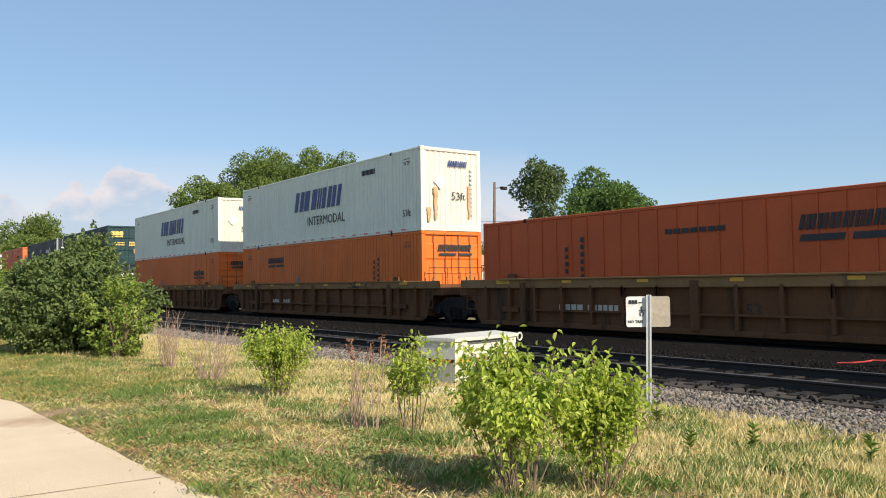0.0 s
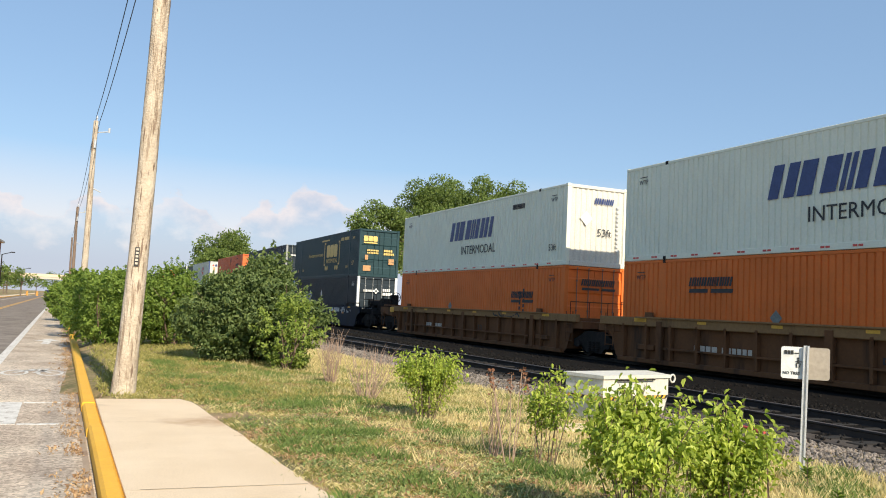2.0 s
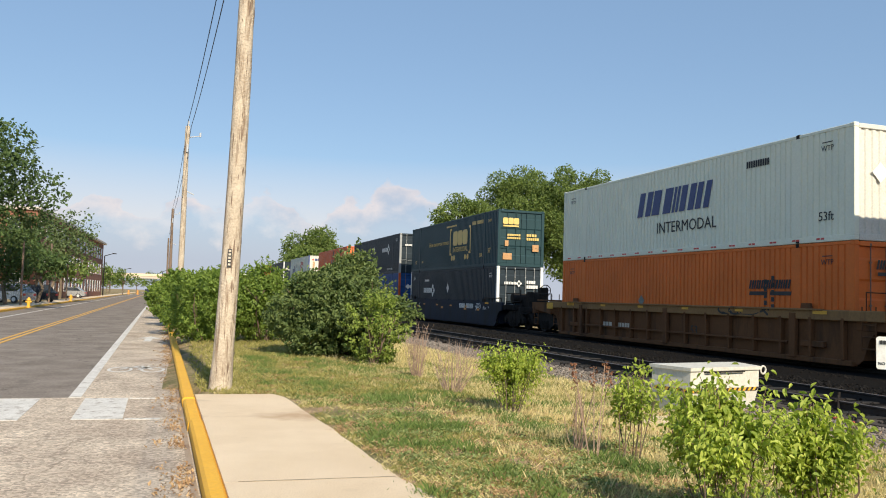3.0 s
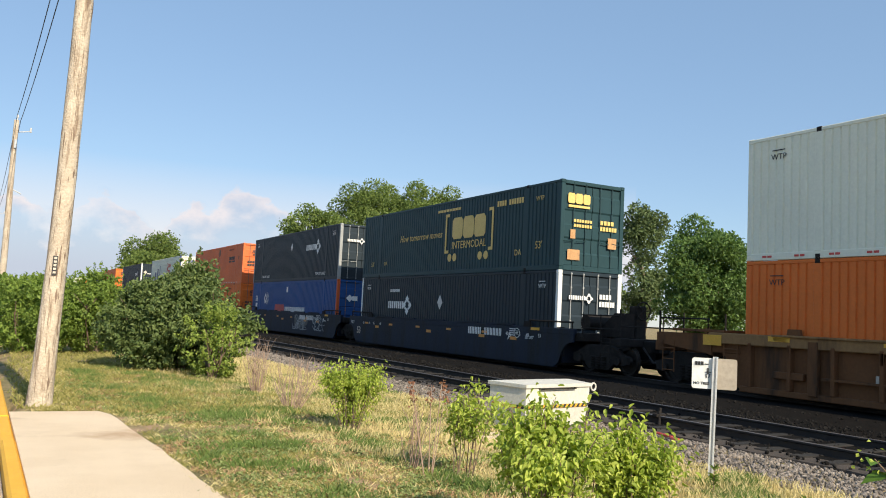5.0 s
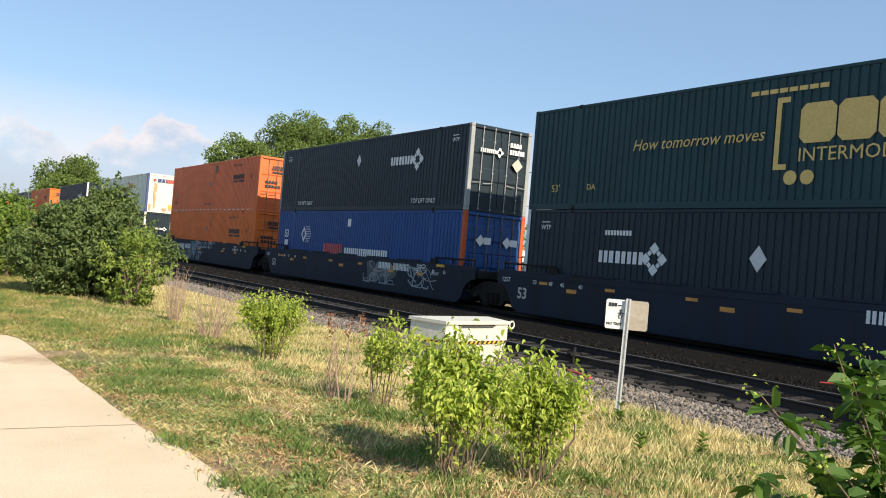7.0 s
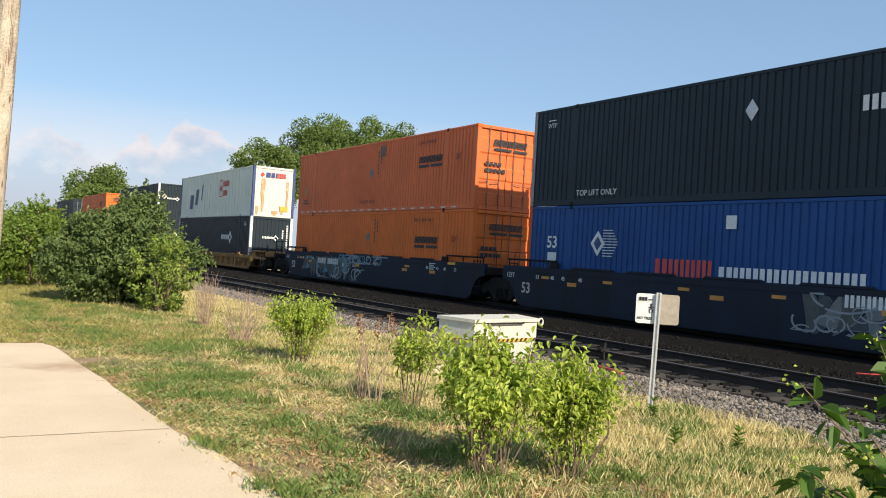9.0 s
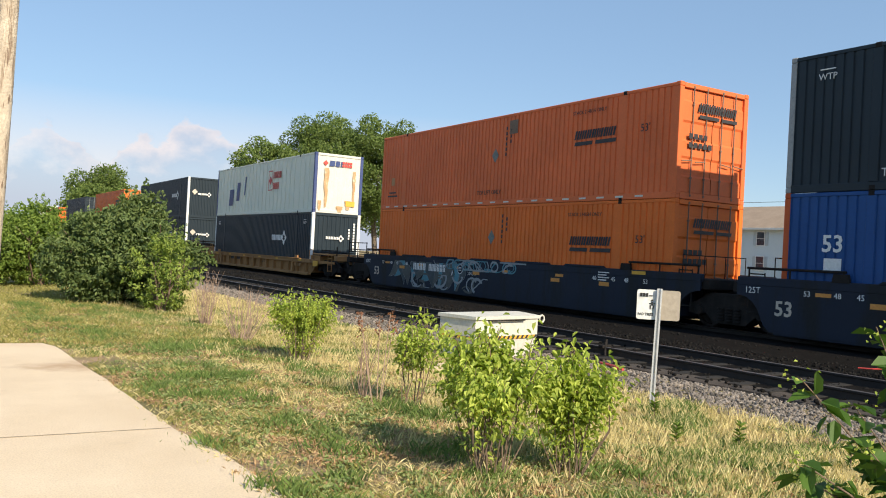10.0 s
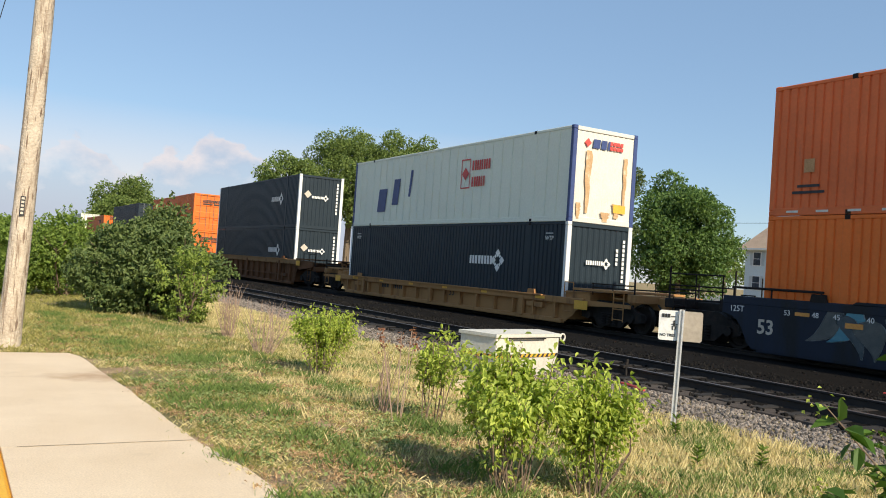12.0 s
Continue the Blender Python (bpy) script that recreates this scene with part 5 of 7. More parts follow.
# ---- plants ----
def leaf_mesh(name, mat, c, size, d=None, up=0.35, seed=1, slim=0.5, parent=None, fold=0.18, label="", broad=False):
    """Folded leaves at the places c; d gives the way each one points."""
    rg = np.random.RandomState(seed)
    c = np.asarray(c, float)
    n = len(c)
    size = np.broadcast_to(np.asarray(size, float), (n,))[:, None]
    if d is None:
        d = rg.normal(size=(n, 3))
        d[:, 2] -= 0.25
    d = d / (np.linalg.norm(d, axis=1)[:, None] + 1e-9)
    q = rg.normal(size=(n, 3))
    q[:, 2] += up * 3
    s = np.cross(d, q)
    s /= np.linalg.norm(s, axis=1)[:, None] + 1e-9
    w = np.cross(s, d)
    a = c - d * size * 0.5
    b = c + d * size * 0.5
    m = c - d * size * 0.08
    l = m + s * size * slim * 0.5 + w * size * fold
    r = m - s * size * slim * 0.5 + w * size * fold
    if broad:
        # oval blade: two shoulders on each side of the rib, the tip bent down
        b = b - np.array([0, 0, 1.0]) * size * 0.10
        o1, o2 = c - d * size * 0.24, c + d * size * 0.16
        k1, k2 = size * slim * 0.46, size * slim * 0.44
        v = np.stack([a, o1 + s * k1 + w * size * fold, o2 + s * k2 + w * size * fold, b, o2 - s * k2 + w * size * fold, o1 - s * k1 + w * size * fold], 1).reshape(-1, 3)
        i = np.arange(n)[:, None] * 6
        f = np.concatenate([i + [0, 3, 2, 1], i + [0, 5, 4, 3]], 0)
    else:
        v = np.stack([a, l, b, r], 1).reshape(-1, 3)
        i = np.arange(n)[:, None] * 4
        f = np.concatenate([i + [0, 2, 1], i + [0, 3, 2]], 0)
    me = bpy.data.meshes.new(name)
    me.from_pydata(v.tolist(), [], f.tolist())
    me.materials.append(mat)
    ob = new(name, me)
    if parent:
        ob.parent = parent
    if label:
        ob["label"] = label
    return ob


def limbs(bm, base, top, r, levels, rg, spread=0.5, count=4, tips=None, n=6, reach=1.0):
    """A tapered limb that forks into thinner ones."""
    base, top = Vector(base), Vector(top)
    mid = base.lerp(top, 0.5) + Vector(rg.normal(size=3) * (top - base).length * 0.06)
    tube(bm, base, mid, r, r * 0.8, n, caps=False)
    tube(bm, mid, top, r * 0.8, r * 0.55, n, caps=False)
    if levels == 0:
        if tips is not None:
            tips.append(top)
        return
    d = top - base
    for k in range(count):
        s = base.lerp(top, rg.uniform(0.55, 1.0))
        w = (d.normalized() + Vector(rg.normal(size=3)) * spread).normalized()
        w.z = abs(w.z) * 0.8 + 0.1
        limbs(bm, s, s + w * d.length * rg.uniform(0.45, 0.75) * reach, r * 0.5, levels - 1, rg, spread, count, tips, max(4, n - 1), reach)


def crown_points(clumps, per, rg, squash=0.8):
    """Places of leaves in shells round clump centres (x, y, z, r)."""
    out = []
    for x, y, z, r in clumps:
        k = int(per * r * r)
        p = rg.normal(size=(k, 3))
        p /= np.linalg.norm(p, axis=1)[:, None]
        p *= (r * rg.uniform(0.45, 1.0, (k, 1)) ** 0.5)
        p[:, 2] *= squash
        p += rg.normal(size=(k, 3)) * r * 0.10
        out.append(p + (x, y, z))
    return np.concatenate(out)


LEAF = {
    "dark": leaf_material("leaf_dark", (0.045, 0.09, 0.029), (0.23, 0.29, 0.10), 0.32),
    "hedge": leaf_material("leaf_hedge", (0.09, 0.165, 0.028), (0.28, 0.37, 0.075), 0.35),
    "lime": leaf_material("leaf_lime", (0.19, 0.29, 0.038), (0.62, 0.68, 0.15), 0.40),
    "tree": leaf_material("leaf_tree", (0.062, 0.115, 0.028), (0.24, 0.31, 0.085), 0.32),
    "grey": leaf_material("leaf_grey", (0.075, 0.115, 0.045), (0.15, 0.20, 0.08), 0.25),
    "near": leaf_material("leaf_near", (0.035, 0.085, 0.012), (0.10, 0.19, 0.028), 0.3),
    "grass": leaf_material("grass_green", (0.14, 0.163, 0.036), (0.50, 0.435, 0.16), 0.3),
    "street": leaf_material("leaf_street", (0.036, 0.078, 0.024), (0.125, 0.185, 0.06), 0.25),
    "spring": leaf_material("leaf_spring", (0.12, 0.20, 0.035), (0.38, 0.45, 0.105), 0.36),
    "round": leaf_material("leaf_round", (0.04, 0.098, 0.03), (0.18, 0.275, 0.075), 0.33),
    "litter": leaf_material("dead_leaf", (0.30, 0.165, 0.085), (0.60, 0.42, 0.24), 0.15),
    "clover": leaf_material("clover_leaf", (0.13, 0.19, 0.06), (0.36, 0.41, 0.16), 0.3),
    "tuft": leaf_material("grass_tuft", (0.07, 0.135, 0.035), (0.24, 0.32, 0.09), 0.3),
    "straw": leaf_material("grass_straw", (0.50, 0.38, 0.17), (0.92, 0.77, 0.45), 0.28),
    "brown": leaf_material("leaf_brown", (0.20, 0.085, 0.05), (0.34, 0.17, 0.10), 0.2),
}


def tree(x, y, h, w, leaf, label, seed, trunk=0.25, start=0.25, clumps=26, per=40, size=0.42, squash=1.0, depth=None, centre_low=0.0, lump=1.0):
    rg = np.random.RandomState(seed)
    ob = thing("tree", label, "tree", place=pose(x, y, -0.1))
    bm = bmesh.new()
    limbs(bm, (0, 0, -0.2), (0, 0, h * 0.52), trunk, 2, rg, 0.5, 5, None, 6, min(0.62, 0.9 * w / h))
    part("trunk", bm, M["bark"], ob)
    depth = depth or w
    cl = []
    for _ in range(clumps):
        p = rg.normal(size=3)
        p /= np.linalg.norm(p)
        p *= rg.uniform(0.35, 1.0) ** 0.6 * (1.0 if lump == 1.0 else rg.uniform(0.85, 1.16))
        zc = h * (start + 1) / 2
        zz = zc + p[2] * h * (1 - start) / 2 * 0.86
        k = 1 - centre_low * max(0, p[2])
        cl.append((p[0] * w / 2 * 0.85 * k, p[1] * depth / 2 * 0.85 * k, zz, rg.uniform(0.13, 0.24) * min(w, h) * lump))
    pts = crown_points(cl, per, rg)
    leaf_mesh("crown", LEAF[leaf], pts, size * rg.uniform(0.6, 1.3, len(pts)), None, 0.3, seed, 0.6, ob)
    return ob


def bush(x, y, h, w, d, leaf, label, seed, clumps=22, per=1500, size=0.09, low=0.0, stems=9, name="bush", trunk_mat="twig", z0=None, peak=None):
    rg = np.random.RandomState(seed)
    z0 = ground_z(x, y) if z0 is None else z0
    ob = thing(name, label, "bush", place=pose(x, y, z0))
    bm = bmesh.new()
    for i in range(stems):
        a = rg.uniform(0, math.tau)
        rr = rg.uniform(0.1, 0.42)
        limbs(bm, (0.05 * math.cos(a) * w, 0.05 * math.sin(a) * d, -0.03), (rr * w * math.cos(a), rr * d * math.sin(a), h * rg.uniform(0.45, 0.7)), 0.010 + 0.008 * h, 1, rg, 0.35, 3, None, 5, 0.5)
    part("stem", bm, M[trunk_mat], ob)
    cl = []
    for _ in range(clumps):
        p = rg.normal(size=3)
        p /= np.linalg.norm(p)
        p *= rg.uniform(0.3, 1.0) ** 0.5
        r = rg.uniform(0.11, 0.24) * min(w, h * 1.2)
        zz = low + (h - low) * (0.5 + 0.5 * p[2])
        zz = min(max(zz, low + r * 0.5), h - r * 0.75)
        k = 1 - 0.42 * max(0, (zz / h - 0.4) / 0.6)
        cl.append((p[0] * (w / 2 - r * 0.6) * k, p[1] * (d / 2 - r * 0.6) * k, zz, r))
    pts = crown_points(cl, per, rg, 0.9)
    sprays = []
    for _ in range(int(26 * w * h)):
        p = rg.normal(size=3)
        p /= np.linalg.norm(p)
        k = 1 - 0.36 * max(0, p[2])
        c = np.array([p[0] * w * 0.46 * k, p[1] * d * 0.46 * k, low + (h - low) * (0.5 + 0.46 * p[2])])
        way = p * (1, 1, 0.6) + (0, 0, 0.5) + rg.normal(size=3) * 0.3
        ln = rg.uniform(0.1, 0.16 + 0.10 * h)
        k = int(10 + ln * 40)
        sprays.append(c + way * ln * rg.uniform(0, 1, (k, 1)) + rg.normal(size=(k, 3)) * 0.035)
    pts = np.concatenate([pts] + sprays)
    if peak is not None:
        pts[:, 2] *= 1 - 0.19 * np.minimum(1.0, np.abs(pts[:, 0] - peak))
    pts = pts[pts[:, 2] > 0.02]
    leaf_mesh("crown", LEAF[leaf], pts, size * rg.uniform(0.6, 1.35, len(pts)), None, 0.35, seed, 0.55, ob, 0.14, "", y < 24)
    return ob


def leafy_shrub(x, y, h, w, leaf, label, seed, stems=14, dens=1.0, size=0.075, low=0.3, z0=None):
    """A young shrub: upright stems from one foot, a mass of hanging leaves over their upper part."""
    rg = np.random.RandomState(seed)
    z0 = ground_z(x, y) if z0 is None else z0
    ob = thing("shrub", label, "shrub", place=pose(x, y, z0))
    bm = bmesh.new()
    pts, ways = [], []
    for i in range(stems):
        a, rr = rg.uniform(0, math.tau), rg.uniform(0.02, 0.46)
        foot = Vector((0.10 * w * math.cos(a), 0.10 * w * math.sin(a), -0.03))
        tip = Vector((rr * w * math.cos(a), rr * w * math.sin(a), h * rg.uniform(0.60, 0.90) * (1 - 0.25 * rr)))
        tips = []
        limbs(bm, foot, tip, 0.0062, 1, rg, 0.6, 5, tips, 5, 0.24)
        for p, q, k in [(foot, tip, 44)] + [(foot.lerp(tip, 0.72), t, 19) for t in tips]:
            for _ in range(int(k * dens)):
                f = low + (1 - low) * rg.uniform() ** 0.75 if p == foot else rg.uniform(0.1, 0.97)
                c = p.lerp(q, f) + Vector(rg.normal(size=3)) * 0.055
                pts.append(c)
                out = Vector((c.x, c.y, 0.0)) * 1.5 + Vector(rg.normal(size=3)) * 0.75
                out.z = -0.6 + rg.normal() * 0.5
                ways.append(out)
    part("stem", bm, M["twig"], ob)
    pts = np.array(pts)
    leaf_mesh("foliage", LEAF[leaf], pts, size * rg.uniform(0.6, 1.2, len(pts)), np.array(ways), 0.6, seed, 0.54, ob, 0.2, "", True)
    return ob


def stick_shrub(x, y, h, w, seed, label="bare dry shrub of thin reddish twigs", count=46):
    rg = np.random.RandomState(seed)
    ob = thing("dry_shrub", label, "shrub", place=pose(x, y, ground_z(x, y)))
    bm = bmesh.new()
    for i in range(count):
        a, rr = rg.uniform(0, math.tau), rg.uniform(0.05, 0.5)
        limbs(bm, (0.1 * w * math.cos(a), 0.1 * w * math.sin(a), -0.02), (rr * w * math.cos(a), rr * w * math.sin(a), h * rg.uniform(0.45, 0.85)), 0.0055, 1, rg, 0.22, 2, None, 4, 0.55)
    part("twig", bm, M["dead_twig"], ob)
    return ob


def blades(name, label, n, mat, area, h, wdt, seed, accept, lean=0.35, tuft=(4, 16)):
    """Grass: many single blades in tufts, one object."""
    rg = np.random.RandomState(seed)
    x0, x1, y0, y1 = area
    cx, cy, got = [], [], 0
    while got < n:
        px, py = rg.uniform(x0, x1), y0 + (y1 - y0) * rg.uniform() ** 1.5
        k = accept(px, py)
        if rg.uniform() > k:
            continue
        m = rg.randint(*tuft)
        s = rg.uniform(0.03, 0.10)
        cx.append(px + rg.normal(size=m) * s)
        cy.append(py + rg.normal(size=m) * s)
        got += m
    x, y = np.concatenate(cx), np.concatenate(cy)
    n = len(x)
    z = np.array([ground_z(a, b) for a, b in zip(x, y)]) - 0.01
    hh = h * rg.uniform(0.45, 1.3, n)
    a = rg.uniform(0, math.tau, n)
    b = rg.uniform(0, math.tau, n)
    ln = hh * lean * rg.uniform(0.2, 1.6, n)
    ww = wdt * rg.uniform(0.6, 1.4, n)
    p0 = np.stack([x - ww * np.cos(a), y - ww * np.sin(a), z], 1)
    p1 = np.stack([x + ww * np.cos(a), y + ww * np.sin(a), z], 1)
    p2 = np.stack([x + ln * 0.4 * np.cos(b) + ww * 0.4 * np.cos(a), y + ln * 0.4 * np.sin(b) + ww * 0.4 * np.sin(a), z + hh * 0.6], 1)
    p3 = np.stack([x + ln * np.cos(b), y + ln * np.sin(b), z + hh], 1)
    v = np.stack([p0, p1, p2, p3], 1).reshape(-1, 3)
    i = np.arange(n)[:, None] * 4
    f = np.concatenate([i + [0, 1, 2], i + [0, 2, 3]], 0)
    me = bpy.data.meshes.new(name)
    me.from_pydata(v.tolist(), [], f.tolist())
    me.materials.append(mat)
    return tagged(new(name, me), label, "grass", kind="stuff")


def verge(x, y):
    """Whether the verge is open soil here: no road, slab or track."""
    u, v = x + TILT * y, x + 0.036 * y
    if u < 0.9 or v > 8.75:
        return 0.0
    if y < 13.85 and x < 2.42 - 0.055 * max(0, y):
        return 0.0
    if y < 13.85 and x < 2.3 and y < 5:
        return 0.0
    if abs(y - 11.5 - 0.1 * x + 0.5 * noise.noise(Vector((x * 1.5, y, 0)))) < 0.4 and x < 3.4:
        return 0.16
    return 1.0


def build_plants():
    # verge grass
    def green(x, y):
        k = verge(x, y)
        d = 0.7 * noise.noise(Vector((x * 0.9, y * 0.75, 0))) + 1.1 * noise.noise(Vector((x * 2.9, y * 2.6, 7)))
        dry = smooth(4.2, 6.5, x + 0.036 * y) * 0.42
        return k * min(1, max(0.03, 0.36 + 1.2 * d - dry))

    def straw(x, y):
        k = verge(x, y)
        d = noise.noise(Vector((x * 1.1, y * 1.1, 20))) + 0.5 * noise.noise(Vector((x * 2, y * 2, 30)))
        return k * min(1, max(0.02, -0.05 + 0.8 * d + smooth(3.6, 6.5, x + 0.036 * y) * 0.8))
    blades("grass", "short green grass and clover on the verge", 190000, LEAF["grass"], (0.6, 9.0, 1.8, 24), 0.042, 0.0044, 3, green, 1.0, (6, 30))
    blades("stubble", "short straw-coloured stubble between the green grass", 120000, LEAF["straw"], (0.6, 9.0, 1.8, 24), 0.046, 0.0023, 14, lambda x, y: verge(x, y) * min(1, max(0.10, 0.60 - 0.9 * noise.noise(Vector((x * 0.9, y * 0.9, 0))) - 0.7 * noise.noise(Vector((x * 2.6, y * 2.6, 4))))), 1.2)
    blades("dry_grass", "straw-coloured dry grass on the verge", 120000, LEAF["straw"], (3.0, 9.0, 1.8, 30), 0.11, 0.0020, 4, straw, 0.35, (2, 7))
    blades("tall_grass", "darker green tufts of taller grass on the verge", 80000, LEAF["tuft"], (1.3, 8.4, 1.8, 22), 0.095, 0.0036, 15, lambda x, y: verge(x, y) * max(0.0, min(1, 2.2 * noise.noise(Vector((x * 1.5, y * 1.5, 40))) - 0.15 + 0.8 * noise.noise(Vector((x * 0.5, y * 0.5, 41))))), 0.6, (14, 40))
    blades("lawn_grass", "green lawn grass under the bushes", 60000, LEAF["grass"], (0.2, 8.0, 13.5, 40), 0.09, 0.010, 5, lambda x, y: verge(x, y), 0.8)
    # broad-leaved weeds in the grass
    rg = np.random.RandomState(9)
    pts = []
    while len(pts) < 40000:
        x, y = rg.uniform(1.2, 7.5), 2.0 + 16 * rg.uniform() ** 1.4
        if verge(x - 0.2, y) > 0 and rg.uniform() < green(x, y):
            m = rg.randint(8, 40)
            q = rg.normal(size=(m, 3)) * (0.09, 0.09, 0.012)
            q += (x, y, ground_z(x, y) + rg.uniform(0.02, 0.05))
            pts += q.tolist()
    w = leaf_mesh("clover", LEAF["clover"], np.array(pts), 0.034 * np.random.RandomState(2).uniform(0.6, 1.3, len(pts)), None, 1.2, 11, 0.8)
    tagged(w, "low broad-leaved weeds among the grass", "weeds", kind="stuff")

    # dead leaves and stalks trodden into the grass
    pts = []
    while len(pts) < 42000:
        x, y = rg.uniform(1.2, 7.5), 2.0 + 18 * rg.uniform() ** 1.4
        d = noise.noise(Vector((x * 1.3, y * 1.3, 60))) + 0.7 * noise.noise(Vector((x * 4, y * 4, 61)))
        if rg.uniform() < verge(x, y) * max(0.05, 0.25 + 0.9 * d):
            m = rg.randint(6, 26)
            q = rg.normal(size=(m, 3)) * (0.06, 0.06, 0.008)
            q += (x, y, ground_z(x, y) + rg.uniform(0.012, 0.045))
            pts += q.tolist()
    w = leaf_mesh("leaf_litter", LEAF["litter"], np.array(pts), 0.036 * np.random.RandomState(6).uniform(0.5, 1.4, len(pts)), None, 1.2, 12, 0.4)
    tagged(w, "dry brown leaves and stalks among the grass", "dead leaves", kind="stuff")

    # dry leaves swept into the gutter beside the kerb
    pts = []
    while len(pts) < 2600:
        y = 2.0 + 40 * rg.uniform() ** 1.6
        u = 0.55 - abs(rg.normal()) * 0.13
        if rg.uniform() < 0.25 + 0.9 * noise.noise(Vector((0, y * 0.9, 71))):
            pts += (rg.normal(size=(7, 3)) * (0.05, 0.12, 0.004) + (min(u, 0.5) - TILT * y, y, -0.132)).tolist()
    pts = [p for p in pts if p[0] + TILT * p[1] < 0.545]
    w = leaf_mesh("leaf_litter", LEAF["litter"], np.array(pts), 0.045 * np.random.RandomState(8).uniform(0.5, 1.4, len(pts)), None, 1.6, 13, 0.55)
    tagged(w, "dry brown leaves lying in the gutter", "dead leaves", kind="stuff")

    # young shrubs with lime leaves
    leafy_shrub(3.80, 5.55, 1.28, 0.98, "lime", "young shrub with drooping lime-green leaves on bare stems", 31, 22, 1.45, 0.056, 0.36)
    leafy_shrub(4.45, 5.45, 1.10, 0.84, "lime", "lower young shrub with drooping lime-green leaves", 32, 18, 1.45, 0.056, 0.30)
    leafy_shrub(4.52, 8.15, 1.16, 0.98, "lime", "thin sapling with sparse lime-green leaves", 33, 10, 0.72, 0.056, 0.46)
    leafy_shrub(4.62, 11.7, 1.16, 0.98, "lime", "bushy young shrub with yellow-green leaves", 34, 30, 1.3, 0.048, 0.20)
    stick_shrub(4.53, 16.6, 1.15, 0.7, 41)
    stick_shrub(4.47, 14.05, 0.95, 1.0, 42)
    stick_shrub(4.22, 8.75, 0.78, 0.5, 43, "dry weed stalks beside the sapling", 16)
    # brown-headed dock beside the sapling
    ob = thing("dock_weed", "dry dock weed with rust-brown seed heads", "weed", place=pose(4.2, 8.3, ground_z(4.2, 8.3)))
    bm = bmesh.new()
    rg = np.random.RandomState(3)
    pts = []
    for i in range(5):
        a = rg.uniform(-0.16, 0.16, 2)
        top = Vector((a[0] * 1.4, a[1] * 1.4, rg.uniform(0.85, 1.1)))
        tube(bm, (a[0] * 0.3, a[1] * 0.3, -0.02), top, 0.006, 0.004, 5)
        for k in range(26):
            pts.append(top + Vector((rg.normal() * 0.022, rg.normal() * 0.022, rg.uniform(-0.2, 0.03))))
    part("stem", bm, M["dead_twig"], ob)
    leaf_mesh("seed_heads", LEAF["brown"], np.array(pts), 0.035, None, 0.2, 5, 0.8, ob)
    # spiky weeds near the ballast
    for i, (x, y, h) in enumerate(((7.0, 5.95, 0.26), (7.35, 5.0, 0.28), (6.4, 6.2, 0.22), (7.3, 7.4, 0.30))):
        ob = thing("milkweed", "upright green weed with narrow leaves in the dry grass", "weed", "weeds by the ballast", place=pose(x, y, ground_z(x, y)))
        bm = bmesh.new()
        tube(bm, (0, 0, -0.02), (0, 0, h), 0.008, 0.004, 5)
        part("stem", bm, M["twig"], ob)
        rg = np.random.RandomState(50 + i)
        n = 34
        zz = rg.uniform(0.1, 1.05, n) * h
        aa = rg.uniform(0, math.tau, n)
        d = np.stack([np.cos(aa), np.sin(aa), np.full(n, 0.55)], 1)
        leaf_mesh("leaves", LEAF["hedge"], np.stack([np.cos(aa) * 0.035, np.sin(aa) * 0.035, zz], 1), 0.10, d, 0.5, i, 0.18, ob)
    # shrub close to the camera, with flower sprigs
    ob = thing("shrub", "dark green broad-leaved shrub with flower buds beside the kerb path", "shrub", place=pose(3.55, 2.35, ground_z(3.55, 2.35)))
    bm = bmesh.new()
    rg = np.random.RandomState(77)
    pts, ways, buds = [], [], []
    foot = Vector((0.25, -0.1, 0))
    shoots = [((-0.58, 0.03, 1.24), 9), ((-0.63, 0.0, 0.96), 9), ((-0.47, 0.1, 0.86), 12), ((-0.22, 0.05, 1.12), 16), ((-0.02, 0.1, 1.42), 16), ((0.16, 0.05, 1.38), 16), ((-0.12, -0.05, 1.30), 12), ((0.28, 0.1, 1.28), 20), ((0.02, 0.0, 1.15), 20), ((-0.30, 0.08, 0.80), 18), ((-0.08, 0.1, 0.92), 20), ((0.12, -0.08, 0.90), 20), ((0.40, 0.0, 1.1), 20), ((0.36, -0.1, 0.8), 18), ((-0.36, -0.1, 1.0), 9), ((0.5, 0.12, 1.35), 16), ((-0.05, 0.15, 0.66), 20)]
    for tip, k in shoots:
        tip = Vector(tip)
        mid = foot.lerp(tip, 0.55) + Vector((0.08, 0, 0.18))
        tube(bm, foot, mid, 0.007, 0.005, 6, caps=False)
        tube(bm, mid, tip, 0.005, 0.002, 6, caps=False)
        for i in range(k * 3):
            f = rg.uniform(-0.6, 1.0)
            c = mid.lerp(tip, f) if f > 0 else mid.lerp(foot, -f)
            w = Vector((rg.normal(), rg.normal(), rg.normal() * 0.3 - 0.1))
            pts.append(c + w.normalized() * 0.055)
            ways.append(w)
        for i in range(12):
            buds.append(tip + Vector(rg.normal(size=3)) * (0.035 if tip.z > 1.1 else 0.015))
    part("stem", bm, M["twig"], ob)
    leaf_mesh("leaves", LEAF["near"], np.array(pts), 0.10 * rg.uniform(0.7, 1.2, len(pts)), np.array(ways), 0.8, 6, 0.58, ob, 0.10, "", True)
    leaf_mesh("flower_buds", LEAF["lime"], np.array(buds), 0.018, None, 0.3, 7, 0.8, ob)

    # large bushes along the verge
    bush(3.9, 22.0, 2.72, 3.75, 3.0, "dark", "large olive-green bush in the verge", 61, 64, 1500, 0.105, 0.05, 12, peak=0.42)
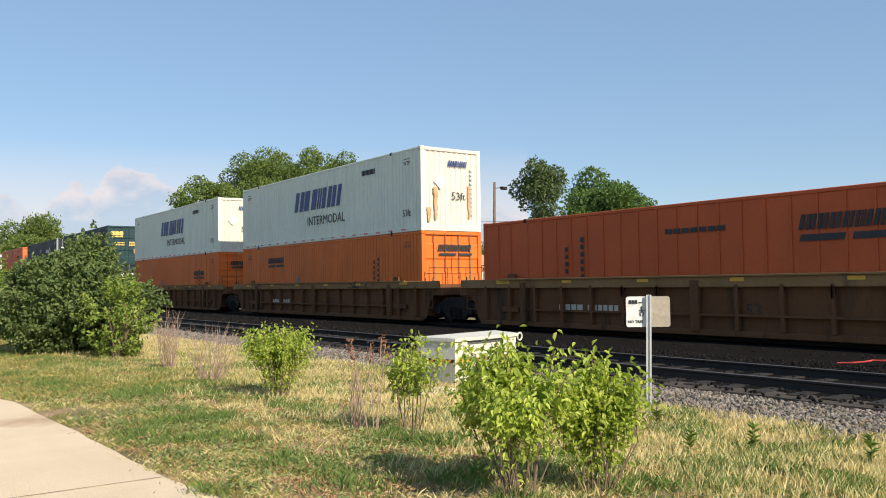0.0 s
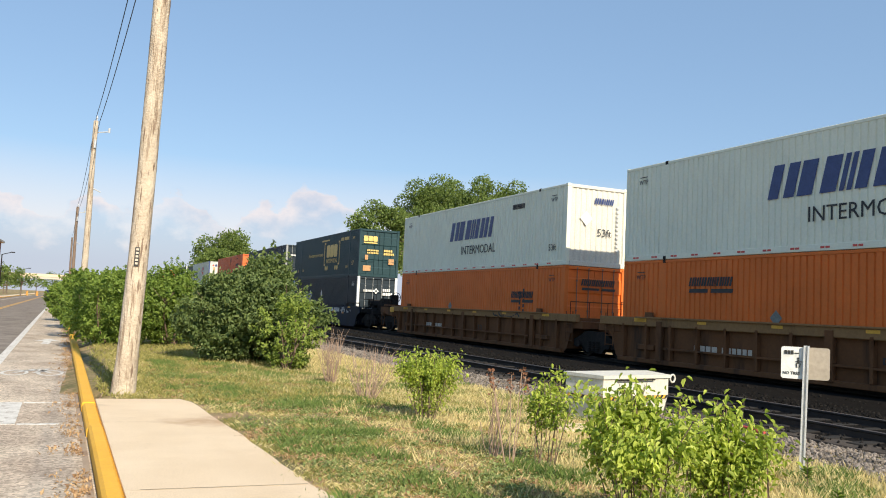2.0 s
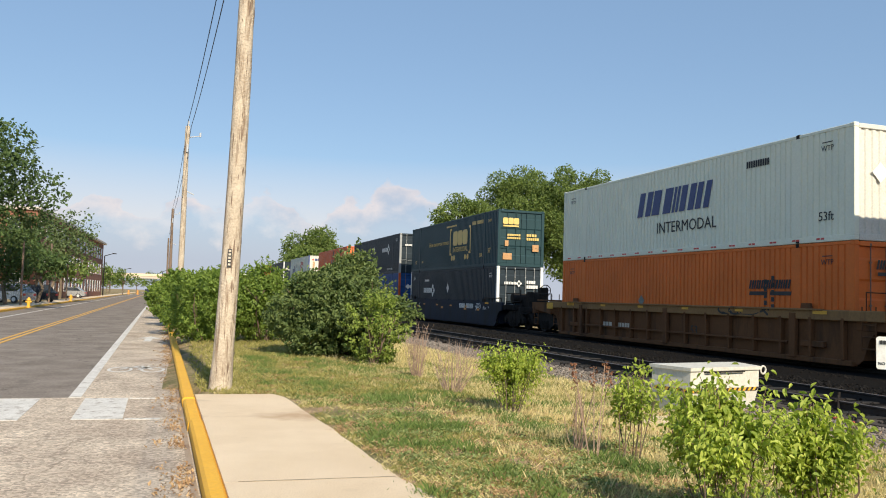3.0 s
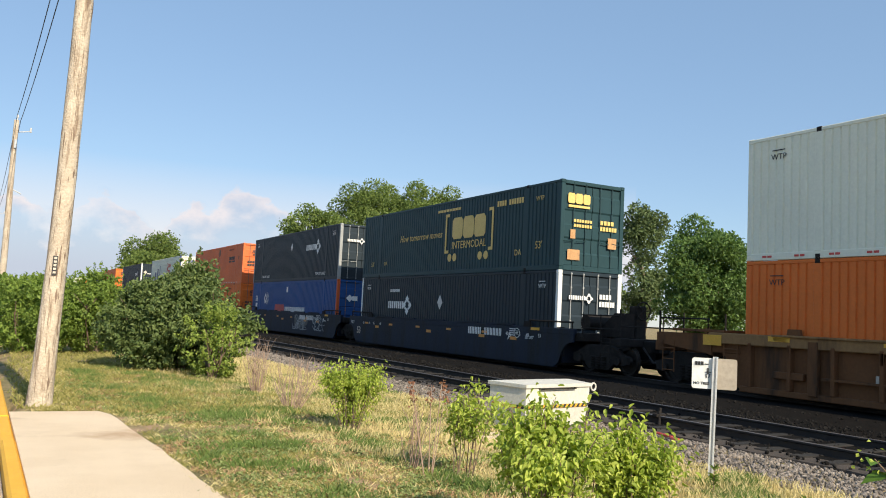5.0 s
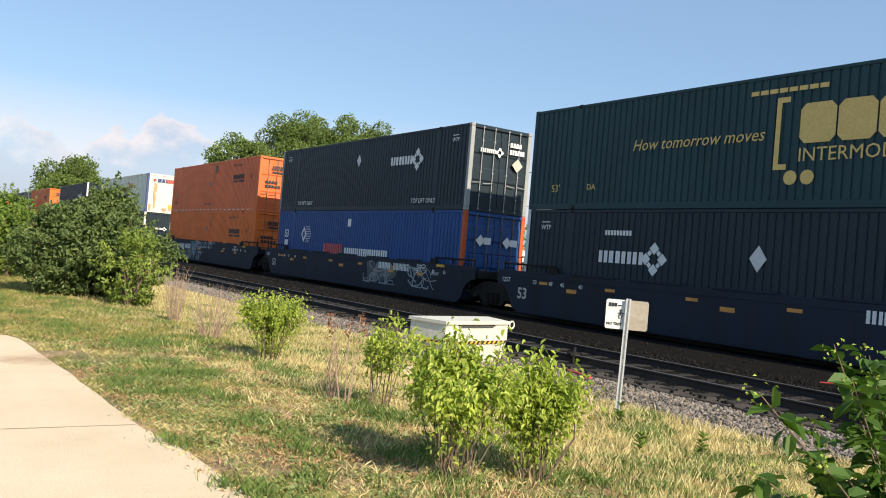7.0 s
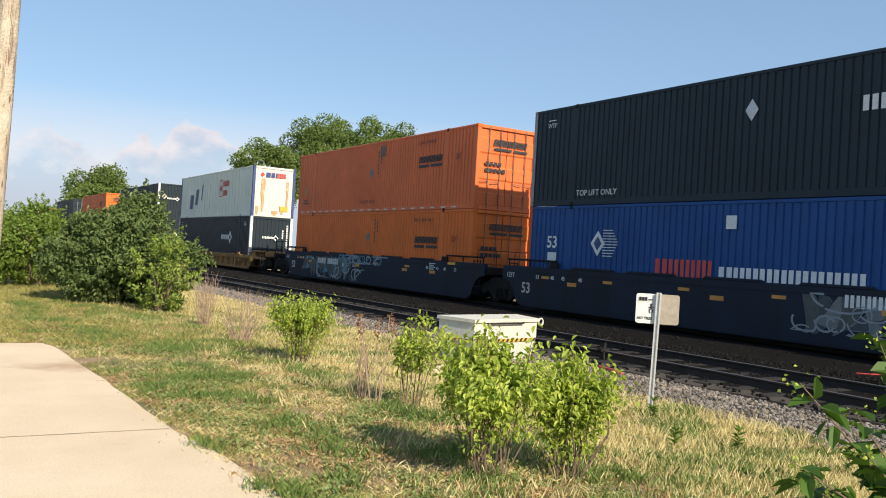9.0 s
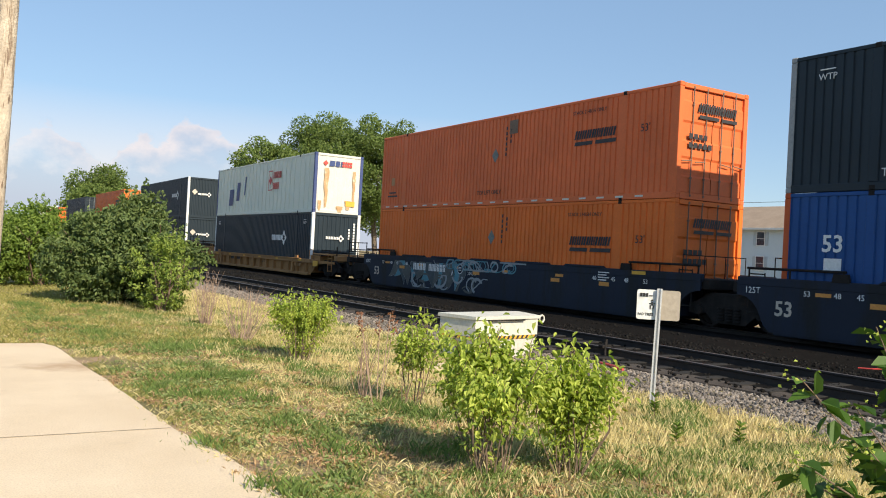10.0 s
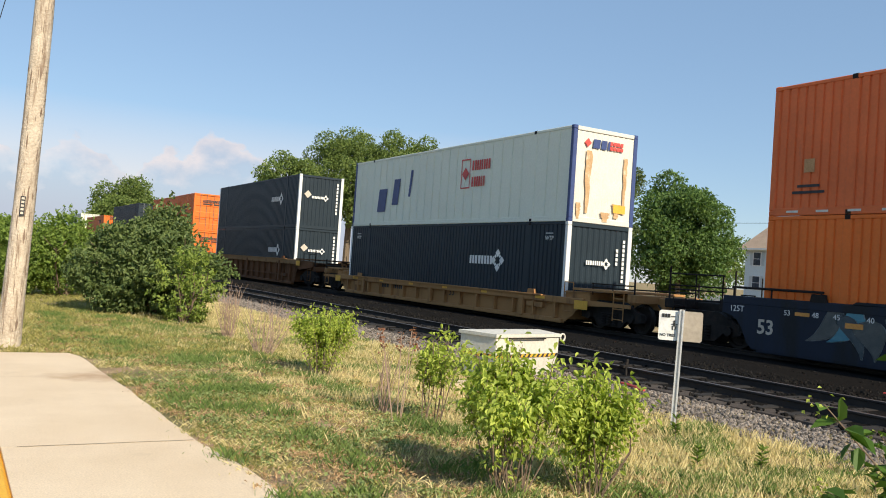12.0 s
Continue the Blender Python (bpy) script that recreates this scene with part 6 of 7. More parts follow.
    bush(4.32, 19.6, 1.75, 1.35, 1.3, "spring", "mid-green bush in front of the large dark one", 62, 18, 1700, 0.085, 0.05, 9)
    for i, (x, y, h, w) in enumerate(((0.65, 27.5, 2.45, 2.6), (2.4, 28.0, 2.75, 2.6), (-0.05, 34.0, 2.5, 2.6), (1.6, 36, 2.7, 3.4), (-0.45, 42, 2.6, 2.6), (1.3, 45, 2.8, 3.4), (-0.8, 52, 2.7, 3.0), (0.8, 60, 2.9, 4), (-1.2, 68, 2.7, 3.2), (0.6, 80, 3.0, 4.5), (4.2, 32, 2.2, 2.6), (3.4, 40, 2.5, 3))):
        bush(x, y, h * 0.88, w, w, "hedge", "bright green bush in the row beside the kerb", 70 + i, 24, 1500 if y < 40 else 420, 0.11 if y < 40 else 0.2, 0.05, 7)

    # trees behind the railway
    tree(36.8, 37.2, 8.7, 6.7, "round", "round green tree behind the railway", 81, 0.2, 0.06, 100, 380, 0.22, 1.0, None, 0.3, 0.74)
    tree(39.6, 46.5, 11.4, 4.6, "grey", "tall grey-green poplar behind the railway", 82, 0.22, 0.12, 40, 330, 0.26)
    tree(32.9, 100, 15.0, 10.5, "tree", "broad green tree behind the train", 83, 0.5, 0.25, 60, 150, 0.36, 1.0, None, 0.0, 0.72)
    tree(42.6, 104, 20.2, 14, "tree", "tall broad green tree behind the train", 84, 0.5, 0.25, 75, 150, 0.36, 1.0, None, 0.0, 0.68)
    tree(48.3, 100, 20.0, 13, "tree", "green tree behind the train", 85, 0.4, 0.2, 75, 150, 0.36, 1.0, None, 0.0, 0.68)
    tree(26.6, 192, 16.0, 15.5, "tree", "rounded green tree far down the railway", 86, 0.5, 0.15, 60, 60, 0.62)
    for i, (x, y, h, w) in enumerate(((60, 118, 12, 12), (70, 120, 9, 14), (84, 130, 9, 14), (98, 125, 10, 14), (110, 100, 11, 14))):
        tree(x, y, h, w, "tree", "green tree beyond the railway land", 90 + i, 0.3, 0.1, 22, 30, 0.6)
    # trees across the road
    tree(-14.9, 62, 12.8, 12.0, "street", "large spreading street tree across the road", 100, 0.32, 0.26, 64, 150, 0.3, 1.0, None, 0.0, 0.62)
    tree(-14.4, 76, 7.0, 6.5, "street", "street tree with a low crown across the road", 103, 0.2, 0.18, 40, 110, 0.3, 1.0, None, 0.0, 0.8)
    tree(-13.5, 84, 5.6, 4.5, "street", "street tree across the road", 101, 0.2, 0.35, 22, 70, 0.42)
    tree(-14.6, 98, 9.4, 9.5, "grey", "thin street tree by the brick building", 102, 0.18, 0.32, 26, 40, 0.4)
    for i, (x, y, h, w) in enumerate(((-16.5, 120, 6.5, 7), (-18.5, 150, 7, 7), (-19, 190, 7, 8), (-17.0, 230, 7, 8), (-4, 330, 9, 12), (-34, 320, 8, 14), (-14, 340, 8, 12), (6, 300, 7, 14), (-44, 365, 8, 14), (-32, 362, 7, 12), (-22, 368, 6.5, 11), (-10, 364, 6.5, 12), (2, 366, 7, 13), (-23, 255, 6, 8), (-25, 285, 6.5, 9), (-6, 290, 5.5, 7))):
        tree(x, y, h, w, "tree", "small green tree beside the distant road", 110 + i, 0.2, 0.3, 16, 24, 0.6)


# ---- things by the track ----
def build_sign():
    ob = thing("no_trespassing_sign", "white metal warning sign on a galvanised post in the grass", "sign", place=pose(7.98, 8.16, -0.2, 0, 0, -42))
    bm = bmesh.new()
    prism(bm, [(-0.032, -0.02), (-0.02, -0.02), (-0.02, 0.012), (0.02, 0.012), (0.02, -0.02), (0.032, -0.02), (0.032, -0.028), (0.012, -0.028), (0.012, 0.004), (-0.012, 0.004), (-0.012, -0.028), (-0.032, -0.028)], -0.3, 1.50, "z")
    part("post", bm, M["galvanised"], ob, "galvanised channel post", pose(0.02, 0, 0, 0, 1.2, 0))

    def plate(x0, x1, r, round_left):
        pts = []
        for cx, cz, a0 in ((x1 - r, 1.10 + r, -90), (x1 - r, 1.48 - r, 0), (x0 + r, 1.48 - r, 90), (x0 + r, 1.10 + r, 180)):
            sharp = (cx > (x0 + x1) / 2) == round_left
            for k in range(5):
                a = radians(a0 + k * 22.5)
                rr = 0.002 if sharp else r
                sx = x1 - rr if cx > (x0 + x1) / 2 else x0 + rr
                sz = 1.48 - rr if cz > 1.3 else 1.10 + rr
                pts.append((sx + rr * math.cos(a), sz + rr * math.sin(a)))
        return pts
    bm = bmesh.new()
    prism(bm, plate(-0.225, 0.03, 0.03, True), 0.016, 0.020, "y")
    part("sign_panel", bm, M["white"], ob, "white reflective panel")
    bm = bmesh.new()
    prism(bm, plate(0.034, 0.31, 0.03, False), 0.016, 0.020, "y")
    part("sign_panel", bm, M["sign_beige"], ob, "blotched beige half of the panel")
    lettering("NO TRES", 0.047, M["black"], ob, pose(-0.112, 0.013, 1.165, 90), 0.001)
    marks("logo", blocks(-0.19, 1.39, (0.03, 0.028, 0.032), 0.045, 0.006), M["black"], ob, pose(0, 0.012, 0, 90), "small black trade mark")
    marks("pictogram", [disc(-0.035, 1.345, 0.013, 10), bar(-0.045, 1.28, 0.022, 0.05), bar(-0.03, 1.235, 0.012, 0.05, 0.25), bar(-0.055, 1.235, 0.012, 0.05, -0.15), bar(-0.068, 1.30, 0.03, 0.010), bar(-0.02, 1.30, 0.025, 0.010), bar(-0.075, 1.40, 0.05, 0.010)], M["black"], ob, pose(0, 0.012, 0, 90), "black walking-figure pictogram")


def build_box():
    ob = thing("equipment_box", "white steel trackside box with hazard-striped band", "equipment box", place=pose(7.68, 11.86, -0.2, 0, 0, 14.8))
    w, d, h = 1.70, 0.88, 0.80
    bm = bmesh.new()
    bot = [(0.12, 0.12), (w - 0.12, 0.12), (w - 0.12, d - 0.12), (0.12, d - 0.12)]
    mid = [(0.03, 0.03), (w - 0.03, 0.03), (w - 0.03, d - 0.03), (0.03, d - 0.03)]
    rings = [[bm.verts.new((*p, z)) for p in q] for q, z in ((bot, -0.05), (mid, 0.46), (mid, h - 0.05))]
    for a, b in zip(rings, rings[1:]):
        for i in range(4):
            bm.faces.new((a[i], a[(i + 1) % 4], b[(i + 1) % 4], b[i]))
    bm.faces.new(rings[0][::-1])
    bm.faces.new(rings[-1])
    part("body", bm, M["off_white"], ob)
    bm = bmesh.new()
    lo = [bm.verts.new((x, y, h - 0.06)) for x, y in ((0, 0), (w, 0), (w, d), (0, d))]
    hi = [bm.verts.new((x, y, h - 0.005)) for x, y in ((0, 0), (w, 0), (w, d), (0, d))]
    rg = [bm.verts.new((x, d / 2, h + 0.035)) for x in (0.1, w - 0.1)]
    for i in range(4):
        bm.faces.new((lo[i], lo[(i + 1) % 4], hi[(i + 1) % 4], hi[i]))
    bm.faces.new((hi[0], hi[1], rg[1], rg[0]))
    bm.faces.new((hi[2], hi[3], rg[0], rg[1]))
    bm.faces.new((hi[1], hi[2], rg[1]))
    bm.faces.new((hi[3], hi[0], rg[0]))
    bm.faces.new(lo[::-1])
    part("lid", bm, M["off_white"], ob, "low-pitched steel lid")
    bm = bmesh.new()
    tube(bm, (0.35, -0.02, h - 0.08), (1.25, -0.02, h - 0.08), 0.012, n=6)
    for x in (0.35, 1.25):
        tube(bm, (x, -0.02, h - 0.08), (x, 0.04, h - 0.08), 0.012, n=6)
    part("lid_bar", bm, M["steel"], ob)
    bm = bmesh.new()
    for i in range(14):
        a, b = i * math.tau / 14, (i + 1) * math.tau / 14
        tube(bm, (w + 0.07 + 0.065 * math.cos(a), 0.02, h - 0.07 + 0.065 * math.sin(a)), (w + 0.07 + 0.065 * math.cos(b), 0.02, h - 0.07 + 0.065 * math.sin(b)), 0.016, n=6)
    part("lifting_ring", bm, M["off_white"], ob)
    for m, off in (("sticker_yellow", 0), ("black", 1)):
        n = 26
        marks("hazard_stripe", [bar(0.04 + (w - 0.12) * i / n, 0.40, (w - 0.12) / n * 1.02, 0.055, 0.8) for i in range(n) if i % 2 == off], M[m], ob, pose(0, 0.026, 0, 90), "yellow and black hazard stripe")
        n = 12
        marks("hazard_stripe", [bar(-d + 0.06 + (d - 0.14) * i / n, 0.40, (d - 0.14) / n * 1.02, 0.055, 0.8) for i in range(n) if i % 2 == off], M[m], ob, pose(0.026, 0, 0, 90, 0, -90), "yellow and black hazard stripe")
    # loose concrete pads beside it
    for x, y, a in ((7.1, 11.5, 20), (6.75, 11.1, -10)):
        bm = bmesh.new()
        box(bm, -0.3, 0.3, -0.14, 0.14, -0.05, 0.09, 0.025)
        tagged(part("concrete_pad", bm, M["concrete"], place=pose(x, y, -0.2, 3, 2, a)), "small pale concrete pad lying in the weeds", "concrete block")
    # rail joint hardware and clutter on the siding
    ob = thing("switch_heater_bracket", "rusty steel bracket standing on the siding rail", "bracket", place=pose(10.35, 11.7, -0.05, 0, 0, -2))
    bm = bmesh.new()
    tube(bm, (0, 0, 0), (0.03, 0.02, 0.28), 0.03, n=6)
    tube(bm, (-0.12, -0.15, 0), (0.0, 0, 0.22), 0.02, n=6)
    box(bm, -0.1, 0.1, -0.05, 0.08, 0.12, 0.18, 0.01)
    part("bracket", bm, M["steel"], ob)
    for cx, cy, cz, n, lab, seed in ((9.55, 10.9, -0.06, 4, "red hose lying on the ballast", 4), (13.6, 9.0, 0.03, 14, "thin red cable lying between the tracks", 5)):
        rgn = random.Random(seed)
        bm = bmesh.new()
        p = Vector((cx, cy, cz))
        a = -1.3
        for i in range(n):
            a += rgn.uniform(-0.8, 0.8)
            q = p + Vector((0.16 * math.cos(a), 0.16 * math.sin(a) * 1.5, rgn.uniform(-0.01, 0.02)))
            q.z = max(q.z, cz)
            tube(bm, p, q, 0.022 if seed == 4 else 0.014, n=6)
            p = q
        tagged(part("hose", bm, M["red"]), lab, "hose")


def build_stones():
    rg = np.random.RandomState(12)
    shapes = []
    for k in range(8):
        bm = bmesh.new()
        bmesh.ops.create_icosphere(bm, subdivisions=1, radius=1.0)
        for v in bm.verts:
            v.co *= rg.uniform(0.65, 1.15)
            v.co.z *= 0.7
        me = bpy.data.meshes.new("stone")
        bm.to_mesh(me)
        bm.free()
        me.materials.append(M["stone"])
        shapes.append(me)
    base = [np.array([v.co[:] for v in me.vertices]) for me in shapes]
    tri = np.array([p.vertices[:] for p in shapes[0].polygons])
    root = tagged(new("ballast"), "grey crushed-stone ballast along the siding", "ballast", kind="structure")
    n, verts, faces, off, placed = 24000, [], [], 0, 0
    while n > 0:
        y = 3.0 + 42 * rg.uniform() ** 1.7
        v = rg.uniform(8.35, 10.1)
        if rg.uniform() > smooth(8.3, 8.9, v + 0.3 * noise.noise(Vector((0, y, 1)))):
            continue
        n -= 1
        x = v - 0.036 * y
        r = rg.uniform(0.012, 0.036) * (1 + 0.025 * max(0, y - 12))
        z = ground_z(x, y) + r * 0.3
        if placed < 300 and 8.7 < v < 9.9 and 6.0 < y < 9.5:
            placed += 1
            o = again("stone", shapes[placed % 8], root, "", pose(x, y, z, *rg.uniform(0, 360, 3)))
            o.scale = (r * 1.1,) * 3
            continue
        a = Euler(rg.uniform(0, 6.28, 3)).to_matrix()
        verts.append(base[n % 8] @ np.array(a) * r + (x, y, z))
        faces.append(tri + off)
        off += len(base[0])
    dv, df, do = [], [], 0
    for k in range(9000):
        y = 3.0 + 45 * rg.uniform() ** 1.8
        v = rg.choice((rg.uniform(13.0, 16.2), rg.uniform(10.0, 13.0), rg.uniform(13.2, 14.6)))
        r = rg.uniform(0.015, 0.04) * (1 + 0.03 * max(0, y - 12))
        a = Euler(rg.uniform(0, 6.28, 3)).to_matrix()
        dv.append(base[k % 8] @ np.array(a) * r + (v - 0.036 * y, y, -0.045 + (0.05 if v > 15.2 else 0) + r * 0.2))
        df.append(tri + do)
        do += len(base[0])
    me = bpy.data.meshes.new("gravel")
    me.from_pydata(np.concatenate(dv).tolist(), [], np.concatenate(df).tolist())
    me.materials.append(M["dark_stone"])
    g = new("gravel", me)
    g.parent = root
    tagged(g, "near-black ballast stones between the tracks", kind="stuff")
    me = bpy.data.meshes.new("gravel")
    me.from_pydata(np.concatenate(verts).tolist(), [], np.concatenate(faces).tolist())
    me.materials.append(M["stone"])
    g = new("gravel", me)
    g.parent = root
    tagged(g, "loose grey ballast stones", kind="stuff")


# ---- poles and wires ----
def utility_pole(x, y, h, label, lean=1.4, hardware=True, mat="wood_pole"):
    ob = thing("utility_pole", label, "utility pole", "poles along the kerb", place=pose(x, y, -0.05, 0, lean, 0))
    bm = bmesh.new()
    n, rings = 16, []
    rg = random.Random(int(y * 10))
    steps = 26
    for i in range(steps + 1):
        f = i / steps
        r = 0.165 - 0.055 * f + (0.04 * (1 - f * 12) if f < 0.08 else 0)
        rings.append([bm.verts.new(((r + 0.006 * noise.noise(Vector((k * 2.0, f * 14, y)))) * math.cos(k * math.tau / n) + 0.03 * math.sin(f * 5), (r + 0.006 * noise.noise(Vector((k * 2.0, f * 14, y + 5)))) * math.sin(k * math.tau / n), f * h - 0.2 * (1 - f))) for k in range(n)])
    for a, b in zip(rings, rings[1:]):
        for k in range(n):
            bm.faces.new((a[k], a[(k + 1) % n], b[(k + 1) % n], b[k]))
    bm.faces.new(rings[-1])
    part("shaft", bm, M[mat], ob, smooth=True)
    if hardware:
        bm = bmesh.new()
        tube(bm, (0, 0, h), (0, 0, h + 0.12), 0.03, n=8)
        tube(bm, (0, 0, h + 0.12), (0, 0, h + 0.26), 0.06, 0.04, n=8)
        part("insulator", bm, M["galvanised"], ob)
        bm = bmesh.new()
        tube(bm, (0.1, 0, h - 0.55), (0.6, 0, h - 0.45), 0.025, n=6)
        tube(bm, (0.6, 0, h - 0.5), (0.6, 0, h - 0.28), 0.05, n=8)
        tube(bm, (0.1, 0, h - 3.3), (0.45, 0, h - 3.45), 0.03, n=6)
        part("bracket", bm, M["galvanised"], ob)
        bm = bmesh.new()
        tube(bm, (0.02, -0.14, h - 1.35), (0.02, -0.14, h - 0.95), 0.06, n=8)
        part("fuse", bm, M["galvanised"], ob)
    if y < 20:
        bm = bmesh.new()
        box(bm, -0.035, 0.035, -0.172, -0.150, 2.02, 2.32, 0.004)
        part("tag", bm, M["black"], ob, "black plate with worn pale characters")
        marks("stencil", [bar(-0.02, 2.05 + 0.055 * i, 0.04, 0.032) for i in range(5)], M["beige"], ob, pose(0, -0.1735, 0, 90))
        # flakes, knots and checks of the weathered wood
        bm = bmesh.new()
        for i in range(150):
            z, a = rg.uniform(0.1, h - 0.3), rg.uniform(3.4, 6.0)
            r = 0.166 - 0.055 * z / h
            if z < 0.8:
                r += 0.02
            c = Vector((r * math.cos(a) + 0.03 * math.sin(z / h * 5), r * math.sin(a), z))
            t = Vector((-math.sin(a), math.cos(a), 0))
            l, w = rg.uniform(0.03, 0.22), rg.uniform(0.002, 0.007) if i % 5 else rg.uniform(0.010, 0.022)
            o = Vector((math.cos(a), math.sin(a), 0)) * 0.006
            bm.faces.new([bm.verts.new(c + o + q) for q in (-t * w, Vector((0, 0, -l)), t * w, Vector((0, 0, l)))])
        part("checks", bm, M["dark_pole"], ob, "dark cracks in the wood")
    return ob


def wire(points, r, label):
    """Cables sag between their supports."""
    cu = bpy.data.curves.new("overhead_wire", 'CURVE')
    cu.dimensions, cu.bevel_depth, cu.bevel_resolution = '3D', r, 1
    for a, b in zip(points, points[1:]):
        a, b = Vector(a), Vector(b)
        sp = cu.splines.new('POLY')
        sp.points.add(16)
        for i in range(17):
            f = i / 16
            p = a.lerp(b, f)
            p.z -= 0.014 * (b - a).length * 4 * f * (1 - f)
            sp.points[i].co = (*p, 1)
    cu.materials.append(M["black"])
    tagged(new("overhead_wire", cu), label, "wire")


def build_poles():
    utility_pole(0.66, 14.55, 10.2, "pale weathered wooden utility pole leaning beside the pavement", 1.4)
    utility_pole(-0.50, 44.0, 9.9, "weathered wooden utility pole beyond the bushes", 0.6)
    utility_pole(-2.0, 84, 9.4, "dark wooden utility pole far along the kerb", 0.4, True, "dark_pole")
    utility_pole(-3.3, 122, 8.8, "dark wooden utility pole far along the kerb", 0.2, False, "dark_pole")
    for dx, dz in ((0.0, 0.2), (0.16, -0.05)):
        wire([(1.6 + dx, -26, 10.2 + dz), (0.9 + dx, 14.55, 10.2 + dz), (-0.42 + dx, 44, 9.9 + dz), (-1.95 + dx, 84, 9.4 + dz), (-3.3 + dx, 122, 8.8 + dz)], 0.014, "black overhead cable strung between wooden poles")
    # lamp pole and crossarm pole behind the railway
    ob = thing("street_lamp", "brown wooden lamp pole behind the railway", "street lamp", place=pose(57.1, 75.0, 0, 0, 1.5, 0))
    bm = bmesh.new()
    tube(bm, (0, 0, 0), (0, 0, 12.8), 0.22, 0.14, 10)
    part("shaft", bm, M["dark_pole"], ob)
    bm = bmesh.new()
    tube(bm, (0, 0, 12.1), (0.7, -0.4, 12.2), 0.04, n=6)
    part("arm", bm, M["steel"], ob)
    bm = bmesh.new()
    box(bm, 0.5, 1.3, -0.75, -0.3, 11.95, 12.3, 0.08)
    part("lamp_head", bm, M["steel"], ob)
    ob = thing("utility_pole", "grey wooden pole with crossarm behind the railway", "utility pole", place=pose(55.3, 75.9, 0))
    bm = bmesh.new()
    tube(bm, (0, 0, 0), (0, 0, 8.4), 0.13, 0.09, 8)
    part("shaft", bm, M["dark_pole"], ob)
    bm = bmesh.new()
    box(bm, -0.8, 0.8, -0.08, 0.08, 7.8, 7.95)
    part("crossarm", bm, M["dark_pole"], ob)
    wire([(55.3, 75.9, 8.3), (75, 50, 9.0), (95, 24, 9.6)], 0.025, "overhead cable behind the railway")


# ---- buildings ----
def window(parent, place, w, h, shutters=False):
    bm = bmesh.new()
    box(bm, -w / 2 - 0.07, w / 2 + 0.07, -0.06, 0.02, -0.07, h + 0.07, 0.01)
    win = part("window", bm, M["white"], parent, "", place)
    for z0, z1 in ((0.02, h / 2 - 0.02), (h / 2 + 0.02, h - 0.02)):
        bm = bmesh.new()
        box(bm, -w / 2, w / 2, -0.068, -0.055, z0, z1)
        part("pane", bm, M["glass"], win)
    if shutters:
        for s in (-1, 1):
            bm = bmesh.new()
            box(bm, *sorted((s * (w / 2 + 0.1), s * (w / 2 + 0.42))), -0.05, 0.02, 0, h, 0.01)
            part("shutter", bm, M["c_shutter"], win)
    return win


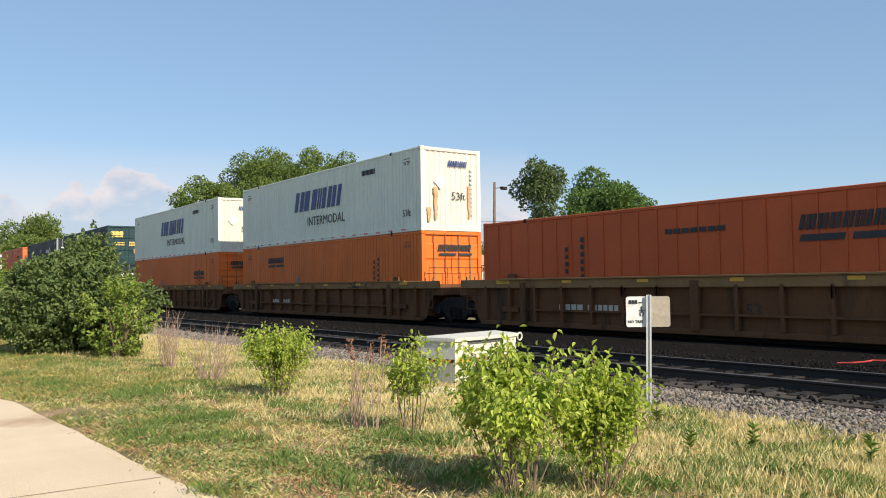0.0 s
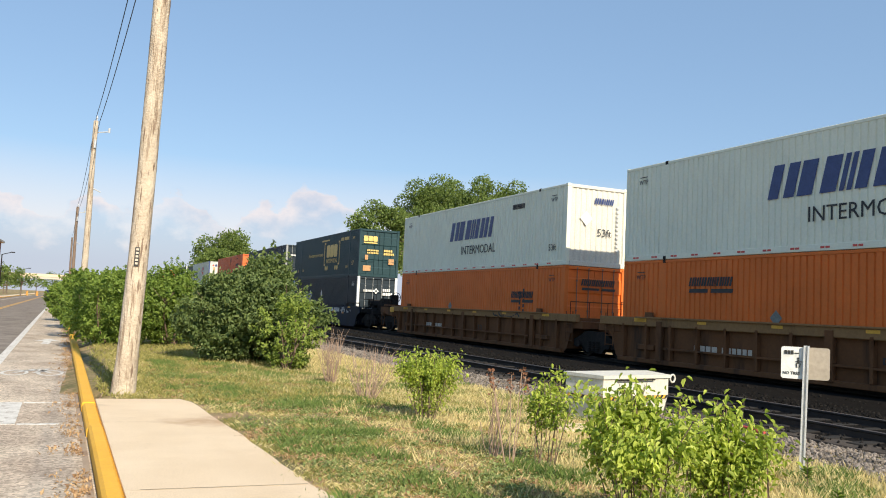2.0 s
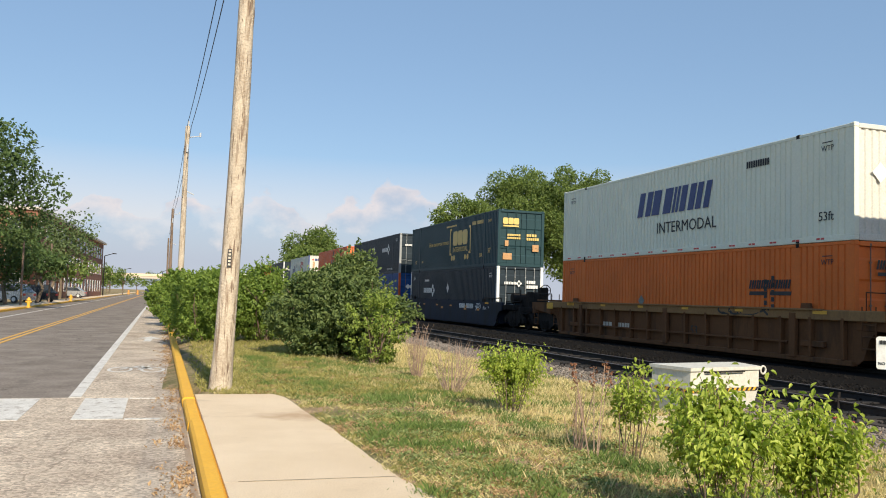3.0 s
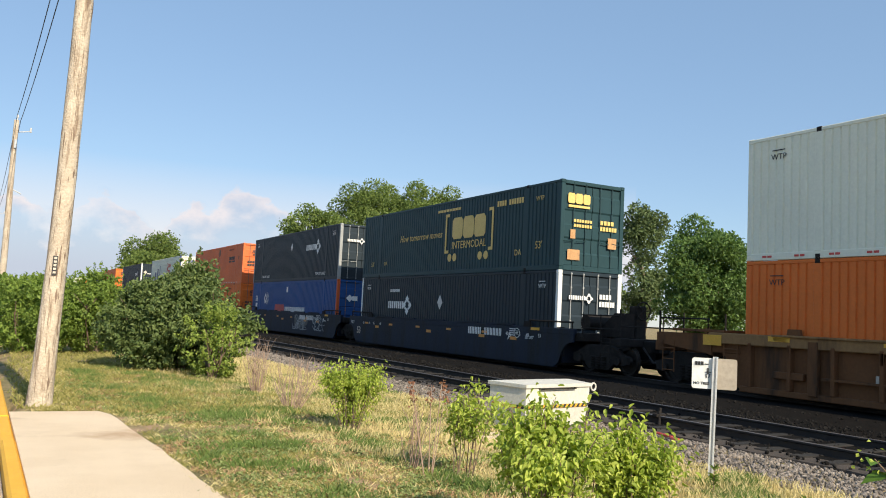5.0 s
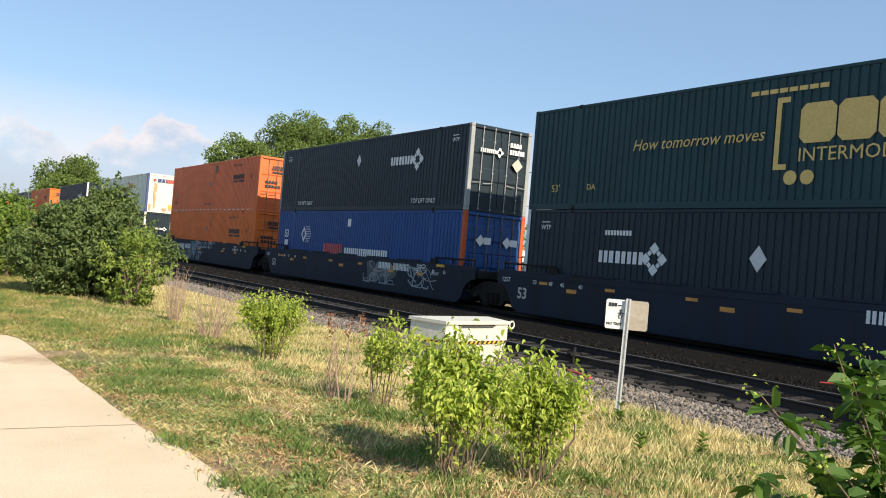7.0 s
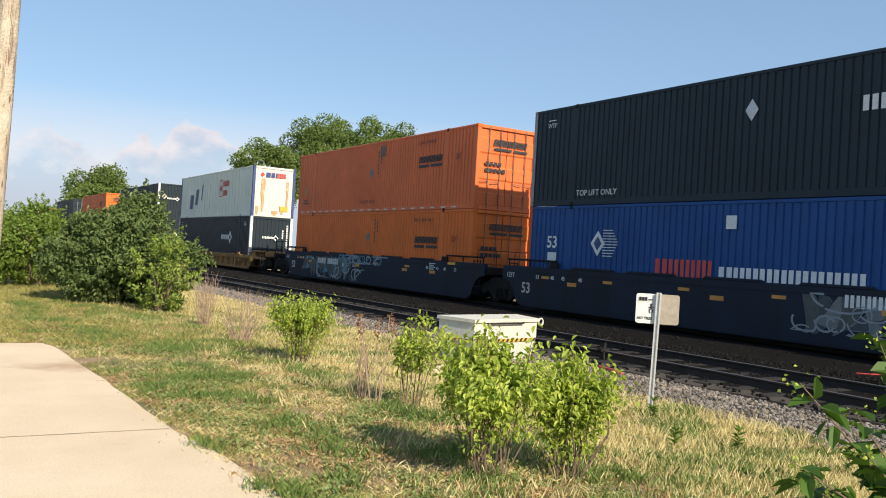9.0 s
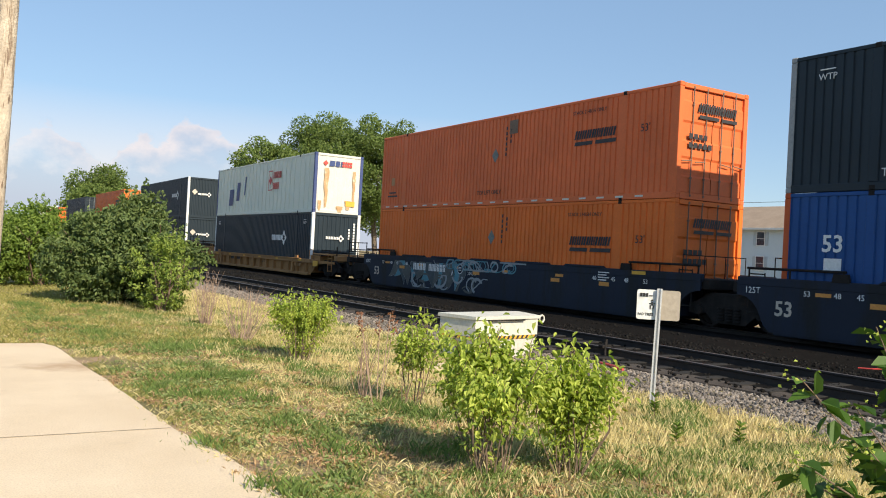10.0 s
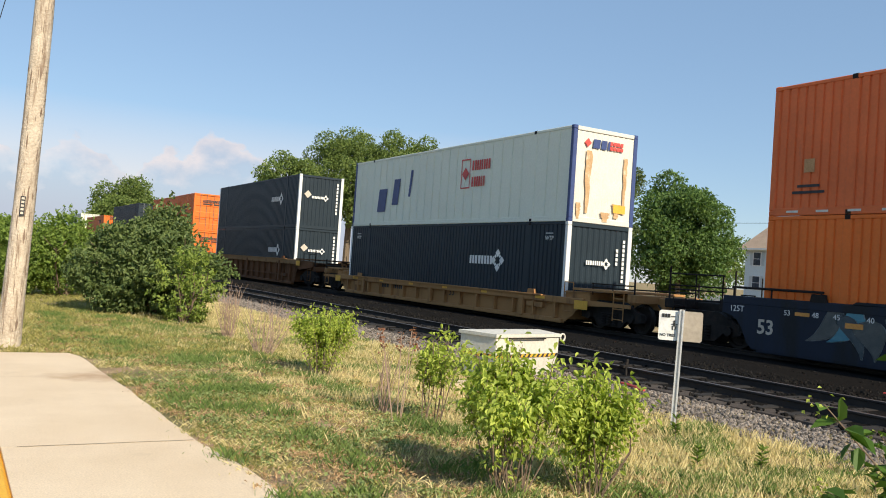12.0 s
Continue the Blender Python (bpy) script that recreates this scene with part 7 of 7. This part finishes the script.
def build_buildings():
    M["c_shutter"] = surface("shutter_paint", (0.42, 0.46, 0.48), (0.50, 0.54, 0.56), 3, 0.7)
    # two-storey apartment block behind the railway; local x along its front, local y to the rear
    a = -87.2
    ob = thing("apartment_building", "two-storey pale grey apartment building with brown shingle roof", "building", place=pose(66.5, 58.2, -0.1, 0, 0, a))
    Ln, D, E = 46.0, 7.6, 5.75
    bm = bmesh.new()
    box(bm, 0, Ln, 0, D, -0.3, E)
    for x0, x1 in ((0, 0.02), (Ln - 0.02, Ln)):
        prism(bm, [(0.0, E), (D, E), (D / 2, E + 2.2)], x0, x1, "x")
    part("wall", bm, M["siding"], ob)
    bm = bmesh.new()
    prism(bm, [(-0.5, E - 0.12), (-0.5, E + 0.02), (D / 2, E + 2.42), (D + 0.5, E + 0.02), (D + 0.5, E - 0.12), (D / 2, E + 2.26)], -0.5, Ln + 0.5, "x")
    part("roof", bm, M["shingle"], ob)
    bm = bmesh.new()
    box(bm, -0.5, Ln + 0.5, -0.6, -0.5, E - 0.16, E + 0.02)
    part("gutter", bm, M["white"], ob)
    for x in (8.0, 15.5, 26, 37):
        bm = bmesh.new()
        box(bm, x, x + 0.22, 2.0, 2.22, E + 1.3, E + 1.95)
        part("vent", bm, M["white"], ob)
    for x in (8.4, 16.2, 25.6, 33.4):
        bm = bmesh.new()
        tube(bm, (x, -0.05, 0), (x, -0.05, E), 0.06, n=6)
        part("downpipe", bm, M["beige"], ob)
    for i in range(5):
        for x in (1.4, 4.5):
            for z in (1.75, 4.1):
                window(ob, pose(x + 8.7 * i, 0, z), 0.8, 1.3, True)
    fence = thing("fence", "white picket fence before the apartment building", "fence", place=pose(60, 58, -0.1, 0, 0, a))
    for i in range(40):
        bm = bmesh.new()
        box(bm, i * 0.5, i * 0.5 + 0.42, 0, 0.05, 0.0, 0.95)
        part("board", bm, M["white"], fence)
    # small house with an orange roof
    ob = thing("house", "small white house with orange shingle roof", "house", place=pose(79, 110, -0.1, 0, 0, -25))
    bm = bmesh.new()
    box(bm, -3.5, 6.5, 0, 9, -0.2, 3.0)
    prism(bm, [(1.8, 3.0), (6.5, 3.0), (4.15, 4.9)], -0.6, 0.3, "y")
    box(bm, 1.8, 6.5, -0.6, 0.05, -0.2, 3.0)
    part("wall", bm, M["white"], ob)
    bm = bmesh.new()
    v = [bm.verts.new(p) for p in ((-4, -0.5, 3.0), (7, -0.5, 3.0), (7, 9.5, 3.0), (-4, 9.5, 3.0), (-0.5, 4.5, 6.2), (3.5, 4.5, 6.2))]
    for f in ((0, 1, 5, 4), (1, 2, 5), (2, 3, 4, 5), (3, 0, 4), (3, 2, 1, 0)):
        bm.faces.new([v[i] for i in f])
    prism(bm, [(1.5, 2.95), (4.15, 5.15), (6.8, 2.95), (6.6, 2.95), (4.15, 4.95), (1.7, 2.95)], -0.8, 3, "y")
    part("roof", bm, M["shingle_red"], ob)
    window(ob, pose(3.4, -0.6, 1.0), 0.9, 1.3)
    window(ob, pose(4.9, -0.6, 1.0), 0.9, 1.3)
    # brick building across the road
    ob = thing("brick_building", "three-storey red brick office building behind street trees", "building", place=pose(-17.3, 104, -0.05, 0, 0, 90))
    bm = bmesh.new()
    box(bm, 0, 76, 0, 22, -0.3, 10.2)
    box(bm, 0, 18, -0.4, 0.01, -0.3, 10.2)
    part("wall", bm, M["brick"], ob)
    bm = bmesh.new()
    box(bm, -0.3, 76.3, -0.6, 22.3, 10.2, 10.6, 0.05)
    part("cornice", bm, M["beige"], ob)
    for i in range(19):
        for z in (1.0, 4.2, 7.3):
            window(ob, pose(2.2 + 3.9 * i, -0.4 if i < 5 else 0, z), 1.5, 1.9)
    # end wall windows that face the camera side
    for i in range(5):
        for z in (1.0, 4.2, 7.3):
            window(ob, pose(0, 2.0 + 4.2 * i, z, 0, 0, 90) @ pose(0, 0, 0, 0, 0, 180), 1.5, 1.9)
    # road bridge far down the street
    ob = thing("overpass", "pale green-grey road bridge across the far end of the street", "bridge", place=pose(-18, 318, 0, 0, 0, 2))
    bm = bmesh.new()
    box(bm, -60, 60, 0, 9, 5.4, 6.3)
    part("deck", bm, M["beige"], ob)
    bm = bmesh.new()
    box(bm, -60, 60, -0.2, 0, 6.2, 7.1)
    part("parapet", bm, M["concrete"], ob)
    for x in (-42, -14, 14, 42):
        bm = bmesh.new()
        box(bm, x - 0.6, x + 0.6, 2, 7, -0.3, 5.5, 0.05)
        part("pier", bm, M["concrete"], ob)


def car(x, y, rz, paint_mat, label, tall=0.0):
    ob = thing("car", label, "car", "parked cars across the road", place=pose(x, y, -0.02, 0, 0, rz))
    bm = bmesh.new()
    prof = [(-2.25, 0.3), (2.25, 0.3), (2.3, 0.62), (2.2, 0.85), (1.2, 0.98), (0.55, 1.45 + tall), (-1.2, 1.5 + tall), (-1.95, 1.02 + tall * 0.5), (-2.28, 0.95)]
    prism(bm, prof, -0.88, 0.88, "x")
    part("body", bm, paint_mat, ob)
    bm = bmesh.new()
    prism(bm, [(-1.75, 1.04), (1.05, 1.04), (0.5, 1.38 + tall), (-1.15, 1.42 + tall)], -0.893, 0.893, "x")
    part("side_window", bm, M["glass"], ob)
    bm = bmesh.new()
    prism(bm, [(1.22, 1.0), (0.58, 1.44 + tall), (0.56, 1.40 + tall), (1.16, 0.99)], -0.75, 0.75, "x")
    part("windscreen", bm, M["glass"], ob)
    for sx in (-1, 1):
        for yy in (-1.4, 1.4):
            bm = bmesh.new()
            lathe(bm, [(-0.1, 0.2), (-0.1, 0.33), (0.1, 0.33), (0.1, 0.2)], 16)
            wh = part("wheel", bm, M["black"], ob, "", pose(sx * 0.83, yy, 0.33))
            bm = bmesh.new()
            lathe(bm, [(-0.105, 0.05), (-0.105, 0.2), (0.105, 0.2), (0.105, 0.05)], 12)
            part("rim", bm, M["galvanised"], wh)
        bm = bmesh.new()
        box(bm, *sorted((sx * 0.5, sx * 0.82)), -2.31, -2.2, 0.68, 0.86, 0.02)
        part("tail_light", bm, M["red"], ob)
        bm = bmesh.new()
        box(bm, *sorted((sx * 0.45, sx * 0.8)), 2.2, 2.29, 0.62, 0.78, 0.02)
        part("headlight", bm, M["white"], ob)


def build_street():
    M["car_silver"] = surface("car_silver", (0.45, 0.47, 0.50), (0.55, 0.57, 0.60), 1, 0.25, 0, 0.5, 20)
    M["car_dark"] = surface("car_dark", (0.025, 0.027, 0.032), (0.05, 0.052, 0.06), 1, 0.25, 0, 0.2, 20)
    car(-15.8, 84, 60, M["car_silver"], "silver sport utility car parked in a lot", 0.2)
    car(-14.9, 90.5, 60, M["car_dark"], "black sport utility car parked in a lot", 0.22)
    car(-19.5, 87.0, 60, M["car_dark"], "dark car parked in a lot", 0.1)
    car(-17.0, 132, 88, M["car_silver"], "pale car parked beside the brick building", 0.1)
    car(-9.4, 205, 2, M["car_dark"], "dark car waiting far down the road", 0.1)
    for x, y, h in ((-12.7, 86, 5.6), (-12.6, 72, 5.2), (-13.6, 104, 4.5)):
        ob = thing("street_pole", "thin brown pole on the pavement across the road", "pole", "poles across the road", place=pose(x, y, 0))
        bm = bmesh.new()
        tube(bm, (0, 0, 0), (0, 0, h), 0.09, 0.07, 8)
        part("shaft", bm, M["dark_pole"], ob)
    for x, y in ((-12.6, 100), (-11.0, 66)):
        ob = thing("fire_hydrant", "yellow fire hydrant on the pavement", "fire hydrant", place=pose(x, y, 0))
        bm = bmesh.new()
        lathe(bm, [(0, 0.16), (0.06, 0.16), (0.08, 0.11), (0.5, 0.11), (0.52, 0.15), (0.58, 0.14), (0.68, 0.08), (0.74, 0.03)], 14, "z")
        part("barrel", bm, M["sticker_yellow"], ob)
        bm = bmesh.new()
        tube(bm, (-0.2, 0, 0.42), (0.2, 0, 0.42), 0.06, n=10)
        part("nozzle", bm, M["sticker_yellow"], ob)
    for x, y, h in ((-19.5, 262, 7), (-8.6, 265, 7), (-17, 180, 8)):
        ob = thing("street_lamp", "dark street lamp with a curved arm far down the road", "street lamp", place=pose(x, y, 0))
        bm = bmesh.new()
        tube(bm, (0, 0, 0), (0, 0, h), 0.13, 0.1, 8)
        tube(bm, (0, 0, h), (1.6, 0, h + 0.5), 0.08, 0.06, 6)
        part("shaft", bm, M["steel"], ob)
        bm = bmesh.new()
        box(bm, 1.4, 2.2, -0.18, 0.18, h + 0.42, h + 0.6, 0.04)
        part("lamp_head", bm, M["steel"], ob)
    for i in range(7):
        ob = thing("traffic_barrel", "orange and white traffic barrel at the road works", "traffic barrel", "barrels at the road works", place=pose(-17.5 + 2.2 * i, 258 + (i % 3) * 5, -0.14))
        bm = bmesh.new()
        lathe(bm, [(0, 0.36), (0.1, 0.3), (1.2, 0.24), (1.25, 0.1)], 12, "z")
        part("barrel", bm, M["sticker_orange"], ob)


def build_clouds():
    """A bank of low cumulus on a far backdrop."""
    m, n, l, p = material("cloud_backdrop")
    n.remove(p)
    sep = n.new("ShaderNodeSeparateXYZ")
    c = n.new("ShaderNodeTexCoord")
    l.new(c.outputs["Object"], sep.inputs[0])

    def calc(op, a, b):
        k = n.new("ShaderNodeMath")
        k.operation, k.use_clamp = op, False
        for s, q in zip(k.inputs, (a, b)):
            if isinstance(q, (int, float)):
                s.default_value = q
            else:
                l.new(q, s)
        return k.outputs[0]
    # heights of the cloud heads along the bank, by bearing in degrees
    heads = ((-40, 4.5), (-30, 6.2), (-22, 4.6), (-14, 5.8), (-8.5, 4.6), (-6.2, 5.9), (-2.6, 4.6), (-0.5, 6.2), (1.7, 4.9), (4.2, 6.4), (7.7, 4.5), (9.8, 6.2), (11, 5.9), (12.8, 7.2), (15.8, 6.3), (19, 4.8), (24, 5.4), (27.4, 5.2), (28.5, 6.6), (30, 5.0), (40, 4.6))
    bearing = calc('MULTIPLY', calc('ARCTAN2', sep.outputs["X"], sep.outputs["Y"]), 180 / math.pi)
    cr = n.new("ShaderNodeValToRGB")
    cr.color_ramp.interpolation = 'CARDINAL'
    while len(cr.color_ramp.elements) < len(heads):
        cr.color_ramp.elements.new(0.5)
    for e, (a, h) in zip(cr.color_ramp.elements, heads):
        e.position = (a + 40) / 80
        e.color = (h / 10, h / 10, h / 10, 1)
    l.new(calc('DIVIDE', calc('ADD', bearing, 40), 80), cr.inputs[0])
    height = calc('DIVIDE', sep.outputs["Z"], 332)
    lumps = noise_node(n, l, coords(n, l, (0.016, 0.016, 0.022)), 1.0, 6.0, 0.55)
    veil = noise_node(n, l, coords(n, l, (0.004, 0.004, 0.008)), 1.0, 5.0, 0.5)
    top = calc('ADD', calc('MULTIPLY', cr.outputs[0], 1.10), calc('MULTIPLY', calc('SUBTRACT', lumps, 0.5), 0.30))
    depth = calc('SUBTRACT', top, height)
    head = calc('MULTIPLY', ramp(n, l, depth, -0.008, 0.045, (0, 0, 0), (0.8, 0.8, 0.8)), ramp(n, l, veil, 0.28, 0.5, (0.6, 0.6, 0.6), (1, 1, 1)))
    veil_low = ramp(n, l, height, 0.2, 0.95, (0.88, 0.88, 0.88), (0, 0, 0))
    alpha = calc('MULTIPLY', head, ramp(n, l, depth, 0.05, 0.36, (1, 1, 1), (0.66, 0.66, 0.66)))
    lit = calc('ADD', depth, calc('MULTIPLY', calc('SUBTRACT', lumps, 0.5), 0.3))
    col = ramp(n, l, lit, 0.02, 0.24, (0.98, 0.86, 0.84), (0.56, 0.61, 0.74))
    em = n.new("ShaderNodeEmission")
    l.new(col, em.inputs["Color"])
    em.inputs["Strength"].default_value = 0.79
    tr = n.new("ShaderNodeBsdfTransparent")
    mx = n.new("ShaderNodeMixShader")
    l.new(calc('MAXIMUM', alpha, veil_low), mx.inputs[0])
    l.new(tr.outputs[0], mx.inputs[1])
    l.new(em.outputs[0], mx.inputs[2])
    l.new(mx.outputs[0], n["Material Output"].inputs["Surface"])
    bm = bmesh.new()
    prev = None
    for i in range(41):
        a = radians(-40 + 80 * i / 40)
        row = [bm.verts.new((1900 * math.sin(a), 1900 * math.cos(a), z)) for z in (-30, 330)]
        if prev:
            bm.faces.new((prev[0], prev[1], row[1], row[0]))
        prev = row
    ob = part("backdrop", bm, m)
    tagged(ob, "low pinkish-white cumulus clouds near the horizon", "clouds", kind="structure")


build_clouds()
build_buildings()
build_street()
build_poles()
build_sign()
build_box()
build_plants()
build_stones()


def motions():
    """The train rolls past at about 34 km/h; every wheelset turns with it."""
    for ob, y, z in KEYED:
        walk(ob, [(t, train_pose(y - travel(t), RAIL_Z + z)) for t in range(13)])
    spins = [(k / 15, travel(k / 15) / 0.42) for k in range(181)]
    for w, dy in WHEELS:
        walk(w, [(t, pose(0, dy, 0.42, math.degrees(a))) for t, a in spins])


motions()
